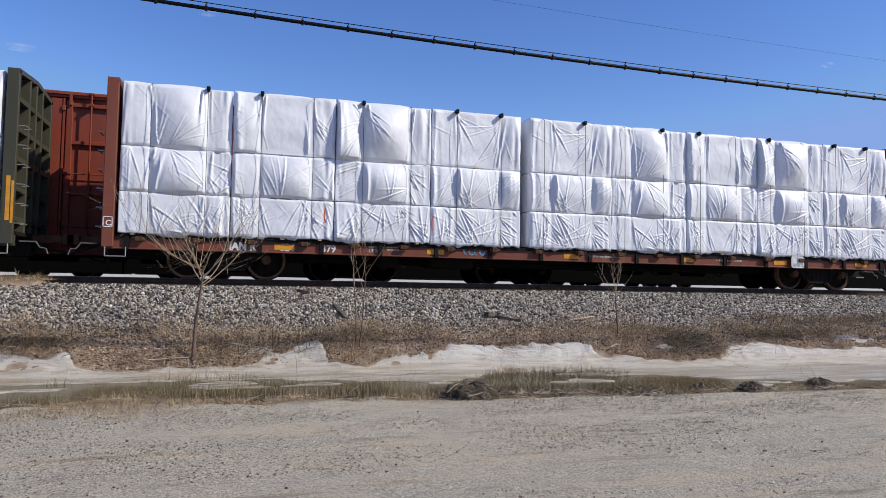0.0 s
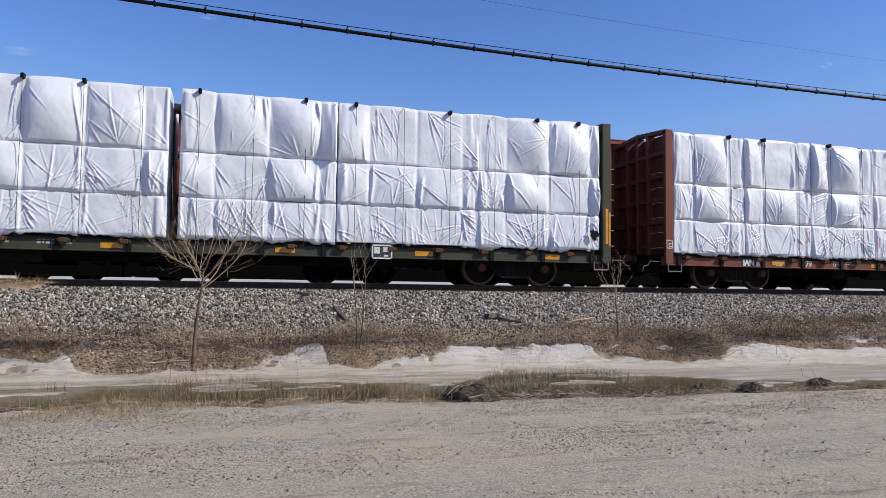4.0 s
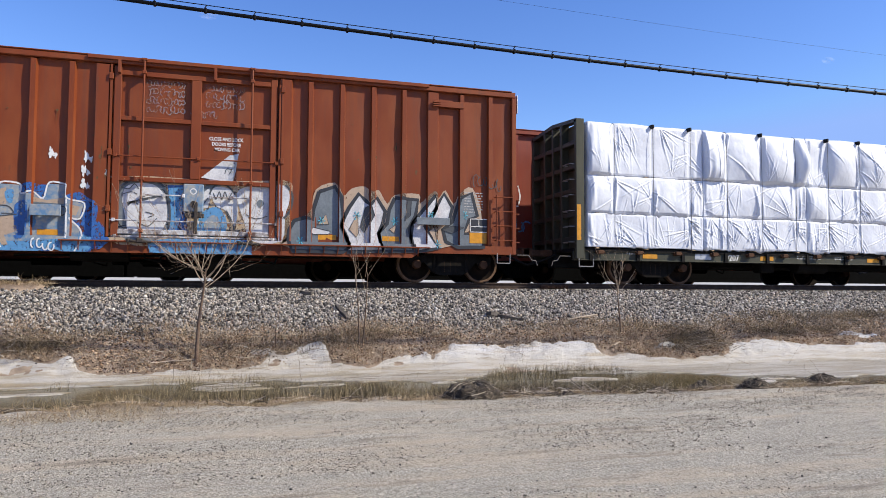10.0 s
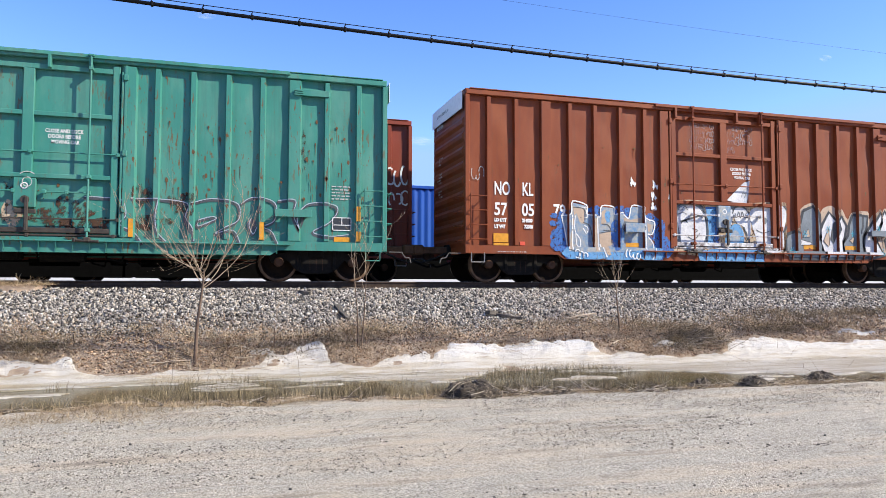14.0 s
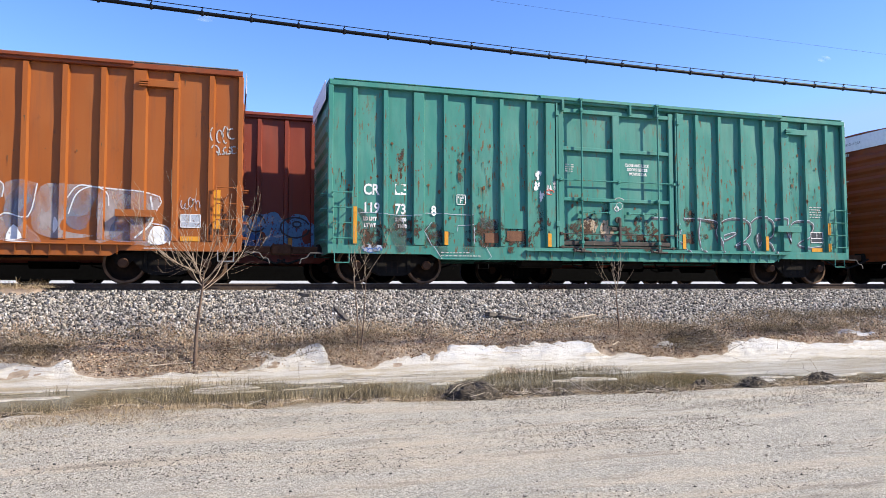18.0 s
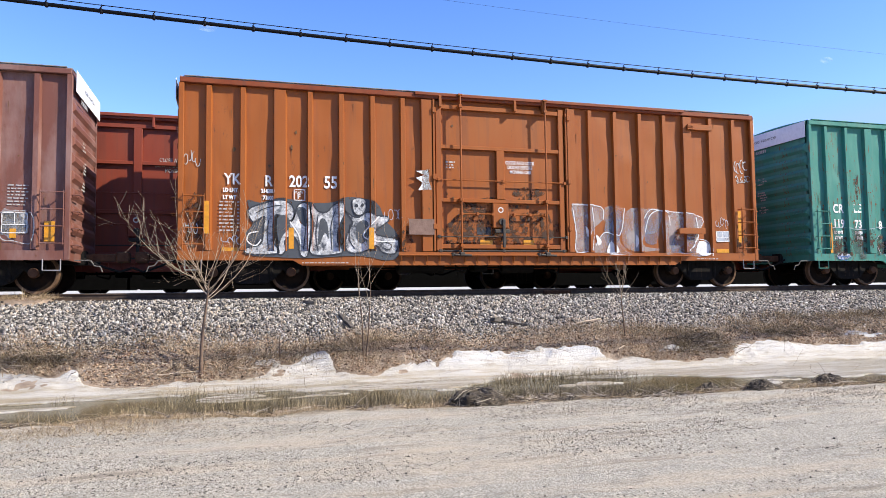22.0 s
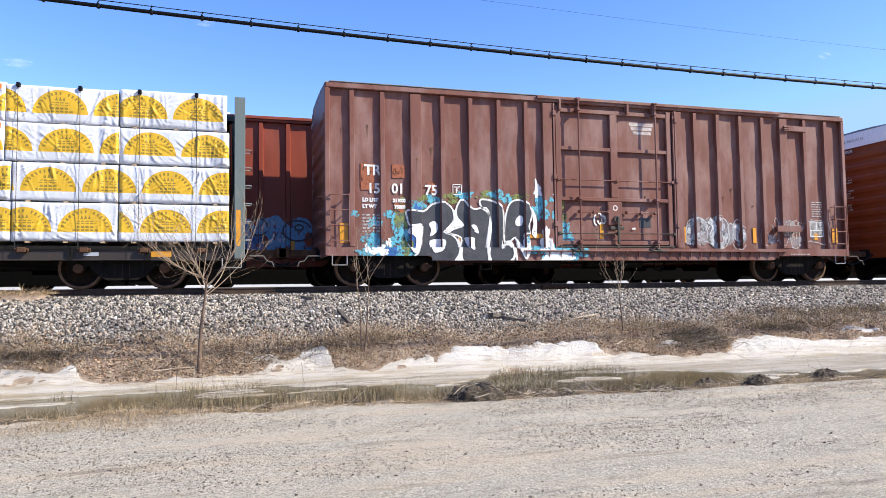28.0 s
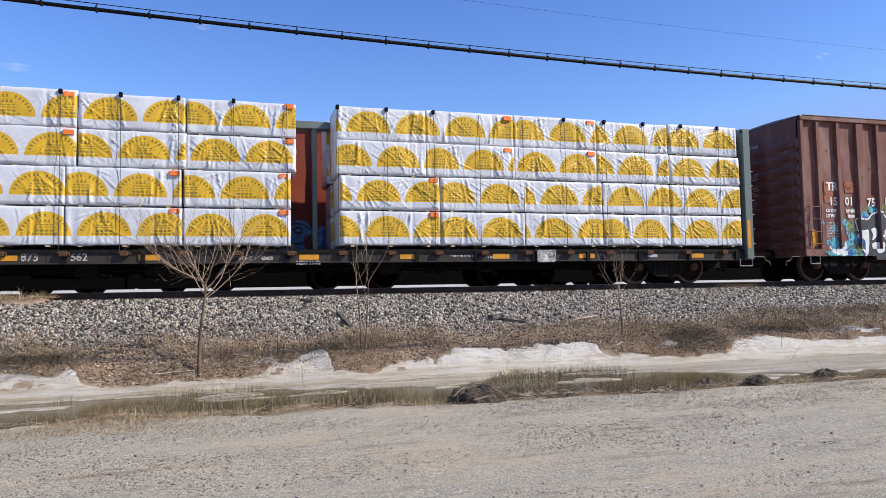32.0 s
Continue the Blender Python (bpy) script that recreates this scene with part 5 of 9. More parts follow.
scrawl(c, SILVER_PAINT, 0.95, 1.4, 1.1, 1.32, 44, 0.02, 4)
scrawl(c, DIM_MARK, 14.95, 15.5, 3.2, 3.65, 45, 0.03, 4)
scrawl(c, DIM_MARK, 15.0, 15.55, 2.9, 3.2, 46, 0.03, 4)
scrawl(c, SILVER_PAINT, 14.35, 14.75, 1.65, 1.95, 47, 0.016, 5)
placard(c, 13.0, 13.85, 1.46, 1.62, BOX_ORANGE)
rust_runs(c, 70, 301, ((7.5, 1.5, 0.9, 0.3), (8.6, 2.2, 0.9, 0.3), (3.0, 3.2, 2.0, 0.8), (12.5, 3.0, 1.5, 0.9), (6.2, 2.0, 0.2, 0.9)))

cloud(c, RUST_STAIN, [(7.0, 1.6, 0.6, 0.5), (8.0, 1.45, 0.6, 0.45), (8.9, 1.55, 0.5, 0.5), (7.5, 2.15, 0.9, 0.18), (8.6, 2.45, 0.4, 0.2), (6.9, 1.15, 0.5, 0.2)], 211, 0.001, 0.3)
cloud(c, RUST_STAIN, [(0.35, 1.6, 0.22, 0.6), (5.2, 1.2, 0.3, 0.25), (15.2, 1.3, 0.25, 0.4)], 221, 0.001, 0.3)

# the maroon car
c = MAROON_CAR
ORANGE_PATCH = flat_paint("orange_patch_paint", (0.28, 0.08, 0.03), 0.6, 0.6, thin=0.44, flake=9.0)
for x0, x1, z0, z1 in ((0.86, 1.2, 2.34, 3.0), (1.65, 1.97, 2.66, 3.0), (2.55, 2.8, 2.32, 2.58), (1.7, 1.95, 1.8, 2.05)):
    patch(c, "repaint_patch", x0, x1, z0, z1, ORANGE_PATCH, 0.0, "orange repainted patch")
for items in ([("TR", 0.95, 2.72, 0.25), ("15", 1.02, 2.27, 0.24), ("01", 1.63, 2.28, 0.24), ("75", 2.48, 2.26, 0.25)], [("LD LMT", 0.9, 2.06, 0.085), ("LT WT", 0.9, 1.9, 0.085), ("211000", 1.66, 2.06, 0.08), ("75000", 1.7, 1.9, 0.08)]):
    for text, x, z, h in items:
        part("stencil", lettering(text, h / 0.7, x, z, SHEET_Y - 0.022, 0.009, 0.95), WHITE_MARK, c)
plate_mark(c, 3.21, 3.46, 2.28, 2.55, "F")
small_print(c, 0.9, 1.1, 1.75, 6, 0.08, DIM_MARK, 21, 0.04)
small_print(c, 1.15, 1.35, 1.75, 6, 0.08, DIM_MARK, 22, 0.04)
small_print(c, 14.44, 14.84, 2.35, 7, 0.07, DIM_MARK, 23, 0.026)
frame_panel(c, 14.34, 14.84, 1.3, 1.75, DIM_MARK)
door_notice(c, 8.36, 4.34)
patch(c, "stencil_panel", 8.6, 8.95, 1.5, 1.78, BLACK_PAINT, -0.03)
tapes(c, [(0.34, 0.54, 1.04, 1.52), (3.35, 3.45, 1.03, 1.52), (7.37, 7.48, 1.2, 1.66), (9.95, 10.05, 1.1, 1.54), (12.3, 12.42, 1.1, 1.54), (15.16, 15.36, 1.13, 1.57), (5.31, 5.72, 1.19, 1.31), (14.5, 14.62, 1.2, 1.4)])
cloud(c, CYAN_PAINT, [(1.3, 0.9, 0.42, 0.3), (1.85, 1.2, 0.3, 0.62), (2.1, 0.85, 0.4, 0.3), (1.2, 1.55, 0.16, 0.12), (1.55, 1.75, 0.12, 0.1), (0.7, 1.75, 0.1, 0.08), (2.3, 1.95, 0.2, 0.16), (2.7, 2.15, 0.18, 0.1),
                      (3.5, 2.25, 0.2, 0.12), (4.4, 2.3, 0.22, 0.12), (4.7, 2.2, 0.14, 0.12), (5.6, 1.95, 0.22, 0.3), (6.1, 1.75, 0.16, 0.25), (6.35, 1.3, 0.2, 0.3), (5.9, 0.85, 0.6, 0.24), (6.5, 0.8, 0.4, 0.2),
                      (1.0, 1.15, 0.14, 0.1), (5.9, 2.2, 0.07, 0.06), (1.05, 0.75, 0.3, 0.12)], 131, 0.0, 0.45)
cloud(c, DEEP_BLUE, [(2.25, 1.35, 0.16, 0.6), (1.6, 0.8, 0.14, 0.15), (6.3, 0.75, 0.2, 0.12)], 151, 0.008, 0.4)
cloud(c, WHITE_PAINT, [(1.3, 0.85, 0.22, 0.12), (1.55, 1.05, 0.07, 0.1), (1.0, 0.9, 0.07, 0.1), (6.0, 0.8, 0.4, 0.1), (5.75, 1.15, 0.12, 0.3)], 157, 0.009, 0.5)
cloud(c, CYAN_PAINT, [(5.22, 1.15, 0.05, 0.1)], 171, 0.027)
cloud(c, WHITE_PAINT, [(5.55, 2.45, 0.1, 0.22), (6.05, 2.35, 0.08, 0.06)], 173, 0.002, 0.5)
scrawl(c, WHITE_PAINT, 7.2, 7.65, 1.55, 1.85, 51, 0.04, 4)
cloud(c, GHOST, [(10.3, 1.4, 0.25, 0.4), (10.85, 1.4, 0.35, 0.38), (11.5, 1.4, 0.35, 0.33), (13.6, 1.55, 0.4, 0.22), (13.75, 1.15, 0.3, 0.16), (14.55, 1.5, 0.25, 0.3), (13.0, 1.2, 0.2, 0.12)], 181, 0.002, 0.35)
scrawl(c, SILVER_PAINT, 10.05, 11.9, 1.05, 1.8, 52, 0.018, 8, 0.006)
scrawl(c, SILVER_PAINT, 11.2, 11.9, 1.0, 1.7, 53, 0.02, 5, 0.007)
scrawl(c, DIM_MARK, 12.6, 14.3, 1.0, 1.8, 54, 0.014, 8, 0.006)
small_print(c, 8.35, 8.45, 1.5, 1, 0.1, WHITE_MARK, 24)

placard(c, 13.0, 13.85, 1.42, 1.6, BOX_MAROON)
rust_runs(c, 60, 321, ((7.5, 1.5, 0.9, 0.3), (3.0, 3.2, 2.0, 0.9), (12.5, 3.0, 1.5, 0.9), (14.5, 1.4, 0.6, 0.3)))
for car, x0, x1, z, k in ((ORANGE_CAR, 2.75, 3.8, 0.65, 1), (ORANGE_CAR, 13.6, 14.3, 0.76, 2), (MAROON_CAR, 13.5, 14.1, 0.76, 3), (MAROON_CAR, 3.1, 3.9, 0.65, 4), (GREEN_CAR, 2.8, 3.8, 0.68, 5), (GREEN_CAR, 2.8, 3.5, 0.76, 6), (RED_CAR, 0.85, 1.6, 0.76, 7)):
    sill_marks(car, x0, x1, z, k)
placard(RED_CAR, 13.0, 13.85, 1.42, 1.6, STEEL_GREY)
placard(RED_CAR, 4.52, 5.12, 1.36, 1.6, BLUE_GREY)
for q, (x0, x1, z0, z1) in enumerate(((6.25, 7.2, 1.05, 2.05), (7.2, 8.3, 1.05, 2.1), (8.4, 9.5, 1.1, 2.0), (6.3, 9.5, 0.95, 1.25))):
    scrawl(RED_CAR, BLACK_PAINT, x0, x1, z0, z1, 610 + q, 0.02, 5, 0.004)
rust_runs(RED_CAR, 50, 341, ((3.0, 3.4, 2.0, 0.7), (12.5, 3.2, 1.5, 0.7), (6.0, 2.2, 0.3, 0.8)))
# the parked cars
c = PARKED_CAR
for text, x, z in (("CLOSE AND LOCK", 8.36, 3.68), ("BOTH DOORS BEFORE", 8.25, 3.53), ("MOVING CAR", 8.5, 3.38)):
    part("stencil", lettering(text, 0.15, x, z, SHEET_Y + 0.012, 0.003, 0.78), DIM_MARK, c)
cloud(c, BLUE_PAINT, [(10.6, 1.5, 0.45, 0.5), (11.5, 1.55, 0.6, 0.5), (12.3, 1.5, 0.5, 0.5), (12.9, 1.45, 0.35, 0.4)], 191, 0.0, 0.2)
cloud(c, DEEP_BLUE, [(10.2, 1.3, 0.3, 0.4), (11.0, 1.2, 0.25, 0.3), (13.1, 1.4, 0.2, 0.4)], 197, 0.003, 0.3)
strokes(c, BLACK_PAINT, [arc(11.1, 1.75, 0.25, 0.25, 0, 330), arc(12.2, 1.65, 0.42, 0.3, 20, 350), arc(12.25, 1.75, 0.12, 0.08, 0, 360), [(10.7, 1.0), (11.3, 1.05), (11.25, 1.45)]], 0.05, 0.007)
scrawl(c, WHITE_PAINT, 14.4, 15.6, 2.9, 3.5, 61, 0.06, 5)
scrawl(c, WHITE_PAINT, 14.5, 15.6, 2.3, 2.85, 62, 0.05, 5)
tapes(c, [(12.0, 12.12, 1.0, 1.35), (3.2, 3.3, 1.2, 1.7)])
c = PARKED_CAR_2
scrawl(c, WHITE_PAINT, 0.5, 1.5, 2.5, 3.2, 63, 0.05, 4)
scrawl(c, BLUE_PAINT, 0.6, 1.9, 1.6, 2.2, 64, 0.05, 5)


# ---- hand-drawn pieces: curved letters ----
CHALK = surface("brushed_silver_white_spray", (0.05, 0.055, 0.065), (0.66, 0.66, 0.65), 5, 22, 0.5, 0.0, 0.05, 0.24)
NIGHT = surface("faded_black_spray", (0.018, 0.02, 0.024), (0.06, 0.062, 0.068), 3, 20, 0.5, 0.0, 0.05)
BEIGE_SOLID = flat_paint("dusty_beige_spray", (0.42, 0.31, 0.22), 0.6, 0.4, thin=0.36)
OFF_WHITE = surface("dirty_white_spray", (0.4, 0.4, 0.42), (0.7, 0.69, 0.67), 3, 24, 0.5, 0.0, 0.05)


def smooth(pts, closed, n=4):
    """A rounded run of points through those given."""
    P = [Vector(p) for p in pts]
    k = len(P)
    get = (lambda i: P[i % k]) if closed else (lambda i: P[max(0, min(k - 1, i))])
    out = []
    for i in range(k if closed else k - 1):
        a, b, c, d = get(i - 1), get(i), get(i + 1), get(i + 2)
        for s in range(n):
            t = s / n
            q = 0.5 * (2 * b + (c - a) * t + (2 * a - 5 * b + 4 * c - d) * t * t + (3 * b - a - 3 * c + d) * t ** 3)
            out.append((q.x, q.y))
    return out if closed else out + [tuple(P[-1])]


def shape(car, material, pts, depth, rounded=True):
    """A filled patch of paint with that outline."""
    bm = bmesh.new()
    bm.faces.new([bm.verts.new((x, 0, z)) for x, z in (smooth(pts, True, 3) if rounded else pts)])
    bm.normal_update()
    bmesh.ops.triangulate(bm, faces=bm.faces[:])
    painted(car, bm, material, depth)


def line(car, material, pts, depth, w):
    strokes(car, material, [smooth(pts, False)], w, depth)


def letter(car, material, pts, depth, edge, w, rounded=True):
    """A filled letter with a sprayed outline."""
    shape(car, material, pts, depth, rounded)
    run_ = smooth(pts, True, 3) if rounded else list(pts)
    strokes(car, edge, [run_ + run_[:1]], w, depth + 0.004)


# interlocking silver letters on the orange-brown car
c = ORANGE_CAR
shape(c, CHARCOAL, [(1.5, 2.13), (1.79, 2.08), (2.28, 2.2), (2.94, 2.11), (3.5, 2.13), (3.87, 2.27), (4.56, 2.15), (4.77, 1.73), (5.09, 1.36), (5.08, 0.83), (4.76, 0.72), (4.12, 0.83), (2.88, 0.77), (2.09, 0.8), (1.5, 0.87), (1.45, 1.32), (1.65, 1.63)], 0.0)
letter(c, CHALK, [(1.52, 1.9), (1.84, 2.06), (2.28, 2.15), (2.53, 2.03), (2.58, 1.77), (2.48, 1.64), (2.28, 1.76), (2.14, 1.78), (2.09, 1.53), (2.11, 1.13), (2.2, 1.0), (2.16, 0.87), (1.5, 0.87), (1.48, 1.01), (1.7, 1.06), (1.84, 1.17), (1.88, 1.58), (1.89, 1.76), (1.69, 1.63), (1.6, 1.65)], 0.003, BLACK_PAINT, 0.035)
letter(c, CHALK, [(2.61, 1.85), (2.68, 2.06), (2.89, 2.09), (2.96, 1.85), (2.96, 1.34), (2.88, 0.82), (2.71, 0.85), (2.68, 1.1), (2.54, 1.31), (2.36, 1.18), (2.38, 0.98), (2.29, 0.85), (2.19, 0.92), (2.28, 1.33), (2.41, 1.64), (2.53, 1.69)], 0.003, BLACK_PAINT, 0.035)
letter(c, CHALK, [(2.99, 2.09), (3.14, 1.91), (3.35, 1.89), (3.5, 2.05), (3.71, 2.13), (3.79, 1.92), (3.65, 1.55), (3.6, 1.19), (3.7, 0.9), (2.99, 0.85), (2.96, 1.18), (3.04, 1.55), (2.96, 1.85)], 0.003, BLACK_PAINT, 0.035)
letter(c, CHALK, [(3.79, 1.92), (3.97, 1.8), (4.13, 1.78), (4.34, 1.91), (4.55, 1.82), (4.82, 1.81), (4.85, 1.69), (4.5, 1.41), (4.76, 1.31), (5.03, 1.26), (5.11, 1.1), (4.98, 0.88), (4.71, 0.91), (4.55, 1.09), (4.23, 0.93), (3.91, 0.9), (3.78, 1.09), (3.86, 1.4), (3.97, 1.66)], 0.003, BLACK_PAINT, 0.035)
shape(c, CHARCOAL, [(2.18, 1.71), (2.41, 1.77), (2.48, 1.54), (2.33, 1.33), (2.21, 1.18)], 0.008)
shape(c, CHARCOAL, [(3.19, 1.7), (3.35, 1.65), (3.39, 1.24), (3.3, 1.39), (3.15, 1.08)], 0.008)
shape(c, CHARCOAL, [(4.07, 1.61), (4.31, 1.7), (4.39, 1.41), (4.23, 1.14), (4.07, 1.25)], 0.008)
shape(c, CHARCOAL, [(2.63, 1.95), (2.84, 1.96), (2.86, 1.54), (2.73, 1.64)], 0.008)
line(c, BLACK_PAINT, [(1.69, 1.83), (1.94, 1.96), (2.28, 2.02)], 0.011, 0.022)
line(c, BLACK_PAINT, [(1.99, 1.68), (1.96, 1.33), (1.99, 0.97)], 0.011, 0.022)
line(c, BLACK_PAINT, [(2.78, 1.95), (2.84, 1.49), (2.79, 0.98)], 0.011, 0.022)
line(c, BLACK_PAINT, [(3.14, 1.81), (3.09, 1.34), (3.14, 0.93)], 0.011, 0.022)
line(c, BLACK_PAINT, [(3.55, 1.92), (3.45, 1.55), (3.47, 0.98)], 0.011, 0.022)
line(c, BLACK_PAINT, [(3.92, 1.61), (3.89, 1.24), (4.02, 1.01)], 0.011, 0.022)
line(c, BLACK_PAINT, [(4.66, 1.2), (4.92, 1.12), (4.87, 0.99), (4.71, 1.04)], 0.011, 0.022)
line(c, BLACK_PAINT, [(1.72, 1.37), (1.57, 1.32), (1.56, 1.17), (1.7, 1.12), (1.75, 1.23)], 0.011, 0.022)
line(c, WHITE_PAINT, [(1.77, 1.4), (1.55, 1.35), (1.51, 1.17), (1.7, 1.07), (1.82, 1.21)], 0.012, 0.03)
line(c, WHITE_PAINT, [(2.48, 1.64), (2.68, 1.34), (2.73, 1.11)], 0.012, 0.03)
line(c, WHITE_PAINT, [(4.63, 1.81), (4.23, 1.35), (4.55, 1.2), (5.09, 1.2)], 0.012, 0.03)
letter(c, CHALK, [(3.97, 2.19), (4.13, 2.25), (4.28, 2.2), (4.31, 2.04), (4.21, 1.85), (4.05, 1.85), (3.98, 1.98)], 0.013, BLACK_PAINT, 0.02)
shape(c, BLACK_PAINT, [(4.02, 2.06), (4.07, 2.11), (4.11, 2.06), (4.07, 2.01)], 0.02)
shape(c, BLACK_PAINT, [(4.17, 2.07), (4.21, 2.12), (4.25, 2.08), (4.21, 2.03)], 0.02)
# thin ghostly letters further along
shape(c, GHOST, [(9.81, 2.22), (10.71, 2.18), (10.76, 1.83), (10.37, 1.48), (10.31, 0.99), (9.9, 0.96), (9.92, 1.53)], 0.002)
shape(c, GHOST, [(10.83, 2.16), (11.43, 2.15), (11.35, 1.84), (11.14, 1.43), (11.52, 0.96), (11.48, 0.85), (10.86, 0.9), (10.36, 1.02), (10.81, 1.49)], 0.002)
shape(c, GHOST, [(11.49, 2.08), (12.03, 2.15), (12.61, 2.11), (12.41, 1.5), (12.02, 1.44), (11.94, 1.14), (12.6, 1.03), (11.72, 0.98), (11.33, 1.26)], 0.002)
shape(c, GHOST, [(12.71, 2.05), (13.89, 1.95), (13.69, 1.34), (14.08, 1.25), (14.13, 0.91), (13.42, 0.85), (13.3, 1.18), (12.69, 0.85), (12.62, 1.27)], 0.002)
line(c, PALE_LINE, [(9.81, 2.22), (9.91, 1.47), (9.9, 0.97), (10.31, 0.97)], 0.006, 0.026)
line(c, PALE_LINE, [(9.81, 2.22), (10.71, 2.18), (10.77, 1.83)], 0.006, 0.026)
line(c, PALE_LINE, [(11.43, 2.15), (11.27, 1.43), (10.81, 1.49), (10.54, 1.13)], 0.006, 0.026)
line(c, PALE_LINE, [(12.02, 1.86), (12.23, 2.13), (12.61, 2.11), (13.89, 1.95), (13.66, 1.4)], 0.006, 0.026)
line(c, PALE_LINE, [(13.69, 1.34), (14.08, 1.25), (14.13, 0.85)], 0.006, 0.026)
line(c, PALE_LINE, [(10.86, 0.9), (11.48, 0.85)], 0.006, 0.026)
shape(c, WHITE_PAINT, [(10.55, 1.42), (10.71, 1.25), (10.61, 1.13)], 0.007)
shape(c, WHITE_PAINT, [(11.0, 1.25), (11.19, 0.96), (10.86, 0.93)], 0.007)
shape(c, WHITE_PAINT, [(10.24, 1.65), (10.36, 1.48), (10.29, 1.36)], 0.007)
shape(c, WHITE_PAINT, [(13.79, 1.28), (14.11, 1.16), (14.03, 0.88), (13.67, 0.91)], 0.007)
shape(c, WHITE_PAINT, [(11.77, 1.44), (11.86, 1.26), (11.76, 1.08)], 0.007)
shape(c, VEIL_BLUE, [(10.9, 1.9), (11.3, 2.1), (11.4, 1.6), (11.0, 1.1), (10.8, 1.4)], 0.004)
shape(c, VEIL_BLUE, [(12.1, 2.0), (12.5, 1.9), (12.4, 1.2), (12.0, 1.3)], 0.004)
shape(c, VEIL_BLUE, [(13.0, 1.4), (13.6, 1.3), (13.5, 0.95), (12.9, 0.95)], 0.004)
line(c, PALE_LINE, [(12.05, 1.5), (12.2, 1.95), (12.5, 2.12), (12.8, 2.0), (12.85, 1.7)], 0.007, 0.026)
line(c, PALE_LINE, [(10.4, 2.15), (10.45, 1.6), (10.4, 1.0)], 0.007, 0.026)
line(c, PALE_LINE, [(13.7, 1.95), (13.75, 1.4), (13.4, 1.0)], 0.007, 0.04)
# fat black letters with a white rim on the maroon car
c = MAROON_CAR
cloud(c, OLIVE_SPRAY, [(1.9, 1.75, 0.2, 0.35), (2.5, 2.15, 0.2, 0.1), (3.2, 2.2, 0.22, 0.14), (4.2, 2.28, 0.3, 0.12), (5.0, 2.25, 0.25, 0.1), (2.0, 0.95, 0.16, 0.2), (6.2, 1.7, 0.2, 0.5)], 141, 0.001, 0.45)
letter(c, NIGHT, [(2.02, 1.86), (2.44, 1.84), (2.66, 2.02), (2.98, 2.08), (3.2, 1.91), (3.23, 1.63), (3.08, 1.44), (2.94, 1.32), (3.14, 1.27), (3.31, 1.13), (3.35, 0.91), (3.3, 0.7), (3.19, 0.53), (1.96, 0.53), (2.26, 0.79), (2.41, 1.46), (2.1, 1.48), (2.02, 1.66)], 0.010, WHITE_PAINT, 0.045)
letter(c, NIGHT, [(3.29, 1.89), (3.41, 2.14), (3.55, 2.12), (3.72, 1.92), (4.1, 1.96), (4.2, 1.69), (4.15, 1.33), (4.09, 0.91), (4.11, 0.63), (4.04, 0.53), (3.46, 0.53), (3.39, 0.91), (3.42, 1.19), (3.11, 1.3), (3.23, 1.41), (3.48, 1.5), (3.33, 1.68)], 0.010, WHITE_PAINT, 0.045)
letter(c, NIGHT, [(3.94, 2.16), (4.21, 2.16), (4.46, 2.05), (4.58, 1.84), (4.57, 1.34), (4.49, 0.91), (4.64, 1.08), (4.79, 1.08), (4.86, 0.84), (4.83, 0.52), (4.19, 0.53), (4.12, 0.7), (4.2, 1.19), (4.23, 1.55), (4.16, 1.83), (3.99, 1.96)], 0.010, WHITE_PAINT, 0.045)
letter(c, NIGHT, [(4.67, 1.89), (4.81, 2.13), (5.07, 2.18), (5.34, 2.0), (5.36, 1.71), (5.25, 1.49), (5.32, 1.32), (5.14, 1.27), (5.26, 0.91), (5.13, 0.8), (4.98, 0.91), (4.9, 1.2), (4.79, 1.13), (4.61, 1.05), (4.6, 1.48)], 0.010, WHITE_PAINT, 0.045)
shape(c, WHITE_PAINT, [(2.57, 1.53), (2.72, 1.6), (2.8, 1.49), (2.77, 1.32), (2.6, 1.21), (2.63, 1.39)], 0.022)
shape(c, WHITE_PAINT, [(2.59, 1.11), (2.97, 1.13), (2.94, 0.9), (2.79, 0.81), (2.65, 0.83)], 0.022)
shape(c, WHITE_PAINT, [(2.13, 1.45), (2.41, 1.46), (2.33, 1.04), (2.26, 0.79), (2.13, 0.83), (2.02, 1.04), (2.18, 0.9), (2.21, 1.18), (2.02, 1.31)], 0.022)
shape(c, WHITE_PAINT, [(3.66, 1.5), (3.83, 1.5), (3.89, 1.3), (3.76, 1.36)], 0.022)
shape(c, WHITE_PAINT, [(3.52, 1.19), (3.77, 1.16), (3.74, 0.88), (3.62, 0.94), (3.54, 1.05)], 0.022)
shape(c, WHITE_PAINT, [(3.2, 1.86), (3.29, 1.86), (3.34, 1.64), (3.49, 1.51), (3.23, 1.44), (3.11, 1.3), (2.97, 1.32), (3.14, 1.49), (3.23, 1.63)], 0.022)
shape(c, WHITE_PAINT, [(3.34, 1.19), (3.42, 0.91), (3.39, 0.7), (3.49, 0.53), (3.17, 0.53), (3.3, 0.77), (3.34, 0.98)], 0.022)
shape(c, WHITE_PAINT, [(4.2, 1.76), (4.24, 1.48), (4.19, 1.05), (4.15, 0.77), (4.2, 0.6), (4.11, 0.53), (4.09, 0.77), (4.12, 1.19), (4.17, 1.55)], 0.022)
shape(c, WHITE_PAINT, [(4.91, 1.66), (5.03, 1.78), (5.12, 1.71), (5.08, 1.52), (4.92, 1.52)], 0.022)
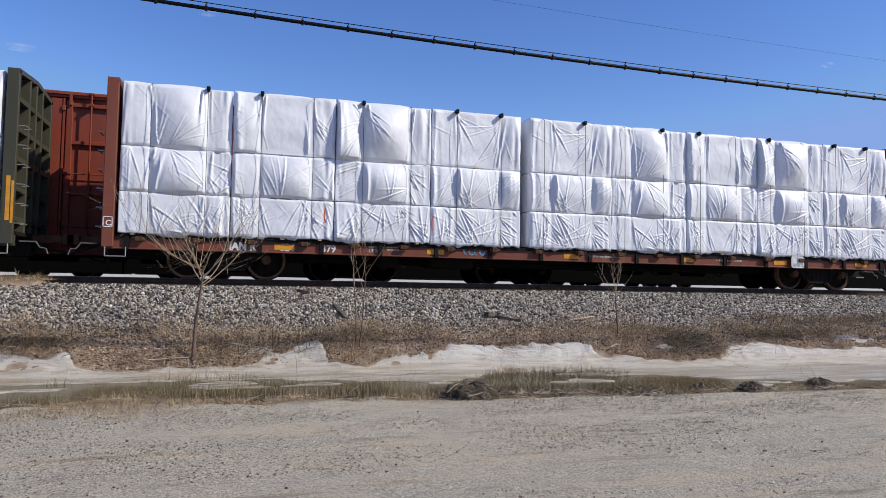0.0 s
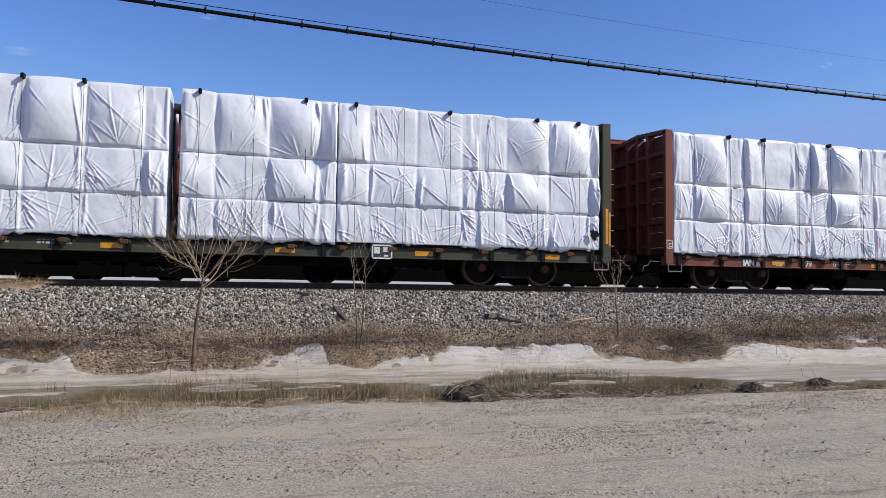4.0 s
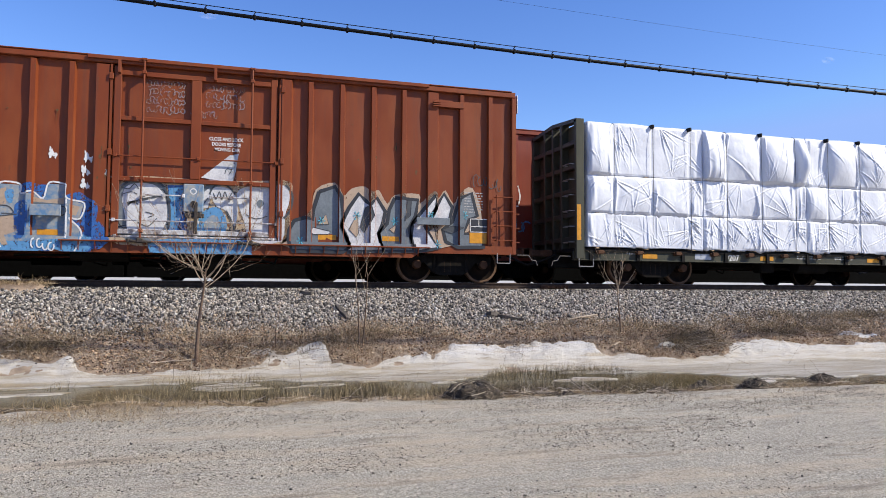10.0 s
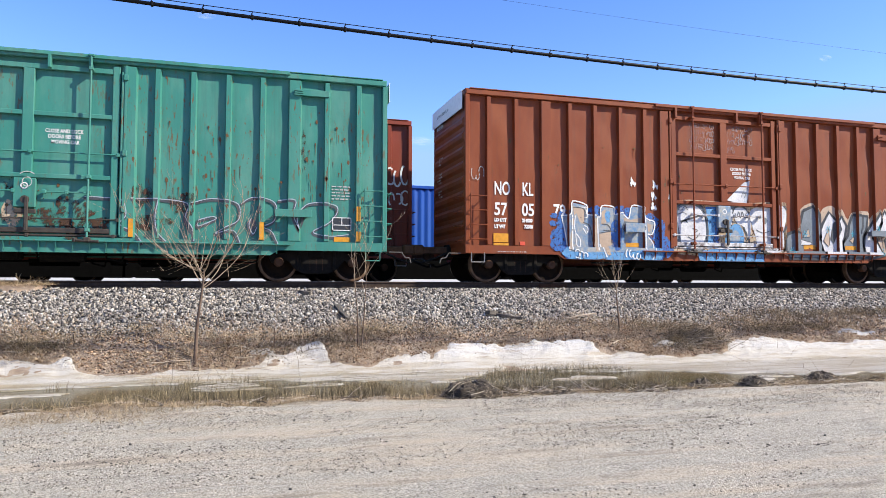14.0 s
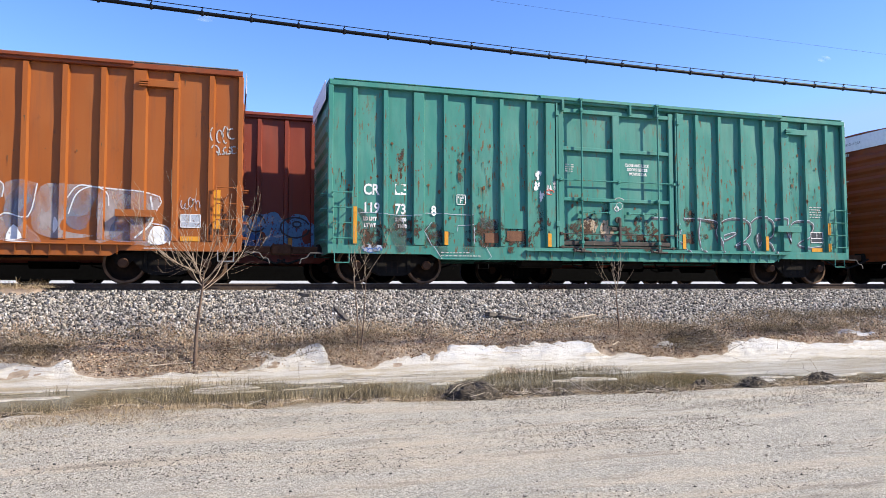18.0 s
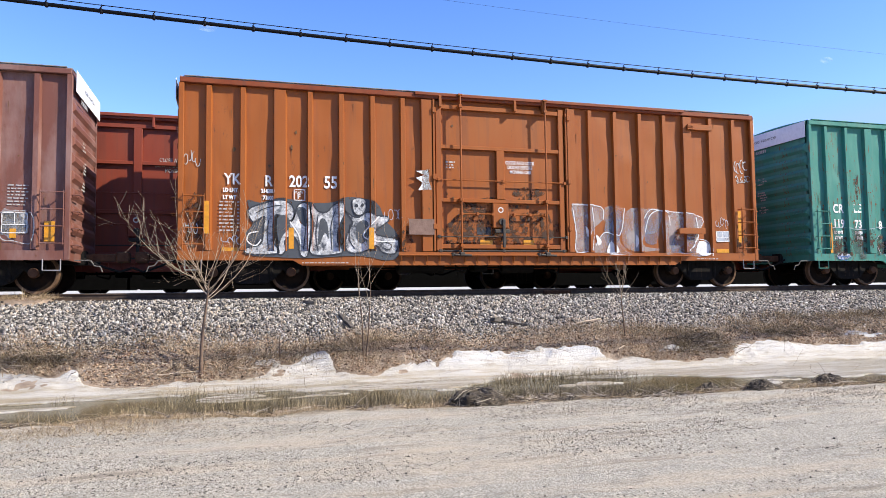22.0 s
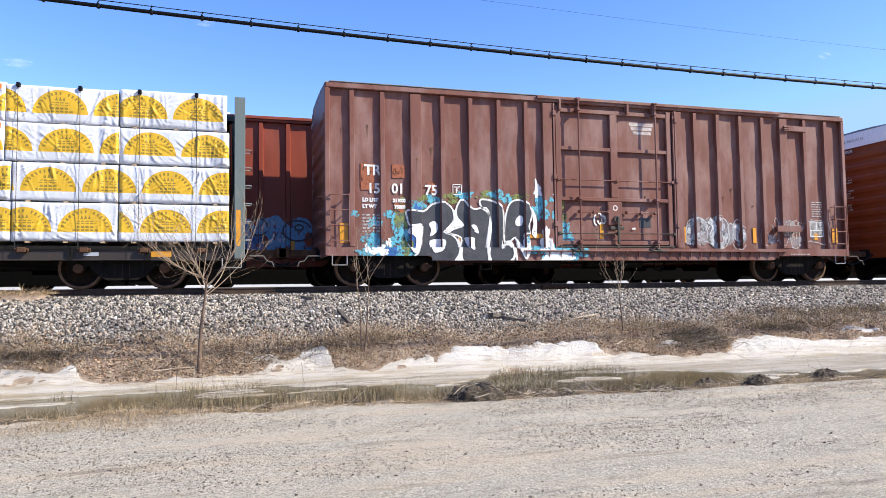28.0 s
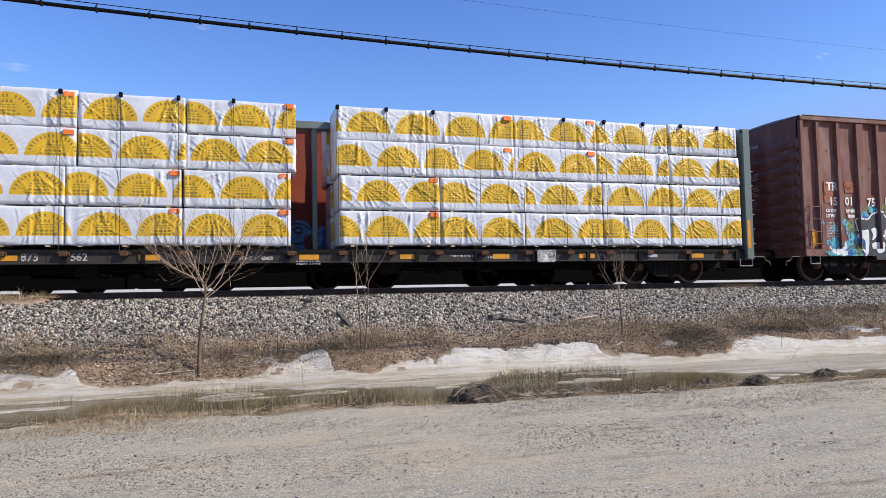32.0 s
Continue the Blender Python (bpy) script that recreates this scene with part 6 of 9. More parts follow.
shape(c, WHITE_PAINT, [(4.91, 1.2), (5.01, 0.84), (5.16, 0.62), (5.29, 0.91), (5.25, 1.2), (5.11, 1.14), (5.11, 0.97)], 0.022)
shape(c, WHITE_PAINT, [(4.53, 0.91), (4.69, 1.11), (4.8, 1.05), (4.89, 0.8), (4.8, 0.6), (4.92, 0.52), (4.6, 0.52), (4.78, 0.7), (4.77, 0.94), (4.65, 1.0)], 0.022)
shape(c, WHITE_PAINT, [(5.35, 1.99), (5.46, 1.84), (5.51, 1.61), (5.48, 1.2), (5.36, 1.32), (5.41, 1.57)], 0.022)
shape(c, WHITE_PAINT, [(5.89, 1.21), (6.02, 0.8), (6.51, 0.74), (6.43, 0.6), (5.5, 0.53), (5.82, 0.85)], 0.022)
line(c, CHALK, [(10.13, 1.36), (10.25, 1.68), (10.5, 1.76), (10.71, 1.59), (10.56, 1.37), (10.3, 1.27), (10.23, 1.05)], 0.008, 0.13)
line(c, CHALK, [(10.82, 1.75), (11.0, 1.56), (10.88, 1.25), (11.01, 1.03), (11.27, 1.09), (11.39, 1.38)], 0.008, 0.16)
line(c, CHALK, [(11.04, 1.82), (11.29, 1.66), (11.23, 1.37)], 0.008, 0.1)
line(c, CHALK, [(11.58, 1.57), (11.84, 1.54), (11.94, 1.25), (11.78, 1.03)], 0.008, 0.1)
line(c, DIM_MARK, [(10.05, 1.24), (10.14, 1.71), (10.56, 1.81), (10.82, 1.65), (11.12, 1.88), (11.46, 1.63), (11.42, 1.06), (11.08, 0.93), (10.76, 1.12), (10.05, 1.24)], 0.009, 0.022)
line(c, DIM_MARK, [(11.59, 1.63), (11.97, 1.54), (12.05, 1.19), (11.82, 0.9), (11.6, 1.09), (11.59, 1.63)], 0.009, 0.022)
line(c, DIM_MARK, [(13.56, 1.69), (13.92, 1.73), (13.92, 1.01), (13.57, 1.07), (13.56, 1.69)], 0.009, 0.022)
line(c, DIM_MARK, [(14.27, 1.74), (14.92, 1.74), (14.93, 1.11), (14.57, 1.14), (14.33, 1.21), (14.27, 1.74)], 0.009, 0.022)
# angular grey and white letters in a beige halo on the brown-red car
c = RED_CAR
shape(c, BEIGE_SOLID, [(10.43, 1.69), (10.55, 2.2), (11.01, 2.39), (11.21, 2.08), (11.41, 2.26), (11.72, 2.33), (11.93, 2.2), (12.09, 2.25), (12.3, 1.93), (12.49, 2.15), (13.1, 2.2), (13.13, 1.96), (13.49, 2.29), (13.62, 2.12), (13.79, 2.33), (14.01, 1.99), (14.18, 2.27), (14.52, 2.41), (14.77, 1.66), (14.31, 1.24), (13.53, 0.82), (10.01, 0.76), (9.96, 1.13), (10.11, 1.42)], 0.0)
letter(c, STEEL_GREY, [(10.63, 2.15), (11.01, 2.29), (11.16, 2.03), (11.21, 1.55), (11.16, 1.36), (11.31, 1.07), (11.36, 0.83), (11.21, 0.71), (10.01, 0.71), (9.92, 0.95), (9.94, 1.23), (10.06, 1.44), (10.31, 1.52), (10.48, 1.47), (10.5, 1.72)], 0.003, BLACK_PAINT, 0.092, False)
letter(c, OFF_WHITE, [(11.36, 1.8), (11.59, 2.14), (11.78, 1.96), (11.88, 1.89), (12.04, 2.06), (12.25, 1.73), (12.19, 1.43), (12.09, 1.19), (12.19, 0.75), (11.31, 0.71), (11.36, 0.93), (11.16, 1.31), (11.24, 1.55)], 0.003, BLACK_PAINT, 0.092, False)
letter(c, STEEL_GREY, [(12.49, 2.08), (13.08, 2.05), (13.02, 1.65), (12.86, 1.35), (12.94, 0.76), (12.19, 0.73), (12.09, 1.19), (12.3, 1.44), (12.35, 1.78)], 0.003, BLACK_PAINT, 0.092, False)
letter(c, OFF_WHITE, [(13.1, 1.66), (13.51, 2.17), (13.54, 1.87), (13.32, 1.51), (13.26, 1.41), (13.37, 1.22), (13.59, 0.85), (13.02, 0.74), (12.91, 1.11), (12.94, 1.45)], 0.003, BLACK_PAINT, 0.092, False)
letter(c, OFF_WHITE, [(13.57, 1.92), (13.76, 2.23), (13.98, 1.89), (13.89, 1.53), (13.59, 1.47), (13.32, 1.41)], 0.003, BLACK_PAINT, 0.092, False)
letter(c, STEEL_GREY, [(14.18, 2.14), (14.49, 2.28), (14.65, 1.7), (14.43, 1.6), (14.28, 1.24), (14.82, 1.25), (14.79, 0.9), (14.08, 0.88), (13.81, 1.03), (13.73, 1.33), (13.98, 1.53)], 0.003, BLACK_PAINT, 0.092, False)
letter(c, BEIGE_SOLID, [(10.6, 1.36), (10.8, 1.61), (10.87, 1.37)], 0.011, BLACK_PAINT, 0.015, False)
letter(c, OFF_WHITE, [(10.43, 1.19), (10.5, 1.29), (10.91, 1.2), (10.86, 1.13), (10.51, 1.12)], 0.011, BLACK_PAINT, 0.015, False)
letter(c, BEIGE_SOLID, [(11.36, 1.26), (11.57, 1.68), (11.59, 1.17), (11.54, 1.08)], 0.011, BLACK_PAINT, 0.015, False)
letter(c, CHARCOAL, [(11.75, 1.81), (11.88, 1.89), (11.97, 1.62), (11.88, 1.45), (11.72, 1.18), (11.63, 1.32)], 0.011, BLACK_PAINT, 0.015, False)
letter(c, BEIGE_SOLID, [(12.35, 1.29), (12.54, 1.42), (12.48, 1.2)], 0.011, BLACK_PAINT, 0.015, False)
letter(c, CHARCOAL, [(12.81, 2.02), (12.91, 2.02), (12.89, 1.65), (12.72, 1.5)], 0.011, BLACK_PAINT, 0.015, False)
letter(c, BEIGE_SOLID, [(13.34, 1.27), (13.48, 1.37), (13.56, 0.92)], 0.011, BLACK_PAINT, 0.015, False)
letter(c, CHARCOAL, [(13.7, 1.32), (13.98, 1.43), (14.28, 1.39), (13.97, 1.23)], 0.011, BLACK_PAINT, 0.015, False)
# the pale heads across the door
shape(c, BEIGE_PAINT, [(6.09, 2.13), (6.46, 2.32), (7.29, 2.33), (8.46, 2.3), (9.83, 2.37), (10.0, 2.14), (9.96, 1.54), (9.75, 0.86), (6.25, 0.78), (6.07, 1.42)], 0.0)
shape(c, STEEL_GREY, [(6.17, 1.96), (6.36, 2.2), (6.69, 2.27), (7.06, 2.2), (7.28, 1.86), (7.31, 1.31), (7.15, 0.96), (6.7, 0.84), (6.34, 0.94), (6.19, 1.35)], 0.002)
shape(c, OFF_WHITE, [(6.33, 2.03), (6.54, 2.16), (6.91, 2.16), (7.14, 1.96), (7.23, 1.6), (7.2, 1.24), (6.99, 1.01), (6.64, 0.95), (6.43, 1.09), (6.36, 1.43), (6.3, 1.71)], 0.005)
shape(c, DEEP_BLUE, [(7.23, 2.15), (7.66, 2.17), (7.66, 0.94), (7.3, 0.88), (7.31, 1.46)], 0.003, False)
shape(c, BLUE_PAINT, [(7.26, 2.09), (7.57, 2.13), (7.54, 1.46), (7.39, 0.94), (7.27, 0.96)], 0.006, False)
shape(c, BLUE_PAINT, [(6.84, 0.87), (8.07, 1.04), (9.1, 0.92), (9.1, 0.5), (6.94, 0.47)], 0.004, False)
shape(c, STEEL_GREY, [(7.54, 1.7), (8.13, 2.26), (8.47, 2.31), (8.13, 1.89), (7.88, 1.68)], 0.007, False)
shape(c, OFF_WHITE, [(7.69, 1.7), (7.94, 1.97), (8.13, 2.13), (8.16, 1.89), (8.1, 1.66)], 0.009, False)
shape(c, OFF_WHITE, [(7.94, 2.36), (8.57, 2.92), (8.68, 2.87), (8.51, 2.29)], 0.008, False)
shape(c, OFF_WHITE, [(8.16, 2.04), (8.32, 2.17), (8.57, 2.12), (8.73, 1.92), (8.76, 1.5), (8.66, 1.23), (8.51, 1.61), (8.28, 1.72)], 0.008)
shape(c, BLUE_PAINT, [(7.88, 1.07), (7.94, 1.48), (8.13, 1.66), (8.35, 1.67), (8.51, 1.43), (8.51, 1.14), (8.32, 1.02)], 0.01)
shape(c, BLUE_GREY, [(8.04, 1.19), (8.1, 1.42), (8.25, 1.51), (8.38, 1.34), (8.32, 1.16)], 0.012)
shape(c, OFF_WHITE, [(8.73, 2.0), (9.02, 2.22), (9.54, 2.28), (9.87, 2.2), (9.93, 1.9), (9.83, 1.53), (9.76, 0.93), (9.08, 0.92), (8.92, 1.36)], 0.006)
shape(c, STEEL_GREY, [(9.18, 1.81), (9.26, 1.91), (9.36, 1.82), (9.26, 1.71)], 0.011)
line(c, CHARCOAL, [(6.2, 1.91), (6.39, 2.19), (6.81, 2.28), (7.17, 2.09), (7.29, 1.57), (7.24, 1.11), (6.99, 0.9)], 0.014, 0.045)
line(c, CHARCOAL, [(6.39, 1.71), (6.84, 1.84), (7.23, 1.95)], 0.014, 0.05)
line(c, CHARCOAL, [(6.41, 1.66), (6.51, 1.75), (6.63, 1.69)], 0.014, 0.03)
line(c, CHARCOAL, [(6.63, 1.29), (6.84, 1.21), (7.02, 1.39)], 0.014, 0.02)
line(c, CHARCOAL, [(6.78, 1.53), (6.96, 1.47), (6.84, 1.41)], 0.014, 0.02)
line(c, CHARCOAL, [(8.13, 1.98), (8.25, 2.19), (8.51, 2.2), (8.7, 2.0)], 0.014, 0.035)
line(c, CHARCOAL, [(8.22, 2.01), (8.28, 1.87), (8.35, 2.05), (8.41, 1.87), (8.47, 2.05), (8.55, 1.88), (8.62, 2.03)], 0.014, 0.022)
line(c, CHARCOAL, [(8.51, 1.61), (8.63, 1.38), (8.73, 1.06)], 0.014, 0.04)
line(c, CHARCOAL, [(9.83, 2.26), (10.0, 2.05), (9.96, 1.69), (9.8, 1.47)], 0.014, 0.05)
line(c, CHARCOAL, [(8.95, 1.54), (9.18, 1.45), (9.44, 1.52)], 0.014, 0.02)
line(c, CHARCOAL, [(6.24, 2.08), (6.42, 2.03), (6.54, 2.15), (6.63, 2.04)], 0.014, 0.018)
line(c, CHARCOAL, [(6.3, 1.91), (6.48, 1.97), (6.6, 1.92)], 0.014, 0.018)
line(c, CHARCOAL, [(7.72, 1.76), (7.88, 1.85), (8.0, 1.77), (8.1, 1.89)], 0.014, 0.02)
line(c, CHARCOAL, [(8.46, 2.47), (8.5, 2.59), (8.6, 2.56), (8.54, 2.44)], 0.014, 0.015)
# squared letters in a blue field
shape(c, BLUE_GREY, [(2.74, 1.75), (2.96, 1.8), (3.0, 2.13), (3.44, 2.05), (3.45, 1.82), (3.86, 1.76), (3.91, 2.03), (4.27, 2.02), (4.28, 1.83), (4.52, 1.85), (4.73, 1.73), (4.84, 2.07), (5.16, 2.06), (5.2, 1.75), (5.53, 1.65), (5.44, 1.33), (5.27, 1.33), (5.46, 1.09), (5.46, 0.84), (5.23, 0.89), (4.53, 0.82), (3.44, 0.79), (2.89, 0.81)], 0.006, False)
shape(c, BEIGE_SOLID, [(3.05, 2.02), (3.38, 1.98), (3.38, 1.55), (3.23, 1.62), (3.16, 1.84), (3.08, 1.78)], 0.008, False)
shape(c, BEIGE_SOLID, [(3.62, 1.72), (3.75, 1.73), (3.79, 0.85), (3.66, 0.82)], 0.008, False)
shape(c, BEIGE_SOLID, [(3.91, 1.92), (4.02, 1.96), (4.03, 1.6), (3.89, 1.57)], 0.008, False)
shape(c, BEIGE_SOLID, [(3.81, 1.29), (4.22, 1.39), (4.25, 1.03), (4.04, 0.94), (4.12, 0.73), (4.01, 0.72), (3.84, 1.07)], 0.008, False)
shape(c, BEIGE_SOLID, [(3.0, 1.7), (3.08, 1.7), (2.99, 0.86), (2.89, 0.86)], 0.008, False)
shape(c, BEIGE_SOLID, [(4.52, 1.78), (4.8, 1.71), (5.14, 1.78), (5.14, 1.64), (4.52, 1.62)], 0.008, False)
shape(c, BEIGE_SOLID, [(5.25, 1.64), (5.45, 1.59), (5.38, 1.39), (5.26, 1.42)], 0.008, False)
shape(c, BLUE_PAINT, [(4.0, 1.87), (4.16, 1.91), (4.14, 1.63), (4.03, 1.68)], 0.009)
shape(c, DEEP_BLUE, [(4.19, 1.58), (4.44, 1.64), (4.42, 0.95), (4.23, 0.89)], 0.009)
shape(c, BLUE_PAINT, [(4.47, 1.31), (4.55, 1.37), (4.61, 1.23), (4.53, 1.09)], 0.01)
shape(c, GREY_PAINT, [(4.52, 1.67), (5.11, 1.64), (5.11, 1.41), (4.52, 1.45)], 0.0105, False)
line(c, WHITE_PAINT, [(2.73, 1.77), (2.95, 1.82), (3.0, 2.16), (3.45, 2.07), (3.45, 1.84), (3.67, 1.8), (3.86, 1.77), (3.91, 2.06), (4.28, 2.04), (4.3, 1.84), (4.52, 1.89), (4.73, 1.75), (4.84, 2.1), (5.18, 2.07)], 0.012, 0.035)
line(c, WHITE_PAINT, [(5.18, 2.06), (5.2, 1.77), (5.54, 1.67), (5.46, 1.33), (5.26, 1.33), (5.47, 1.1), (5.5, 0.84), (5.39, 0.61)], 0.012, 0.035)
line(c, WHITE_PAINT, [(2.71, 1.75), (2.8, 1.38), (2.89, 0.83)], 0.012, 0.035)
line(c, WHITE_PAINT, [(2.98, 1.78), (2.98, 0.84)], 0.012, 0.035)
line(c, WHITE_PAINT, [(3.72, 1.81), (3.75, 0.85)], 0.012, 0.035)
line(c, WHITE_PAINT, [(3.84, 1.02), (3.99, 0.67)], 0.012, 0.035)
line(c, WHITE_PAINT, [(5.2, 1.75), (5.21, 0.89)], 0.012, 0.035)
line(c, WHITE_PAINT, [(3.11, 1.78), (3.1, 1.38), (3.25, 1.14), (3.25, 0.95), (3.15, 1.0), (3.12, 1.32)], 0.0125, 0.028)
line(c, WHITE_PAINT, [(3.38, 1.52), (3.49, 1.44), (3.44, 1.31), (3.35, 1.44)], 0.0125, 0.028)
line(c, CHARCOAL, [(3.05, 2.0), (3.37, 1.96), (3.4, 1.66)], 0.0128, 0.022)
line(c, CHARCOAL, [(3.04, 0.84), (2.86, 0.86)], 0.0128, 0.022)
line(c, CHARCOAL, [(4.52, 1.59), (4.53, 1.42), (5.11, 1.39), (5.14, 1.58), (4.52, 1.62)], 0.0128, 0.022)
line(c, CHARCOAL, [(3.92, 1.57), (4.08, 1.55), (4.17, 1.41), (3.95, 1.4)], 0.0128, 0.022)
line(c, CHARCOAL, [(3.81, 1.32), (4.25, 1.39)], 0.0128, 0.022)
line(c, CHARCOAL, [(3.34, 1.6), (3.54, 1.5), (3.63, 1.07)], 0.0128, 0.022)
# outlined letters on the green car, over older worn shapes
c = GREEN_CAR
for pts in WORN_SHAPES:
    shape(c, VEIL_DARK, pts, 0.003, False)
line(c, SILVER_PAINT, [(8.94, 1.84), (9.17, 1.84), (9.66, 1.8), (9.78, 1.63), (9.79, 1.42), (9.67, 1.24), (9.95, 1.08), (10.16, 0.82)], 0.006, 0.02)
line(c, CHARCOAL, [(8.92, 1.8), (9.15, 1.8), (9.64, 1.76), (9.76, 1.6), (9.77, 1.38), (9.65, 1.21), (9.93, 1.04), (10.14, 0.78)], 0.003, 0.06)
line(c, SILVER_PAINT, [(9.9, 1.83), (10.44, 1.84), (11.07, 1.76), (11.03, 1.45), (11.19, 1.19), (11.23, 0.89)], 0.006, 0.02)
line(c, CHARCOAL, [(9.88, 1.79), (10.42, 1.8), (11.05, 1.72), (11.01, 1.41), (11.17, 1.15), (11.21, 0.85)], 0.003, 0.06)
line(c, SILVER_PAINT, [(10.46, 1.83), (10.4, 1.44), (10.45, 1.09), (10.64, 0.88)], 0.006, 0.02)
line(c, CHARCOAL, [(10.44, 1.79), (10.38, 1.4), (10.43, 1.05), (10.62, 0.84)], 0.003, 0.06)
line(c, SILVER_PAINT, [(11.16, 1.77), (11.59, 1.89), (12.12, 1.82), (12.23, 1.62), (12.17, 1.39), (11.86, 1.21), (11.69, 1.09), (12.08, 1.17), (12.24, 0.86)], 0.006, 0.02)
line(c, CHARCOAL, [(11.14, 1.73), (11.57, 1.85), (12.1, 1.78), (12.21, 1.58), (12.14, 1.35), (11.84, 1.17), (11.66, 1.05), (12.06, 1.13), (12.21, 0.82)], 0.003, 0.06)
line(c, SILVER_PAINT, [(11.31, 1.39), (11.59, 1.47), (11.7, 1.43), (11.42, 1.29), (11.3, 1.26), (11.32, 1.41)], 0.006, 0.02)
line(c, CHARCOAL, [(11.29, 1.35), (11.57, 1.43), (11.68, 1.39), (11.4, 1.25), (11.28, 1.22), (11.3, 1.37)], 0.003, 0.06)
line(c, SILVER_PAINT, [(12.25, 1.8), (12.47, 1.94), (12.83, 1.93), (13.04, 1.78), (13.0, 1.42), (12.75, 1.27), (12.95, 1.16), (13.09, 0.85)], 0.006, 0.02)
line(c, CHARCOAL, [(12.23, 1.76), (12.45, 1.9), (12.81, 1.89), (13.02, 1.74), (12.97, 1.37), (12.73, 1.23), (12.93, 1.12), (13.07, 0.81)], 0.003, 0.06)
line(c, SILVER_PAINT, [(12.48, 1.47), (12.43, 1.31), (12.52, 1.09), (12.61, 1.27)], 0.006, 0.02)
line(c, CHARCOAL, [(12.45, 1.43), (12.41, 1.27), (12.5, 1.05), (12.59, 1.23)], 0.003, 0.06)
line(c, SILVER_PAINT, [(13.08, 1.9), (13.48, 1.91), (13.43, 1.56), (13.6, 1.2), (13.52, 1.52), (13.8, 1.85), (14.37, 1.85), (14.49, 1.69), (14.28, 1.4), (13.9, 1.18), (14.28, 1.08), (14.76, 1.13)], 0.006, 0.02)
line(c, CHARCOAL, [(13.06, 1.86), (13.45, 1.87), (13.41, 1.52), (13.57, 1.16), (13.5, 1.48), (13.78, 1.81), (14.35, 1.8), (14.47, 1.64), (14.25, 1.36), (13.88, 1.14), (14.25, 1.03), (14.73, 1.09)], 0.003, 0.06)
shape(c, CHARCOAL, [(10.99, 1.47), (11.19, 1.21), (11.19, 1.02), (11.02, 1.23)], 0.004)
shape(c, CHARCOAL, [(11.73, 1.16), (11.86, 1.19), (11.82, 0.98), (11.69, 1.03)], 0.004)
shape(c, CHARCOAL, [(12.48, 1.45), (12.59, 1.36), (12.57, 1.09), (12.47, 1.22)], 0.004)
shape(c, CHARCOAL, [(13.55, 1.41), (13.71, 1.57), (13.62, 1.25)], 0.004)
shape(c, CHARCOAL, [(12.61, 1.75), (12.7, 1.73), (12.66, 1.57), (12.6, 1.59)], 0.004)


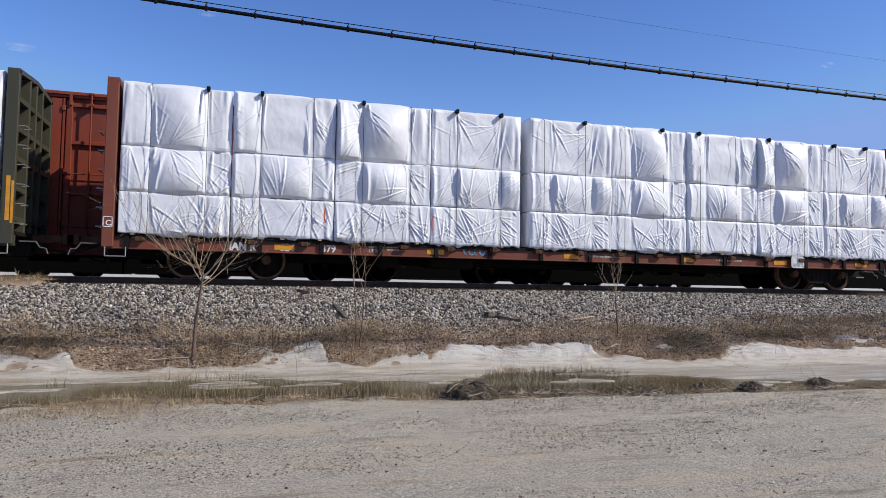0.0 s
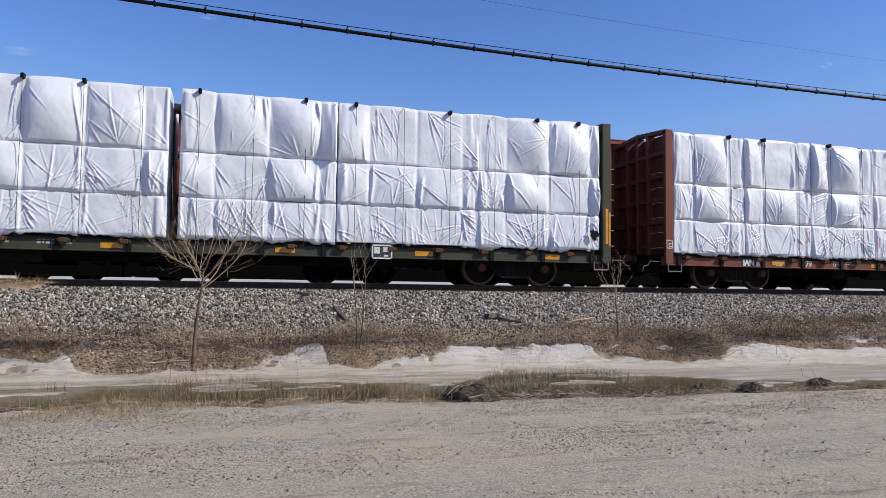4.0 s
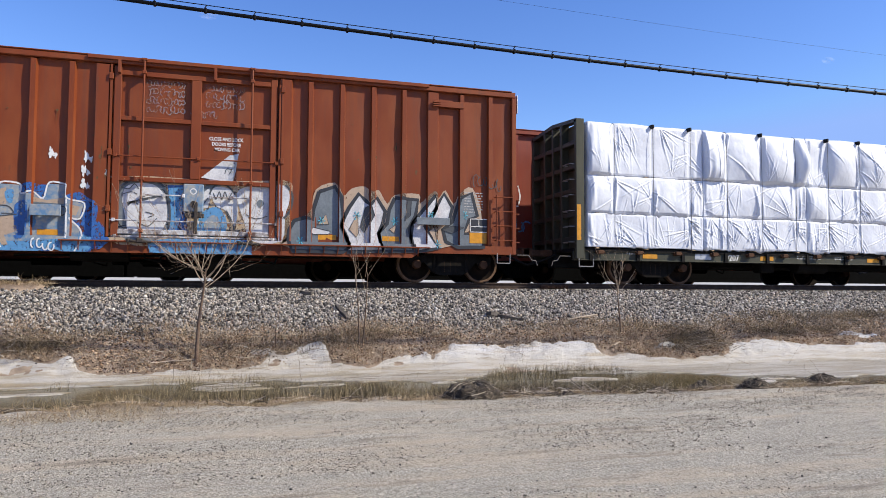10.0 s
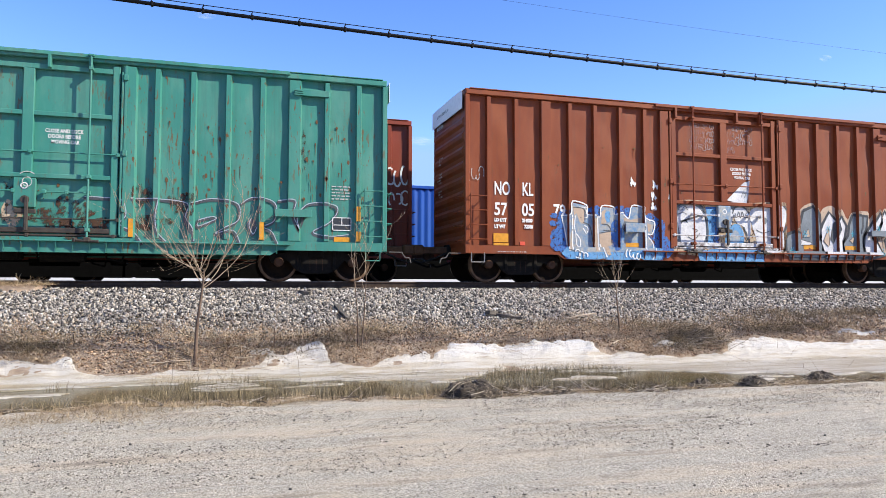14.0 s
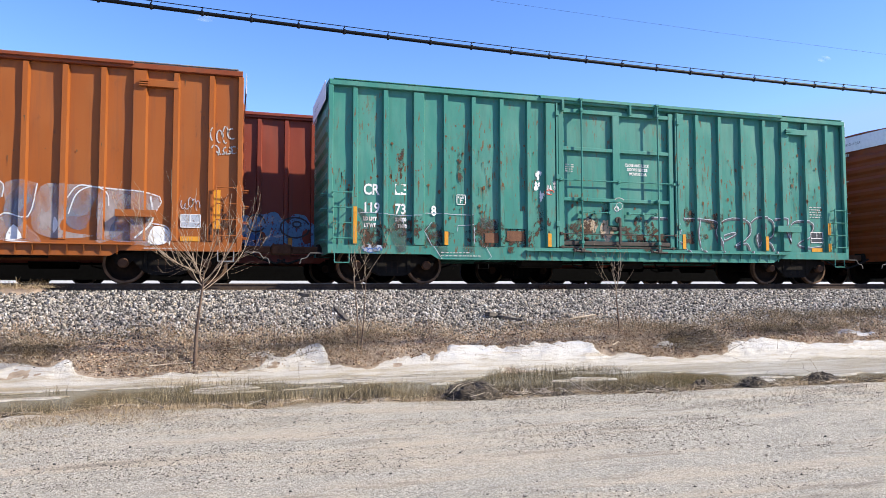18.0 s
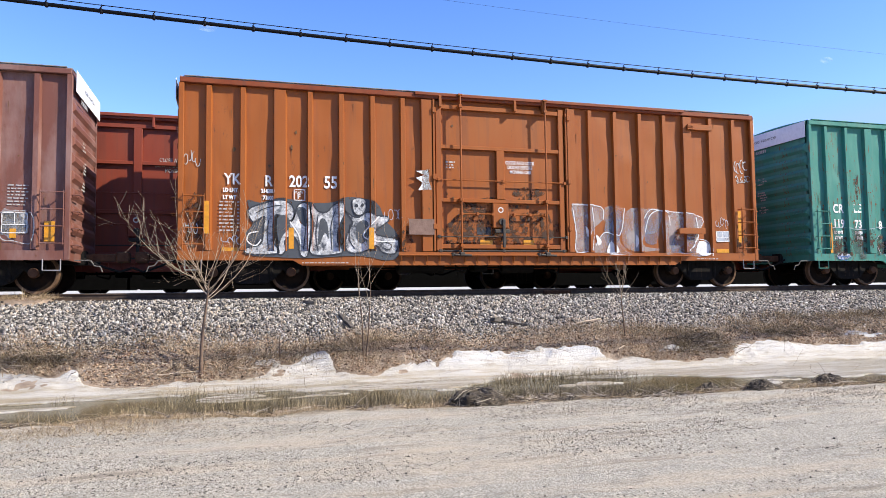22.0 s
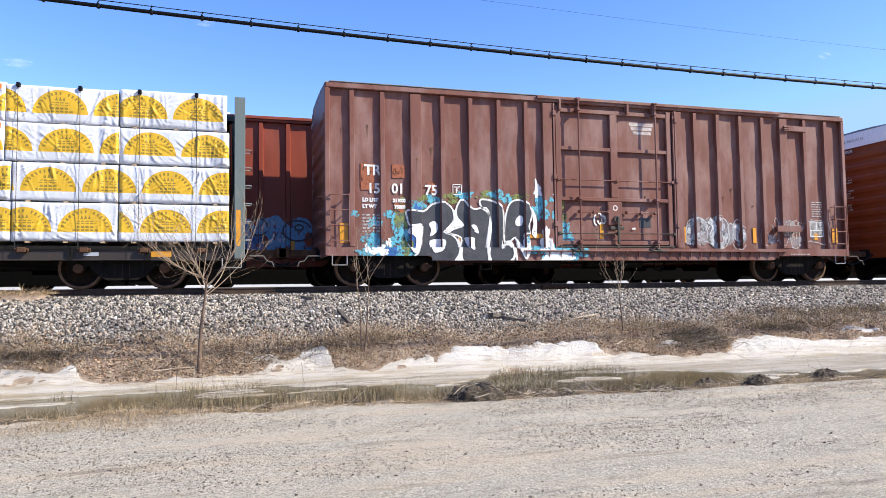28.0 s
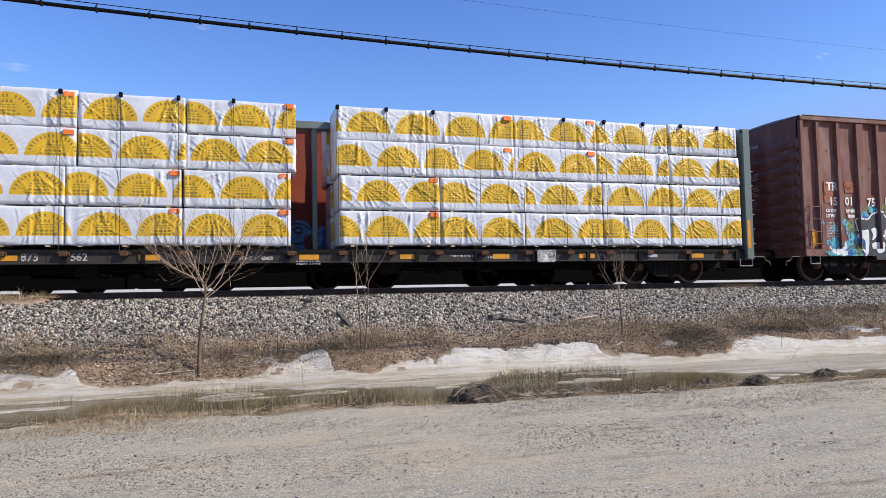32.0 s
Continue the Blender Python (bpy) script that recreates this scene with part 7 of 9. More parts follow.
# ---- centre-beam flatcars and their wrapped lumber ----
def centerbeam(name, at, length, paint, beam_paint, label, centre, truck_in=2.65, tall=4.42):
    """A centre-beam lumber car: bulkheads at both ends, a truss along the middle, winches along the sill."""
    car = thing(name, label, "flatcar", at, "freight cars of the train")
    L = length
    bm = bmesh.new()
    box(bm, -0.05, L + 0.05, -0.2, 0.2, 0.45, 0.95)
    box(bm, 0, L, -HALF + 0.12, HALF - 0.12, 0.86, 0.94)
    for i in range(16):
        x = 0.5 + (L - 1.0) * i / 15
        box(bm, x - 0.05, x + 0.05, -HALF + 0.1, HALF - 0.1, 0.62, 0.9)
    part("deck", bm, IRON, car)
    for s in (-1, 1):
        y = s * (HALF - 0.2)
        bm = bmesh.new()
        box(bm, 0.0, L, y - 0.04, y + 0.04, 0.64, 0.94, 0.01)
        box(bm, 0.0, L, y - 0.07, y + 0.07, 0.62, 0.655, 0.008)
        sill = part("side_sill", bm, paint, car)
        bm = bmesh.new()
        box(bm, -0.09, 0.09, -0.07, 0.07, -0.06, 0.05, 0.015)
        rod(bm, (-0.13, 0, 0), (0.13, 0, 0), 0.035, 10)
        rod(bm, (0.13, -0.01, 0), (0.13, -0.075, -0.05), 0.012, 6)
        winch = mesh_of("winch", bm, RUSTY)
        for i in range(int((L - 1.0) / 1.21) + 1):
            put("winch", winch, sill, at=pose(0.75 + 1.21 * i, s * (HALF - 0.1), 0.85, 0, 0, 0 if s < 0 else 180))
    # bulkheads
    for s, x in ((-1, 0.0), (1, L)):
        a, b = (x, x + 0.24) if s < 0 else (x - 0.24, x)
        bm = bmesh.new()
        px = b - 0.03 if s < 0 else a + 0.0
        box(bm, px, px + 0.03, -HALF + 0.1, HALF - 0.1, 0.9, tall - 0.08)
        bulk = part("bulkhead", bm, beam_paint, car)
        for y in (-HALF + 0.05, HALF - 0.05):
            bar_part("bulkhead_stanchion", (a, b, y - 0.06, y + 0.06, 0.65, tall - 0.02), beam_paint, bulk, bevel=0.012)
        cross = bmesh.new()
        box(cross, a + 0.02, b - 0.02, -HALF + 0.1, HALF - 0.1, -0.06, 0.06, 0.01)
        shared = mesh_of("bulkhead_rib", cross, beam_paint)
        for z in (1.2, 1.85, 2.5, 3.15, 3.8):
            put("bulkhead_rib", shared, bulk, at=pose(0, 0, z))
        for y in (-0.55, 0.0, 0.55):
            bar_part("bulkhead_post", (a, b, y - 0.05, y + 0.05, 0.9, tall), beam_paint, bulk, bevel=0.01)
        bm = bmesh.new()
        for y0, y1, z0, z1 in ((-HALF, 0.02, tall, tall + 0.12), (0.02, HALF, tall + 0.12, tall)):
            q = [bm.verts.new((xx, yy, zz + dz)) for dz in (-0.1, 0) for xx in (a, b) for yy, zz in ((y0, z0), (y1, z1))]
            for f in ((0, 1, 3, 2), (4, 5, 7, 6), (0, 1, 5, 4), (2, 3, 7, 6), (0, 2, 6, 4), (1, 3, 7, 5)):
                bm.faces.new([q[i] for i in f])
        part("bulkhead_cap", bm, beam_paint, bulk)
        bm = bmesh.new()
        pipe(bm, [(x, -HALF + 0.1, 0), (x + s * 0.14, -HALF + 0.1, 0), (x + s * 0.14, -HALF + 0.5, 0), (x, -HALF + 0.5, 0)], 0.013)
        rung = mesh_of("ladder_rung", bm, GALV)
        for i in range(6):
            put("ladder_rung", rung, bulk, at=pose(0, 0, 1.1 + 0.42 * i))
        bm = bmesh.new()
        lx0, lx1 = (0.08, 0.5) if s < 0 else (L - 0.5, L - 0.08)
        pipe(bm, [(lx0, -HALF, 0.66), (lx0, -HALF, 0.45), (lx1, -HALF, 0.45), (lx1, -HALF, 0.66)], 0.014)
        part("stirrup_step", bm, GALV, car)
    # the beam down the middle
    bm = bmesh.new()
    box(bm, 0.2, L - 0.2, -0.16, 0.16, tall - 0.28, tall - 0.1, 0.01)
    part("top_chord", bm, beam_paint, car)
    n_bay = 12
    for i in range(n_bay + 1):
        x = 0.25 + (L - 0.5) * i / n_bay
        bar_part("beam_post", (x - 0.06, x + 0.06, -0.1, 0.1, 0.9, tall - 0.25), beam_paint, car, bevel=0.01)
    for i in range(n_bay):
        xa, xb = 0.25 + (L - 0.5) * i / n_bay, 0.25 + (L - 0.5) * (i + 1) / n_bay
        if abs((xa + xb) / 2 - L / 2) > 1.2:
            bm = bmesh.new()
            rod(bm, (xa, 0, 1.0), (xb, 0, tall - 0.3), 0.05, 6) if i < n_bay / 2 else rod(bm, (xb, 0, 1.0), (xa, 0, tall - 0.3), 0.05, 6)
            part("beam_brace", bm, beam_paint, car)
    bm = bmesh.new()
    rod(bm, (L * 0.34, -0.8, 0.55), (L * 0.34 + 1.1, -0.8, 0.55), 0.2, 14)
    box(bm, L * 0.28, L * 0.28 + 0.5, -0.95, -0.6, 0.35, 0.75, 0.04)
    rod(bm, (4.5, -0.6, 0.5), (L - 4.5, -0.6, 0.5), 0.025)
    box(bm, L * 0.56, L * 0.56 + 0.6, -0.9, -0.6, 0.35, 0.7, 0.04)
    part("air_brake_tank", bm, FRAME_IRON, car)
    add_truck(car, truck_in, True), add_truck(car, L - truck_in, True)
    add_couplers(car, L)
    MOVING.append(car)
    return car


def wrap_material():
    m, n, l, p = nodes_of("white_lumber_wrap")
    v = coords(n, l)
    big, fine = noise_node(n, l, v, 1.1, 4.0), noise_node(n, l, v, 22.0, 4.0)
    col = ramp(n, l, big, [(0.3, (0.64, 0.66, 0.71)), (0.65, (0.69, 0.71, 0.755))])
    col = mix(n, l, calc(n, l, "MULTIPLY", ramp(n, l, fine, grey(0.6, 0.8)), 0.15), col, (0.6, 0.58, 0.55))
    l.new(col, p.inputs["Base Color"])
    p.inputs["Roughness"].default_value = 0.5
    bump(n, l, p, noise_node(n, l, coords(n, l, (3.0, 3.0, 3.0)), 3.0, 5.0, 0.55), 0.12, 0.02)
    return m


PRINT_STEP = 1.207


def print_material():
    """White wrap printed with rows of amber half-discs; the writing on them is left as plain bars."""
    m, n, l, p = nodes_of("printed_lumber_wrap")
    t = n.new("ShaderNodeTexCoord")
    sep = n.new("ShaderNodeSeparateXYZ")
    l.new(t.outputs["Object"], sep.inputs[0])
    info = n.new("ShaderNodeObjectInfo")
    lead = n.new("ShaderNodeSeparateXYZ")
    l.new(info.outputs["Color"], lead.inputs[0])
    C = lambda op, a, b=0.0, c=0.0: calc(n, l, op, a, b, c)
    period, radius = PRINT_STEP, 0.548
    shift = C("SUBTRACT", sep.outputs["X"], lead.outputs["X"])
    x = C("SUBTRACT", C("MODULO", C("ADD", shift, 40.0 * period), period), period / 2)
    z = C("SUBTRACT", sep.outputs["Z"], 0.19)
    zz = C("MULTIPLY", z, 1.04)
    r = C("SQRT", C("ADD", C("MULTIPLY", x, x), C("MULTIPLY", zz, zz)))
    facing = n.new("ShaderNodeNewGeometry")
    turned = n.new("ShaderNodeSeparateXYZ")
    l.new(facing.outputs["Normal"], turned.inputs[0])
    above = C("MULTIPLY", C("GREATER_THAN", z, 0.0), C("GREATER_THAN", C("ABSOLUTE", turned.outputs["Y"]), 0.45))
    disc = C("MULTIPLY", C("LESS_THAN", r, radius), above)
    # letters round the rim as short bars
    ang = C("ARCTAN2", zz, x)
    ring = C("MULTIPLY", C("LESS_THAN", C("ABSOLUTE", C("SUBTRACT", r, 0.464)), 0.036), C("GREATER_THAN", ang, 0.2))
    ring = C("MULTIPLY", ring, C("LESS_THAN", ang, 2.94))
    slot = C("FRACT", C("MULTIPLY", C("SUBTRACT", ang, 0.2), 15.0 / 2.74))
    tooth = C("MULTIPLY", C("GREATER_THAN", slot, 0.3), C("LESS_THAN", slot, 0.72))
    tooth = C("MULTIPLY", tooth, C("GREATER_THAN", C("ABSOLUTE", C("SUBTRACT", ang, 1.39)), 0.08))
    marks = C("MULTIPLY", ring, tooth)
    # three small pointed marks and four lines in the middle
    tx = C("ABSOLUTE", C("SUBTRACT", C("FRACT", C("ADD", C("DIVIDE", x, 0.075), 0.5)), 0.5))
    tri = C("LESS_THAN", C("ADD", C("MULTIPLY", tx, 0.22), C("SUBTRACT", z, 0.29)), 0.085)
    tri = C("MULTIPLY", C("MULTIPLY", tri, C("GREATER_THAN", z, 0.29)), C("LESS_THAN", C("ABSOLUTE", x), 0.11))
    marks = C("MAXIMUM", marks, tri)
    for zc, half, w in ((0.24, 0.011, 0.16), (0.19, 0.009, 0.2), (0.115, 0.022, 0.17), (0.045, 0.018, 0.25)):
        line = C("MULTIPLY", C("LESS_THAN", C("ABSOLUTE", C("SUBTRACT", z, zc)), half), C("LESS_THAN", C("ABSOLUTE", x), w))
        line = C("MULTIPLY", line, C("LESS_THAN", C("FRACT", C("MULTIPLY", x, 11.0)), 0.75))
        marks = C("MAXIMUM", marks, line)
    marks = C("MULTIPLY", marks, disc)
    v = coords(n, l)
    big = noise_node(n, l, v, 1.3, 4.0)
    col = ramp(n, l, big, [(0.3, (0.53, 0.545, 0.585)), (0.65, (0.58, 0.595, 0.63))])
    band = C("LESS_THAN", sep.outputs["Z"], 0.14)
    col = mix(n, l, C("MULTIPLY", band, 0.25), col, (0.5, 0.52, 0.56))
    col = mix(n, l, disc, col, (0.58, 0.35, 0.014))
    col = mix(n, l, C("MULTIPLY", marks, 0.72), col, (0.09, 0.085, 0.02))
    l.new(col, p.inputs["Base Color"])
    p.inputs["Roughness"].default_value = 0.4
    bump(n, l, p, noise_node(n, l, coords(n, l, (2.0, 2.0, 4.0)), 3.0, 5.0), 0.25, 0.02)
    return m


WRAP, PRINT = wrap_material(), print_material()


def folds(length, height, seed, slack, pillow, phase, nx, nz):
    """How far the wrap stands out: sharp folds that run from the straps and seams, swollen bays, slack between."""
    r = random.Random(int(seed * 1000))
    x, z = np.meshgrid(np.linspace(0, length, nx + 1), np.linspace(0, height, nz + 1), indexing="ij")
    out = 0.03 * field(x, z, 0.6, int(seed * 7), 2) + 0.004 * field(x * 1.4, z, 0.16, int(seed * 11), 2)

    def fold(x0, z0, ang, far, high, w):
        dx, dz = math.cos(ang), math.sin(ang)
        s = (x - x0) * dx + (z - z0) * dz
        d = (x - x0) * -dz + (z - z0) * dx + 0.02 * np.sin(s * 3.1 + seed + x0)
        along = np.clip(s / 0.08, 0, 1) * np.clip((far - s) / (0.6 * far), 0, 1)
        wide = w * (0.6 + 0.8 * np.clip(s / far, 0, 1))
        return high * along * (np.maximum(0, 1 - np.abs(d) / wide) ** 1.2 - 0.3 * np.maximum(0, 1 - np.abs(d + 1.6 * wide) / (1.6 * wide)))
    bays = [phase + 1.2 * i for i in range(-1, int(length / 1.2) + 2)]
    busy = 0.75 if pillow > 0.17 else 1.2 if pillow > 0.1 else 2.1
    for b in bays:
        for k in range(int(r.uniform(2.5, 5.5) * busy)):
            # a short fan of folds out of one point on a strap, seam or hem
            side = r.random()
            if side < 0.5:
                x0, z0, mean = b + r.uniform(-0.03, 0.03), height * r.uniform(0.35, 1.0), r.choice((-0.9, -2.2, -0.55, -2.6, -1.25))
            elif side < 0.8:
                x0, z0, mean = b + r.uniform(0.1, 1.1), height * r.uniform(0.0, 0.06), r.choice((0.8, 1.2, 1.57, 1.9, 2.4))
            else:
                x0, z0, mean = b + r.uniform(0.1, 1.1), height * 0.98, r.choice((-0.8, -1.3, -1.57, -1.9, -2.4))
            n, fan = r.choice((1, 2, 2, 3, 4)), r.uniform(0.14, 0.4)
            for i in range(n):
                out = out + fold(x0, z0, mean + fan * (i - (n - 1) / 2) + r.uniform(-0.06, 0.06), r.uniform(0.5, 1.5) * min(1.0, height), r.uniform(0.008, 0.025), r.uniform(0.014, 0.029))
    for k in range(int(length * 1.3 * busy)):
        out = out + fold(r.uniform(0, length), r.uniform(0, height), r.uniform(-3.1, 3.1), r.uniform(0.2, 0.6), r.uniform(0.004, 0.01), r.uniform(0.014, 0.026))
    # now and then a whole pack's cloth is pulled askew
    if pillow == 0.03 and r.random() < 0.45:
        lean = r.choice((-0.62, -0.75, -2.45))
        for k in range(int(length * 9)):
            out = out + fold(r.uniform(-0.3, length), height * r.uniform(0.5, 1.0), lean + r.uniform(-0.2, 0.2), r.uniform(0.4, 1.1), r.uniform(0.008, 0.024), r.uniform(0.014, 0.03))
    # cloth gathered upright beside the straps
    for b in bays:
        for k in range(r.choice((0, 1, 2, 3))):
            down = r.random() < 0.6
            out = out + fold(b + r.uniform(-0.16, 0.16), height * (0.99 if down else 0.02), (-1.57 if down else 1.57) + r.uniform(-0.22, 0.22), height * r.uniform(0.5, 1.1), r.uniform(0.015, 0.045), r.uniform(0.025, 0.07))
    # upright pleats where the wrap is gathered at the ends
    near = np.maximum(np.clip(1 - x / 0.3, 0, 1), np.clip(1 - (length - x) / 0.45, 0, 1))
    out = out + 0.09 * near * field(x, z * 0.12, 0.16, int(seed * 13), 2)
    if pillow:
        for b in bays:
            a = r.uniform(-0.25, 1.15)
            if a <= 0:
                continue
            t = np.clip((x - b) / 1.2, 0, 1)
            lean = r.uniform(0.55, 1.9)
            fz = z / height
            swell = (4 * t ** lean * (1 - t ** lean)) ** 0.75 * np.sin(np.pi * np.clip(0.05 + fz * 0.93, 0, 1) ** r.uniform(0.6, 1.2)) ** 0.9
            out = out + pillow * a * swell * np.where((x >= b) & (x <= b + 1.2), 1.0, 0.0)
    gap = np.abs((x - phase + 0.6) % 1.2 - 0.6)
    held = np.exp(-(gap / 0.05) ** 2)
    edge = np.clip(np.minimum(x, length - x) / 0.06, 0, 1) * np.clip(np.minimum(z, height - z) / 0.045, 0, 1)
    return slack * (1.3 * np.maximum(out, -0.012) * edge * (1 - 0.55 * held) - 0.01 * held)


def bundle_mesh(name, length, height, depth, seed, material, slack=1.0, pillow=0.0, phase=0.7, cell=0.04):
    """A strapped pack of boards under a loose wrap; front at y=-depth, base at z=0."""
    nx, nz, ny = max(8, int(length / cell)), max(6, int(height / cell)), 5
    verts, index, faces = [], {}, []
    front = folds(length, height, seed, slack, pillow, phase, nx, nz)

    def vert(i, j, k):
        key = (i, j, k)
        if key in index:
            return index[key]
        fx, fy, fz = i / nx, j / ny, k / nz
        x, z = length * fx, height * fz
        y = -depth * (1 - fy)
        hx, hz = min(fx, 1 - fx) * length, min(fz, 1 - fz) * height
        if j == 0:
            y -= float(front[i, k])
            y += (0.014 * (1 - min(1.0, hz / 0.05)) + 0.01 * (1 - min(1.0, hx / 0.05)))
        if k == nz:
            z += 0.012 * slack * noise.noise(Vector((x * 2.0, seed, y)))
            if pillow > 0.15:
                bay = ((x - phase) / 1.2) % 1.0
                z += 0.05 * (4 * bay * (1 - bay)) ** 0.6 * (0.5 + noise.noise(Vector((math.floor((x - phase) / 1.2) * 1.7, seed, 0.3))))
        if k == 0 and j == 0:
            z -= (0.13 if slack > 0.9 else 0.05) * slack * max(0.0, 0.2 + noise.noise(Vector((x * 1.3, seed * 2.0, 0.0))) + 0.45 * noise.noise(Vector((x * 7.0, seed, 0.0))))
        if i in (0, nx):
            x += (-1 if i == 0 else 1) * 0.015 * slack * noise.noise(Vector((seed, y * 3.0, z * 3.0)))
        index[key] = len(verts)
        verts.append((x, y, z))
        return index[key]
    for i in range(nx):
        for k in range(nz):
            for j, turn in ((0, False), (ny, True)):
                q = [vert(i, j, k), vert(i + 1, j, k), vert(i + 1, j, k + 1), vert(i, j, k + 1)]
                faces.append(q[::-1] if turn else q)
    for i in range(nx):
        for j in range(ny):
            for k, turn in ((0, True), (nz, False)):
                q = [vert(i, j, k), vert(i + 1, j, k), vert(i + 1, j + 1, k), vert(i, j + 1, k)]
                faces.append(q[::-1] if turn else q)
    for k in range(nz):
        for j in range(ny):
            for i, turn in ((0, False), (nx, True)):
                q = [vert(i, j, k), vert(i, j, k + 1), vert(i, j + 1, k + 1), vert(i, j + 1, k)]
                faces.append(q if not turn else q[::-1])
    return raw_mesh(name, verts, faces, material, True)


PACKS = {}


DUNNAGE = surface("sawn_pine", (0.3, 0.2, 0.11), (0.5, 0.37, 0.22), 6, 50, 0.8)
bm = bmesh.new()
box(bm, -0.045, 0.045, 0.02, 1.16, -0.043, 0.012)
BEARER = mesh_of("bearer", bm, DUNNAGE)


def pack(car_x, x0, x1, z0, z1, style, n, label, group, phase=0.7, tag=False, lead=0.0):
    """Puts a wrapped pack on each side of the beam."""
    length, height, depth = round(x1 - x0 - 0.03, 2), round(z1 - z0 - (0.05 if style == "print" else 0.02), 2), 1.2
    key = (style, round(length, 1), round(height, 1), n % 4)
    if key not in PACKS:
        pil = {"white": 0.21 if height > 1.2 else 0.13 if height > 0.95 else 0.025, "print": 0.03}[style]
        kind = (WRAP if style == "white" else PRINT, 1.0 if style == "white" else 0.8, pil, phase)
        seed = 3.3 + len(PACKS) * 1.37
        PACKS[key] = [bundle_mesh("lumber_pack", length, height, depth, seed, *kind, cell) for cell in (0.018 if style == "white" else 0.024, 0.12)]
    made = []
    for side in (0, 1):
        ob = new("lumber_pack", PACKS[key][side])
        y = -HALF + 0.05 + depth
        lift = 0.045 if style == "print" else 0.015
        ob.matrix_basis = pose(car_x + x0 + 0.015, TRACK + y, RAIL + z0 + lift) if side == 0 else pose(car_x + x1 - 0.015, TRACK - y, RAIL + z0 + lift, 0, 0, 180)
        ob.color = (lead % PRINT_STEP, 0.0, 0.0, 1.0)
        tagged(ob, label, "lumber pack", group)
        for q in (0.3, length / 2, length - 0.3):
            put("bearer", BEARER, ob, "sawn timber bearer", pose(q, -depth, 0))
        if tag and side == 0:
            bar_part("tag", (length - 0.26, length - 0.05, -depth - 0.045, -depth + 0.01, height - 0.12, height - 0.015), ORANGE_TAG, ob, "orange paper tag")
        MOVING.append(ob)
        made.append(ob)
    return made[0]


def strap(car, x, top, low=0.86, out=0.06):
    bm = bmesh.new()
    y = -HALF - out
    pipe(bm, [(x, -0.3, top - 0.01), (x, y + 0.12, top + 0.006), (x, y + 0.03, top - 0.05), (x + 0.008, y + 0.02, (top + low) / 2 + 0.3), (x, y + 0.03, low)], 0.0065, 5)
    part("tie_down_cable", bm, STRAP, car)


def corner_guard(car, x, top, out=0.05):
    bm = bmesh.new()
    box(bm, x - 0.04, x + 0.04, -HALF - out - 0.02, -HALF + 0.1, top - 0.06, top + 0.045, 0.015)
    part("corner_protector", bm, CABLE_BLACK, car, "black rubber corner protector")


TIER_3 = (0.97, 1.9, 2.93, 4.36)
C1_X, C2_X, C3_X = 19.47, 43.68, -77.75
OLIVE_CAR = centerbeam("centerbeam_car", at_rail(C1_X), 22.5, FLAT_OLIVE, FLAT_OLIVE, "dark olive centre-beam lumber car with end bulkheads", 11.3)
OXIDE_CAR = centerbeam("centerbeam_car", at_rail(C2_X), 22.5, FLAT_RED, FLAT_RED, "oxide-red centre-beam lumber car with end bulkheads", 10.0)
GREY_CAR = centerbeam("centerbeam_car", at_rail(C3_X), 24.7, DARK_DECK, FLAT_GREY, "sooty centre-beam lumber car with grey-green bulkheads", 12.0)
WHITE_LABEL = "pack of boards in loose white plastic wrap on the flatcar"
for tier in range(3):
    for half in ((0.36, 4.0, 7.6, 11.3), (11.52, 15.11, 18.71, 22.2)):
        for i in range(3):
            pack(C1_X, half[i], half[i + 1], TIER_3[tier], TIER_3[tier + 1], "white", tier * 7 + i * 3 + (half[0] > 5), WHITE_LABEL, "wrapped lumber packs", 0.77)
    for half in ((0.3, 2.68, 5.07, 7.47, 9.9), (10.15, 12.55, 14.95, 17.35, 19.75, 22.2)):
        for i in range(len(half) - 1):
            pack(C2_X, half[i], half[i + 1], TIER_3[tier], TIER_3[tier + 1], "white", tier * 5 + i * 3 + (half[0] > 5), WHITE_LABEL, "wrapped lumber packs", 0.62)
TIER_4 = (1.0, 1.88, 2.74, 3.58, 4.42)
PRINT_LABEL = "pack of boards in white wrap printed with amber half-discs"
def tag_on(tier, i, half):
    """Which packs carry an orange tag at their upper corner."""
    if half[0] < 5:
        return i in (4, 3) if tier < 2 else i in (4, 2)
    return i == 0 if tier < 2 else i in (1, 2)


# where a half-disc is centred on each pack, along the car
PRINT_AT = (((1.2, 2.9, 6.45, 7.62, 9.84), (12.76, 15.75, 17.23, 20.14, 21.78)),
            ((1.0, 3.3, 6.31, 7.15, 9.39), (12.55, 15.72, 17.41, 20.61, 21.82)),
            ((1.1, 3.0, 5.38, 7.22, 9.95), (13.05, 15.3, 17.98, 19.74, 22.64)),
            ((1.4, 3.1, 5.69, 7.73, 9.43), (13.52, 16.01, 17.69, 19.61, 22.46)))
LOW = ((0.3, 2.0, 4.42, 6.82, 9.24, 11.65), (12.79, 15.33, 17.63, 19.9, 22.0, 24.36))
HIGH = ((0.3, 2.2, 4.64, 7.06, 9.3, 11.78), (12.72, 14.96, 17.35, 19.75, 22.0, 24.36))
for tier in range(4):
    for half in LOW if tier < 2 else HIGH:
        for i in range(5):
            pack(C3_X, half[i], half[i + 1], TIER_4[tier], TIER_4[tier + 1], "print", tier * 3 + i, PRINT_LABEL, "printed lumber packs", 0.6, tag_on(tier, i, half), PRINT_AT[tier][half[0] > 5][i] - half[i] - 0.015 - PRINT_STEP / 2)
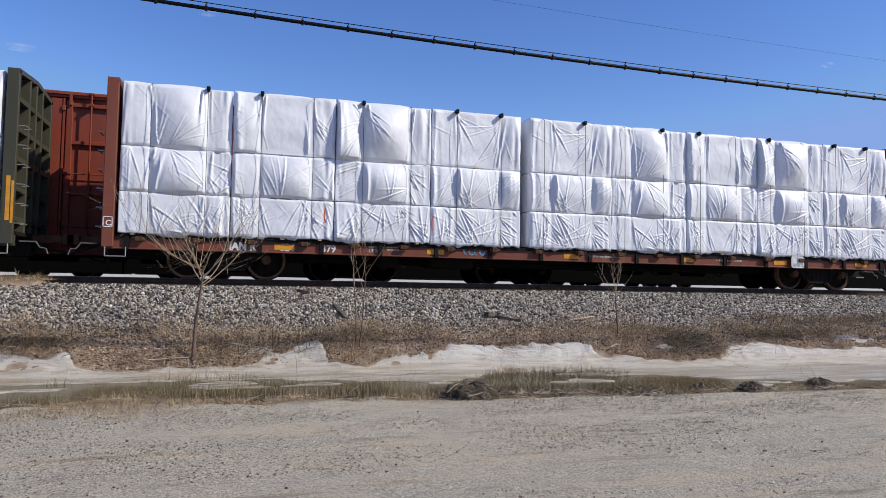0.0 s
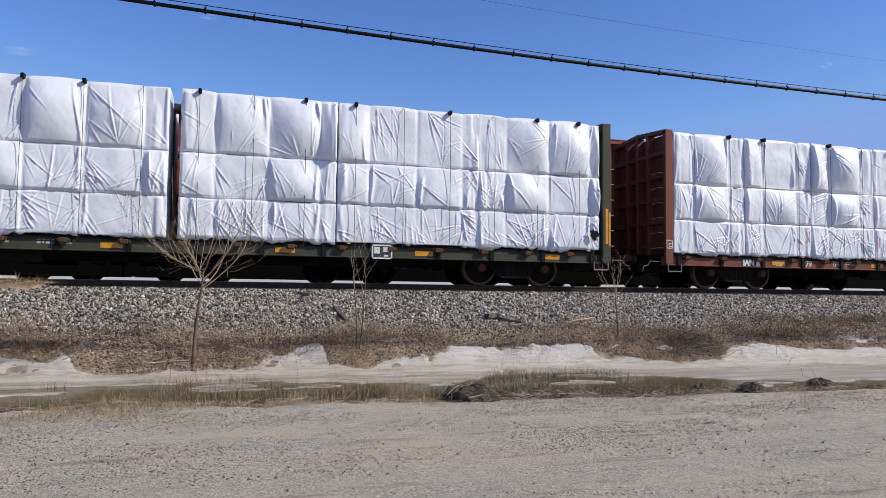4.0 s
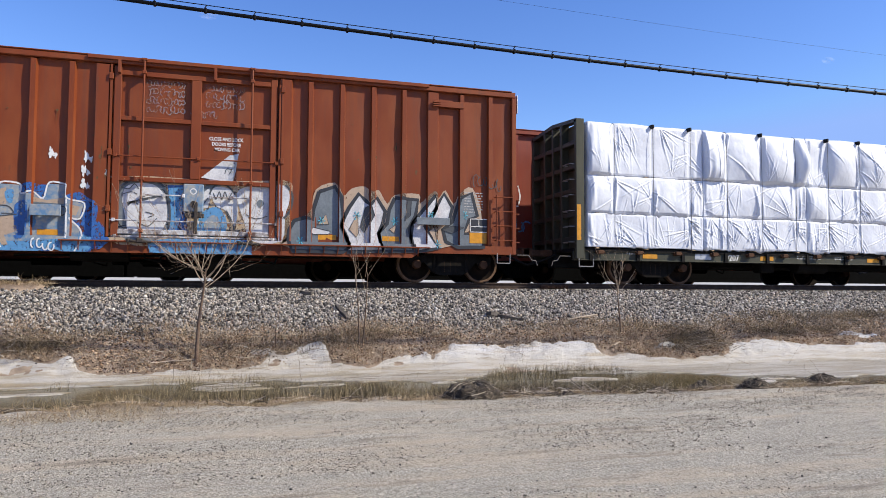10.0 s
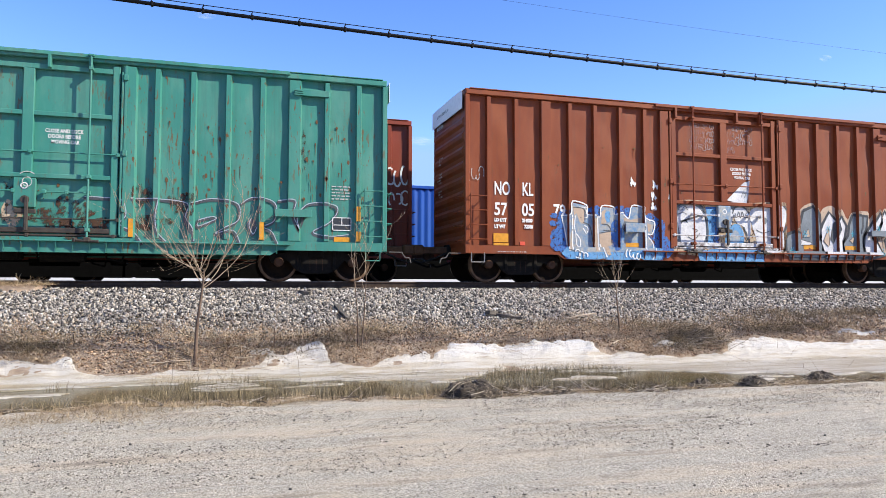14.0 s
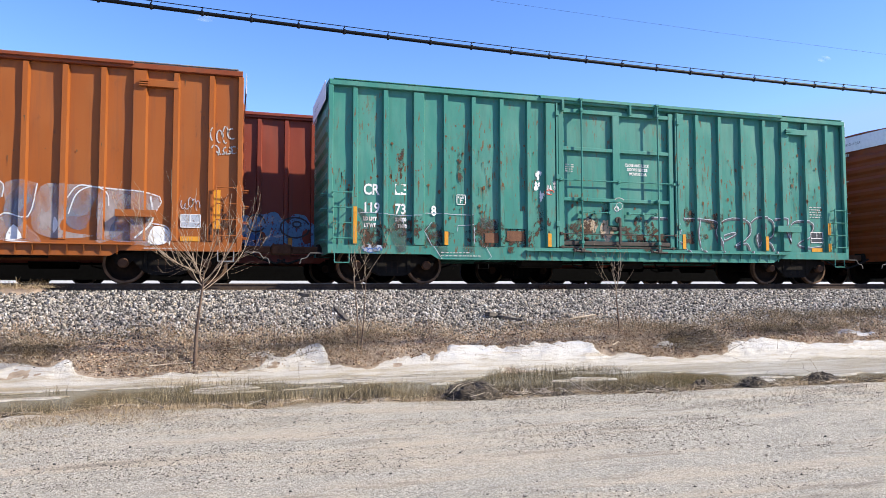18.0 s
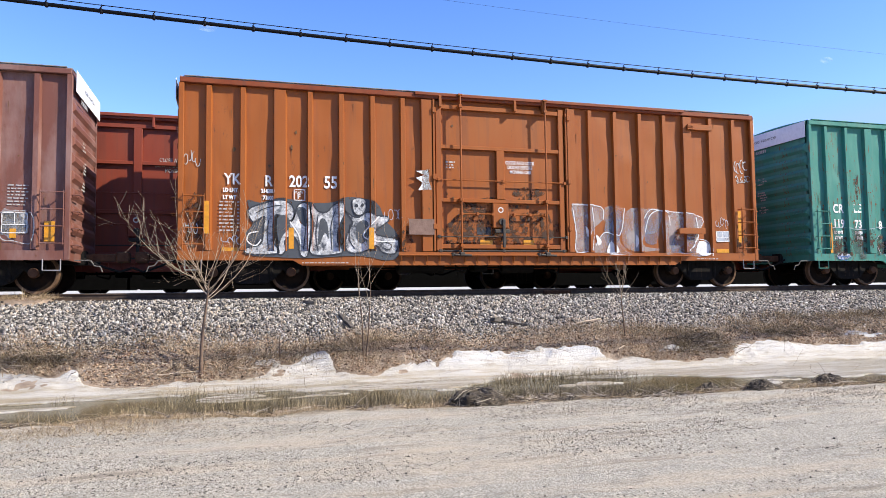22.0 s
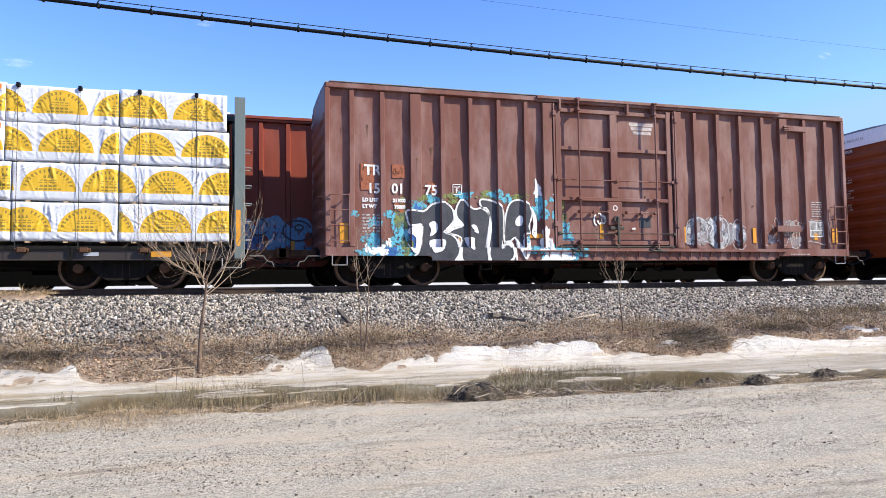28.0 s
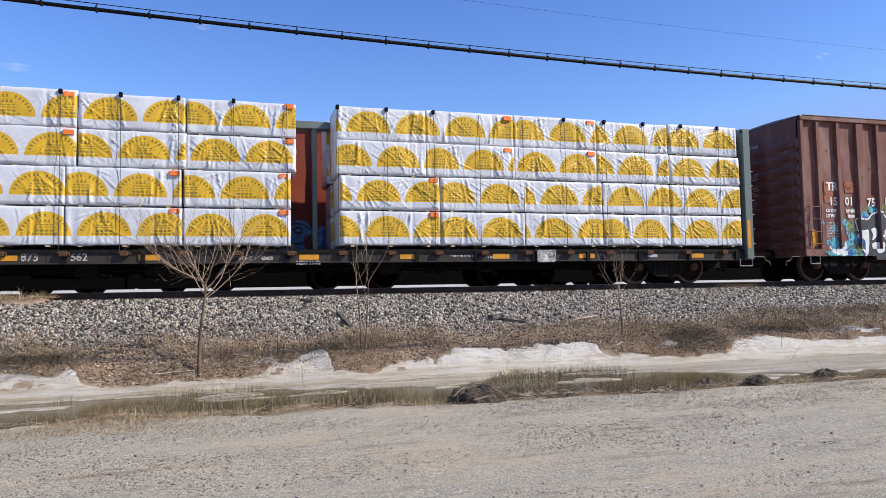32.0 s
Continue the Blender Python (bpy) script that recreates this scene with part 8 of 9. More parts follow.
for car, length, offset, top, gap in ((OLIVE_CAR, 22.5, 1.13, 4.36, 11.4), (OXIDE_CAR, 22.5, 0.92, 4.36, 10.0), (GREY_CAR, 24.7, 0.69, 4.42, 12.2)):
    for i in range(20 if car is GREY_CAR else 18):
        x = offset + (1.207 if car is GREY_CAR else 1.2) * i
        if x < length - 0.4 and abs(x - gap) > 0.35:
            strap(car, x, top, out=0.07 if car is not GREY_CAR else 0.03)
            if i not in (9, 13, 14) if car is GREY_CAR else (i * 7 + 3) % 5 < 3:
                corner_guard(car, x, top - 0.01, 0.05 if car is not GREY_CAR else 0.0)


# ---- marks on the flatcars ----
SILL_Y = -HALF + 0.16


def sill_bar(car, name, x0, x1, z0, z1, material, label=""):
    bar_part(name, (x0, x1, SILL_Y - 0.008, SILL_Y + 0.002, z0, z1), material, car, label)


def sill_text(car, text, x, z, h, mark=None):
    part("stencil", lettering(text, h / 0.7, x, z, SILL_Y - 0.006, 0.006, 0.95), mark or WHITE_MARK, car)


def sill_print(car, x0, x1, z1, rows, seed, pitch=0.075):
    r = random.Random(seed)
    bm = bmesh.new()
    for i in range(rows):
        x = x0
        while x < x1:
            w = r.uniform(0.03, 0.09)
            z = z1 - i * pitch
            bm.faces.new([bm.verts.new((a, SILL_Y - 0.006, b)) for a, b in ((x, z - 0.045), (x + w, z - 0.045), (x + w, z), (x, z))])
            x += w + 0.025
    tagged(part("small_stencil", bm, DIM_MARK, car), kind="stuff")


def sill_panel(car, x0, x1, z0, z1, inner, edge=None):
    bar_part("stencil_panel", (x0, x1, SILL_Y - 0.1, SILL_Y - 0.08, z0, z1), inner, car, "bordered stencil panel")
    bm = bmesh.new()
    t = 0.035
    for a, b, c, d in ((x0, x1, z0, z0 + t), (x0, x1, z1 - t, z1), (x0, x0 + t, z0, z1), (x1 - t, x1, z0, z1), (x0 + 0.06, x0 + 0.2, z0 + 0.13, z1 - 0.06), (x0 + 0.28, x1 - 0.08, z0 + 0.17, z1 - 0.06), (x0 + 0.3, x1 - 0.1, z0 + 0.06, z0 + 0.1)):
        box(bm, a, b, SILL_Y - 0.106, SILL_Y - 0.1, c, d)
    part("panel_border", bm, edge or WHITE_MARK, car)


for car, spots in ((OLIVE_CAR, (6.0, 9.95, 13.7, 17.1, 2.1, 20.6)), (OXIDE_CAR, (3.7, 7.42, 11.2, 14.8, 18.0, 21.0)), (GREY_CAR, (1.7, 5.45, 8.3, 11.84, 14.29, 16.74, 19.2, 22.64))):
    for x in spots:
        sill_bar(car, "reflector", x, x + 0.46, 0.70, 0.83, YELLOW_TAPE, "amber reflective tape")
c = OLIVE_CAR
sill_panel(c, 15.99, 16.5, 0.6, 0.95, BLACK_PAINT)
sill_bar(c, "repair_plate", 3.78, 4.32, 0.7, 0.87, SILVER_PAINT, "pale repainted patch")
sill_text(c, "9207", 4.8, 0.68, 0.17), sill_print(c, 7.3, 8.1, 0.88, 2, 5), sill_print(c, 8.7, 9.4, 0.88, 2, 6), sill_print(c, 1.6, 2.1, 0.85, 1, 7), sill_print(c, 19.2, 19.6, 0.85, 1, 8)
bar_part("reflector", (22.44, 22.49, -HALF - 0.012, -HALF - 0.002, 1.1, 2.0), YELLOW_TAPE, c, "amber reflective tape")
bar_part("reflector", (0.02, 0.14, -HALF - 0.012, -HALF - 0.002, 1.15, 2.1), YELLOW_TAPE, c, "amber reflective tape")
bar_part("reflector", (22.34, 22.42, -HALF - 0.012, -HALF - 0.002, 1.15, 2.1), YELLOW_TAPE, c, "amber reflective tape")
bm = bmesh.new()
blob(bm, 21.97, 1.38, 0.13, 0.13, 404, 0.3, 40)
for v in bm.verts:
    v.co.y = -HALF - 0.075
part("torn_hole", bm, CABLE_BLACK, c, "dark tear in the wrap")
c = OXIDE_CAR
sill_bar(c, "repaint_patch", 2.62, 3.25, 0.65, 0.89, BLACK_PAINT, "black patch behind the lettering")
part("stencil", lettering("IAN R", 0.19 / 0.7, 2.68, 0.67, SILL_Y - 0.014, 0.012, 0.85), WHITE_MARK, c)
sill_text(c, "624", 3.82, 0.68, 0.17), sill_text(c, "379", 4.8, 0.68, 0.17)
sill_text(c, "LD LMT", 5.95, 0.82, 0.08, DIM_MARK), sill_text(c, "LT WT", 5.95, 0.71, 0.08, DIM_MARK)
sill_print(c, 6.4, 6.85, 0.88, 2, 9), sill_print(c, 11.9, 12.9, 0.8, 1, 10), sill_print(c, 16.0, 16.8, 0.8, 1, 11)
bm = bmesh.new()
for k in range(6):
    ribbon(bm, arc(8.48 + 0.14 * k, 0.81, 0.08, 0.09, 70 * k, 70 * k + 260, 8), 0.035)
for v in bm.verts:
    v.co.y = SILL_Y - 0.007
part("graffiti", bm, BLUE_PAINT, c, "blue and white scrawl")
sill_panel(c, 18.54, 19.0, 0.62, 0.96, SILVER_PAINT)
bm = bmesh.new()
for a, b, cc, d in ((0.02, 0.22, 1.08, 1.1), (0.02, 0.22, 1.3, 1.32), (0.02, 0.04, 1.08, 1.32), (0.2, 0.22, 1.08, 1.32)):
    box(bm, a, b, -HALF - 0.018, -HALF - 0.012, cc, d)
part("plate_mark", bm, WHITE_MARK, c)
part("stencil", lettering("C", 0.17, 0.075, 1.12, -HALF - 0.018, 0.004), WHITE_MARK, c)
c = GREY_CAR
sill_text(c, "873", 5.97, 0.7, 0.17, DIM_MARK), sill_text(c, "562", 6.93, 0.7, 0.17, DIM_MARK)
sill_text(c, "LT WT", 10.45, 0.7, 0.075, DIM_MARK), sill_text(c, "63400", 10.97, 0.7, 0.075, DIM_MARK)
sill_text(c, "NEW 11-90", 11.77, 0.585, 0.085), sill_print(c, 15.6, 16.2, 0.8, 1, 13), sill_print(c, 16.6, 17.2, 0.76, 1, 14)
sill_panel(c, 17.95, 18.48, 0.6, 0.92, SPLASHED, DIM_MARK)
sill_bar(c, "repair_plate", 21.3, 21.6, 0.72, 0.8, SILVER_PAINT)
bar_part("reflector", (24.5, 24.6, -HALF - 0.012, -HALF - 0.002, 0.95, 1.78), YELLOW_TAPE, c, "amber reflective tape")
# red threads of torn labels on the white wrap
for x, z in ((4.85, 1.55), (7.5, 1.45), (13.8, 3.6)):
    bm = bmesh.new()
    ribbon(bm, arc(x, z, 0.035, 0.16, 70, 290, 6), 0.03)
    for v in bm.verts:
        v.co.y = -HALF - 0.10
    part("torn_label", bm, RED_PAINT, OXIDE_CAR, "torn strip of red label")


# ---- flatcars on the third track, one with a container ----
def far_flatcar(x, length):
    car = thing("flatcar", "empty low dark flatcar on the far yard track", "flatcar", pose(x, 28.4, RAIL), "parked freight cars")
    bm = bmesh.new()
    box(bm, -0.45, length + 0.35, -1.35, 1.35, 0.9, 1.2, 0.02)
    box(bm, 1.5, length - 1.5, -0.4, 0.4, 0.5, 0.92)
    part("deck", bm, FAR_SHADE, car)
    # sills deepened and blackened to stand for the shade under the parked cars
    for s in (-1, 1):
        bar_part("side_sill", (-0.4, length + 0.3, s * 1.38 - 0.03, s * 1.38 + 0.03, 0.19, 1.22), FAR_SHADE, car)
    add_truck(car, 1.9, False), add_truck(car, length - 1.9, False)
    return car


for i in range(-2, 4):
    far_flatcar(-3.2 + i * 20.2, 19.4)


# ---- overhead cable, container, saplings ----
def run(parent, name, r, at, n=8):
    """One unbroken wire along x."""
    xs = np.arange(-40, 60.1, 1.0)
    verts = [(at(x)[0], at(x)[1] + r * math.cos(2 * math.pi * k / n), at(x)[2] + r * math.sin(2 * math.pi * k / n)) for x in xs for k in range(n)]
    faces = [(i * n + k, i * n + (k + 1) % n, (i + 1) * n + (k + 1) % n, (i + 1) * n + k) for i in range(len(xs) - 1) for k in range(n)]
    put(name, raw_mesh(name, verts, faces, CABLE_BLACK, True), parent)


def build_cable():
    cable = thing("overhead_cable", "thick black overhead cable lashed below a thin messenger wire", "cable")
    yc = 10.65
    low = lambda x: 5.448 + 0.001294 * (x - 10.62) ** 2 * (1 if x < 10.62 else 0.35)
    for name, r, up in (("sheathed_cable", 0.0295, 0.0), ("messenger_wire", 0.0065, 0.084)):
        run(cable, name, r, lambda x: (x, yc, low(x) + up))
    bm = bmesh.new()
    pipe(bm, [(-0.004, 0, 0.026), (-0.012, 0, 0.046), (0.006, 0, 0.066), (0.012, 0, 0.082), (0.0, 0, 0.092)], 0.0075, 5)
    box(bm, -0.021, 0.021, -0.035, 0.035, -0.037, 0.034, 0.01)
    hanger = mesh_of("hanger", bm, CABLE_BLACK)
    for i in range(-20, 56):
        x = 1.609 + 0.6918 * i
        put("hanger", hanger, cable, at=pose(x, yc, low(x)))
    far = thing("overhead_wire", "single thin overhead wire against the sky", "wire")
    run(far, "wire", 0.0018, lambda x: (x, yc, 6.226 + 0.00114 * (x - 13.67) ** 2))


build_cable()


def build_container():
    box_ = thing("shipping_container", "bright blue corrugated steel shipping container beyond the yard tracks", "container", pose(1.0, 28.4, RAIL + 1.22))
    L, W, H = 12.19, 2.44, 2.69
    for y, s in ((-W / 2, -1), (W / 2, 1)):
        verts, faces, k = [], [], 0
        x = 0.1
        while x < L - 0.3:
            for dx, dy in ((0.0, 0.0), (0.07, 0.04), (0.14, 0.04), (0.21, 0.0)):
                verts += [(x + dx, y - s * dy, 0.12), (x + dx, y - s * dy, H - 0.1)]
            for j in range(4):
                a = k + 2 * j
                faces.append((a, a + 2, a + 3, a + 1))
            k += 8
            x += 0.28
        verts += [(x, y, 0.12), (x, y, H - 0.1)]
        put("corrugated_wall", raw_mesh("corrugated_wall", verts, faces, CONTAINER_BLUE), box_)
        for z0, z1 in ((0, 0.14), (H - 0.12, H)):
            bar_part("rail", (0, L, y - 0.04, y + 0.04, z0, z1), CONTAINER_BLUE, box_, bevel=0.01)
    for x0 in (0.0, L - 0.1):
        for y0 in (-W / 2, W / 2):
            bar_part("corner_post", (x0, x0 + 0.1, y0 - 0.06, y0 + 0.06, 0, H), CONTAINER_BLUE, box_, bevel=0.01)
        bar_part("end_wall", (x0 + 0.03, x0 + 0.07, -W / 2, W / 2, 0.1, H - 0.1), CONTAINER_BLUE, box_)
    bar_part("roof", (0, L, -W / 2, W / 2, H - 0.06, H - 0.01), CONTAINER_BLUE, box_)
    bar_part("floor", (0, L, -W / 2 + 0.05, W / 2 - 0.05, 0.03, 0.1), IRON, box_)


build_container()

BARK = surface("pale_bark", (0.07, 0.04, 0.027), (0.2, 0.135, 0.09), 10, 60, 0.85, 0, 0.4)
TWIG_PALE = surface("tan_twigs", (0.2, 0.14, 0.09), (0.42, 0.32, 0.22), 10, 60, 0.9)


def tube(verts, faces, points, radii, n=5):
    base = len(verts)
    for p, r in zip(points, radii):
        p = Vector(p)
        for k in range(n):
            a = 2 * math.pi * k / n
            verts.append((p.x + r * math.cos(a), p.y + r * math.sin(a), p.z))
    for i in range(len(points) - 1):
        for k in range(n):
            a, b = base + i * n + k, base + i * n + (k + 1) % n
            faces.append((a, b, b + n, a + n))


def limb(rnd, start, way, length, r, bend, depth, out, wander=0.16):
    """A tapering limb that throws off smaller ones."""
    p, d, pts, rad = Vector(start), Vector(way).normalized(), [Vector(start)], [r]
    steps = max(3, int(length / 0.13))
    for i in range(steps):
        d = (d + Vector((rnd.gauss(0, wander), rnd.gauss(0, wander), rnd.gauss(0, wander) + bend)) * 0.5).normalized()
        p = p + d * (length / steps)
        pts.append(p.copy())
        rad.append(r * (1 - 0.8 * (i + 1) / steps))
        if depth > 0 and i >= 1 and rnd.random() < 0.5:
            q = d.cross(Vector((rnd.gauss(0, 1), rnd.gauss(0, 1), rnd.gauss(0, 1)))).normalized()
            limb(rnd, p, d * 0.8 + q * 0.75, length * rnd.uniform(0.35, 0.65) * (1 - 0.4 * i / steps), rad[-1] * 0.7, bend, depth - 1, out, wander)
    out.append((pts, rad))


def sapling(x, y, height, fork, spread, seed, label, limbs=9, thick=0.03, lean=0.0, stems=1):
    rnd = random.Random(seed)
    z = float(ground_height(x, y)) - 0.05
    tree = thing("sapling", label, "tree", pose(x, y, z), "bare saplings on the bank")
    crown, trunks = [], []
    for s in range(stems):
        limb(rnd, (s * 0.05, 0, 0), (lean + s * 0.12, 0, 1), fork * 1.55, thick * (1 - 0.2 * s), 0.05, 0, trunks, 0.05)
        stem = [Vector(q) for q in trunks[-1][0]]
        for i in range(limbs // stems):
            a = 2 * math.pi * i / (limbs // stems) + rnd.uniform(-.3, .3)
            q = rnd.uniform(0.35, 1.0)
            way = Vector((math.cos(a) * spread * q, math.sin(a) * spread * q * 0.8, 1.2 - 0.75 * q))
            along = (0.62 + 0.38 * rnd.random() ** 0.7) * (len(stem) - 1)
            k = min(int(along), len(stem) - 2)
            limb(rnd, stem[k].lerp(stem[k + 1], along - k), way, (height - fork) * rnd.uniform(0.6, 0.95), thick * 0.34, 0.10, 2, crown)
    verts, faces = [], []
    for pts, rad in trunks:
        rad = [thick * (1 - 0.62 * i / (len(rad) - 1)) for i in range(len(rad))]
        tube(verts, faces, pts, rad, 8)
    put("trunk", raw_mesh("trunk", verts, faces, BARK, True), tree)
    verts, faces = [], []
    for pts, rad in crown:
        tube(verts, faces, pts, [max(q, 0.0028) for q in rad], 4)
    put("crown", raw_mesh("crown", verts, faces, TWIG_PALE, True), tree)
    return tree


sapling(-0.61, 13.65, 3.35, 1.15, 1.75, 4, "slender bare sapling with upswept branches beside the ditch", 11, 0.038)
sapling(2.42, 13.9, 2.3, 0.95, 0.32, 9, "thin bare sapling with two upright stems on the bank", 6, 0.016, -0.04, 2)
sapling(0.8, 13.9, 0.85, 0.4, 0.5, 21, "low reddish bare shoot on the bank", 4, 0.01)
sapling(8.4, 14.15, 1.85, 0.7, 0.45, 12, "thin bare sapling with few twigs on the bank", 8, 0.022, stems=1)


# ---- small white clouds low in the sky ----
CLOUD, n, l, p = nodes_of("thin_white_cloud")
v = coords(n, l, (1, 0, 1))
far = n.new("ShaderNodeVectorMath")
far.operation = "LENGTH"
l.new(v, far.inputs[0])
puff = noise_node(n, l, coords(n, l, (1.0, 1.0, 1.6)), 2.2, 6.0, 0.6)
body = calc(n, l, "SUBTRACT", calc(n, l, "MULTIPLY", puff, 1.9), far.outputs["Value"])
l.new(calc(n, l, "MULTIPLY", ramp(n, l, body, grey(0.1, 1.6)), 0.16), p.inputs["Alpha"])
p.inputs["Base Color"].default_value, p.inputs["Roughness"].default_value = rgba((0.9, 0.9, 0.9)), 1.0
for x, z, w, h in ((-0.266, 0.298, 0.022, 0.006), (1.019, 0.414, 0.014, 0.006), (0.266, 0.217, 0.024, 0.007), (-0.04, 0.372, 0.016, 0.005)):
    bm = bmesh.new()
    bmesh.ops.create_icosphere(bm, subdivisions=3, radius=1.0)
    far_y = 900.0
    ob = new("cloud", mesh_of("cloud", bm, CLOUD, True))
    ob.matrix_basis = pose(x * far_y, far_y, z * far_y) @ Matrix.Diagonal((w * far_y, 6.0, h * far_y, 1))
    tagged(ob, "small thin white cloud low in the blue sky", "cloud", kind="structure")


# ---- loose stone, grass and litter ----
def island_material(name, stops, rough=0.9, fine=60.0):
    m, n, l, p = nodes_of(name)
    geo = n.new("ShaderNodeNewGeometry")
    col = ramp(n, l, geo.outputs["Random Per Island"], stops)
    g = noise_node(n, l, coords(n, l), fine, 4.0)
    col = mix(n, l, calc(n, l, "MULTIPLY", g, 0.35), col, (0.06, 0.055, 0.05))
    l.new(col, p.inputs["Base Color"])
    p.inputs["Roughness"].default_value = rough
    bump(n, l, p, g, 0.3, 0.01)
    return m


def rocks(name, x, y, z, size, flat, seed, material, label, category):
    """Many broken stones as one heap of small angular solids."""
    rng = np.random.default_rng(seed)
    n = len(x)
    corner = np.array([(a, b, c) for a in (-1, 1) for b in (-1, 1) for c in (-1, 1)], float)
    v = corner[None] * (1 + rng.uniform(-0.62, 0.3, (n, 8, 3)))
    v *= (size[:, None] * rng.uniform(0.55, 1.35, (n, 3)))[:, None, :] * np.array((0.5, 0.5, 0.5 * flat))
    q = rng.normal(size=(n, 4)) * np.array((1, 1, 1, 1)) if flat > 0.8 else np.concatenate([rng.normal(1, 0.1, (n, 1)), rng.normal(0, 0.25, (n, 2)), rng.normal(0, 1, (n, 1))], 1)
    q /= np.linalg.norm(q, axis=1, keepdims=True)
    w, a, b, c = q.T
    rot = np.stack([np.stack([1 - 2 * (b * b + c * c), 2 * (a * b - c * w), 2 * (a * c + b * w)], -1), np.stack([2 * (a * b + c * w), 1 - 2 * (a * a + c * c), 2 * (b * c - a * w)], -1),
                    np.stack([2 * (a * c - b * w), 2 * (b * c + a * w), 1 - 2 * (a * a + b * b)], -1)], -2)
    v = np.einsum("nij,nkj->nki", rot, v) + np.stack([x, y, z], -1)[:, None, :]
    f = np.array([(0, 1, 3, 2), (4, 6, 7, 5), (0, 4, 5, 1), (2, 3, 7, 6), (0, 2, 6, 4), (1, 5, 7, 3)])
    faces = (np.arange(n) * 8)[:, None, None] + f[None]
    return tagged(new(name, raw_mesh(name, v.reshape(-1, 3), faces.reshape(-1, 4), material)), label, category, kind="stuff")


rng = np.random.default_rng(8)
BALLAST = island_material("crushed_ballast", [(0.0, (0.022, 0.02, 0.019)), (0.28, (0.085, 0.075, 0.067)), (0.5, (0.29, 0.258, 0.222)), (0.78, (0.46, 0.415, 0.355)), (0.88, (0.47, 0.375, 0.265)), (0.94, (0.54, 0.505, 0.45)), (1.0, (0.72, 0.69, 0.64))])
n = 135000
x, y = rng.uniform(-6.5, 21.5, n), rng.uniform(13.5, 17.3, n)
keep = rng.uniform(size=n) < step(13.5, 15.0, y + 0.9 * field(x, y, 1.6, 71, 3))
x, y = x[keep], y[keep]
rocks("ballast", x, y, ground_height(x, y) + rng.uniform(-0.02, 0.035, len(x)), (0.022 + 0.042 * rng.uniform(size=len(x)) ** 1.5) * (0.4 + 0.6 * step(13.9, 15.0, y)), 0.85, 1, BALLAST, "coarse grey crushed stone ballast", "ballast")
LITTER = island_material("dead_leaf_litter", [(0.0, (0.055, 0.028, 0.016)), (0.3, (0.27, 0.15, 0.083)), (0.65, (0.49, 0.32, 0.195)), (1.0, (0.68, 0.54, 0.38))])
n = 52000
x, y = rng.uniform(-6.5, 21, n), rng.uniform(13.2, 15.2, n)
keep = rng.uniform(size=n) < step(13.1, 13.4, y) * (1 - step(14.3, 15.2, y + 0.9 * field(x, y, 1.6, 71, 3)))
keep &= y > snow_edge(x)[0] + 0.03
x, y = x[keep], y[keep]
rocks("leaf_litter", x, y, ground_height(x, y) + 0.008, 0.013 + 0.038 * rng.uniform(size=len(x)) ** 2, 0.45, 2, LITTER, "brown dead leaves and fine stones on the bank", "leaf litter")
PEBBLE = island_material("road_gravel", [(0.0, (0.035, 0.029, 0.022)), (0.3, (0.17, 0.143, 0.108)), (0.6, (0.36, 0.31, 0.235)), (1.0, (0.56, 0.495, 0.4))])
n = 85000
x, y = rng.uniform(-4.5, 14.5, n), 4.6 + 5.7 * rng.uniform(size=n) ** 0.85
keep = (x > -0.32 * y - 0.4) & (x < 1.22 * y + 0.5) & (rng.uniform(size=n) < 0.45 + 1.9 * field(x * 0.35, y, 0.8, 77, 4))
x, y = x[keep], y[keep]
rocks("road_gravel", x, y, ground_height(x, y) + 0.001, 0.006 + 0.014 * rng.uniform(size=len(x)) ** 2.5, 0.7, 3, PEBBLE, "loose pale gravel on the road", "gravel")
CLOD = island_material("dark_clods", [(0.0, (0.03, 0.028, 0.026)), (1.0, (0.12, 0.105, 0.09))])
n = 260
x, y = rng.uniform(-3.5, 14, n), rng.uniform(4.8, 10.2, n)
rocks("road_clods", x, y, ground_height(x, y) + 0.006, 0.007 + 0.018 * rng.uniform(size=n) ** 3, 0.7, 4, CLOD, "scattered dark stones and clods on the road", "stones")


def blades(name, x, y, length, lean, width, seed, material, label, category, kinks=3, lift=-0.02):
    """Thin dry stems as narrow bent strips, joined into one."""
    rng = np.random.default_rng(seed)
    n = len(x)
    turn, tip = rng.uniform(0, 2 * np.pi, n), rng.normal(0, lean, (n, 2))
    z0 = ground_height(x, y) + lift
    side = np.stack([np.cos(turn), np.sin(turn), 0 * turn], -1) * (width * rng.uniform(0.6, 1.4, n))[:, None]
    rows = []
    for k in range(kinks + 1):
        s = k / kinks
        off = tip * (s ** 1.6)[..., None] if np.ndim(s) else tip * s ** 1.6
        up = length * s * np.maximum(0.12, 1 - 0.35 * s * np.hypot(*tip.T) * 2)
        p = np.stack([x + off[:, 0] * length, y + off[:, 1] * length, z0 + up], -1) + rng.normal(0, 0.006, (n, 3)) * s
        rows += [p - side * (1 - 0.8 * s), p + side * (1 - 0.8 * s)]
    v = np.stack(rows, 1)
    f = np.array([(2 * k, 2 * k + 1, 2 * k + 3, 2 * k + 2) for k in range(kinks)])
    faces = (np.arange(n) * (2 * kinks + 2))[:, None, None] + f[None]
    return tagged(new(name, raw_mesh(name, v.reshape(-1, 3), faces.reshape(-1, 4), material)), label, category, kind="stuff")


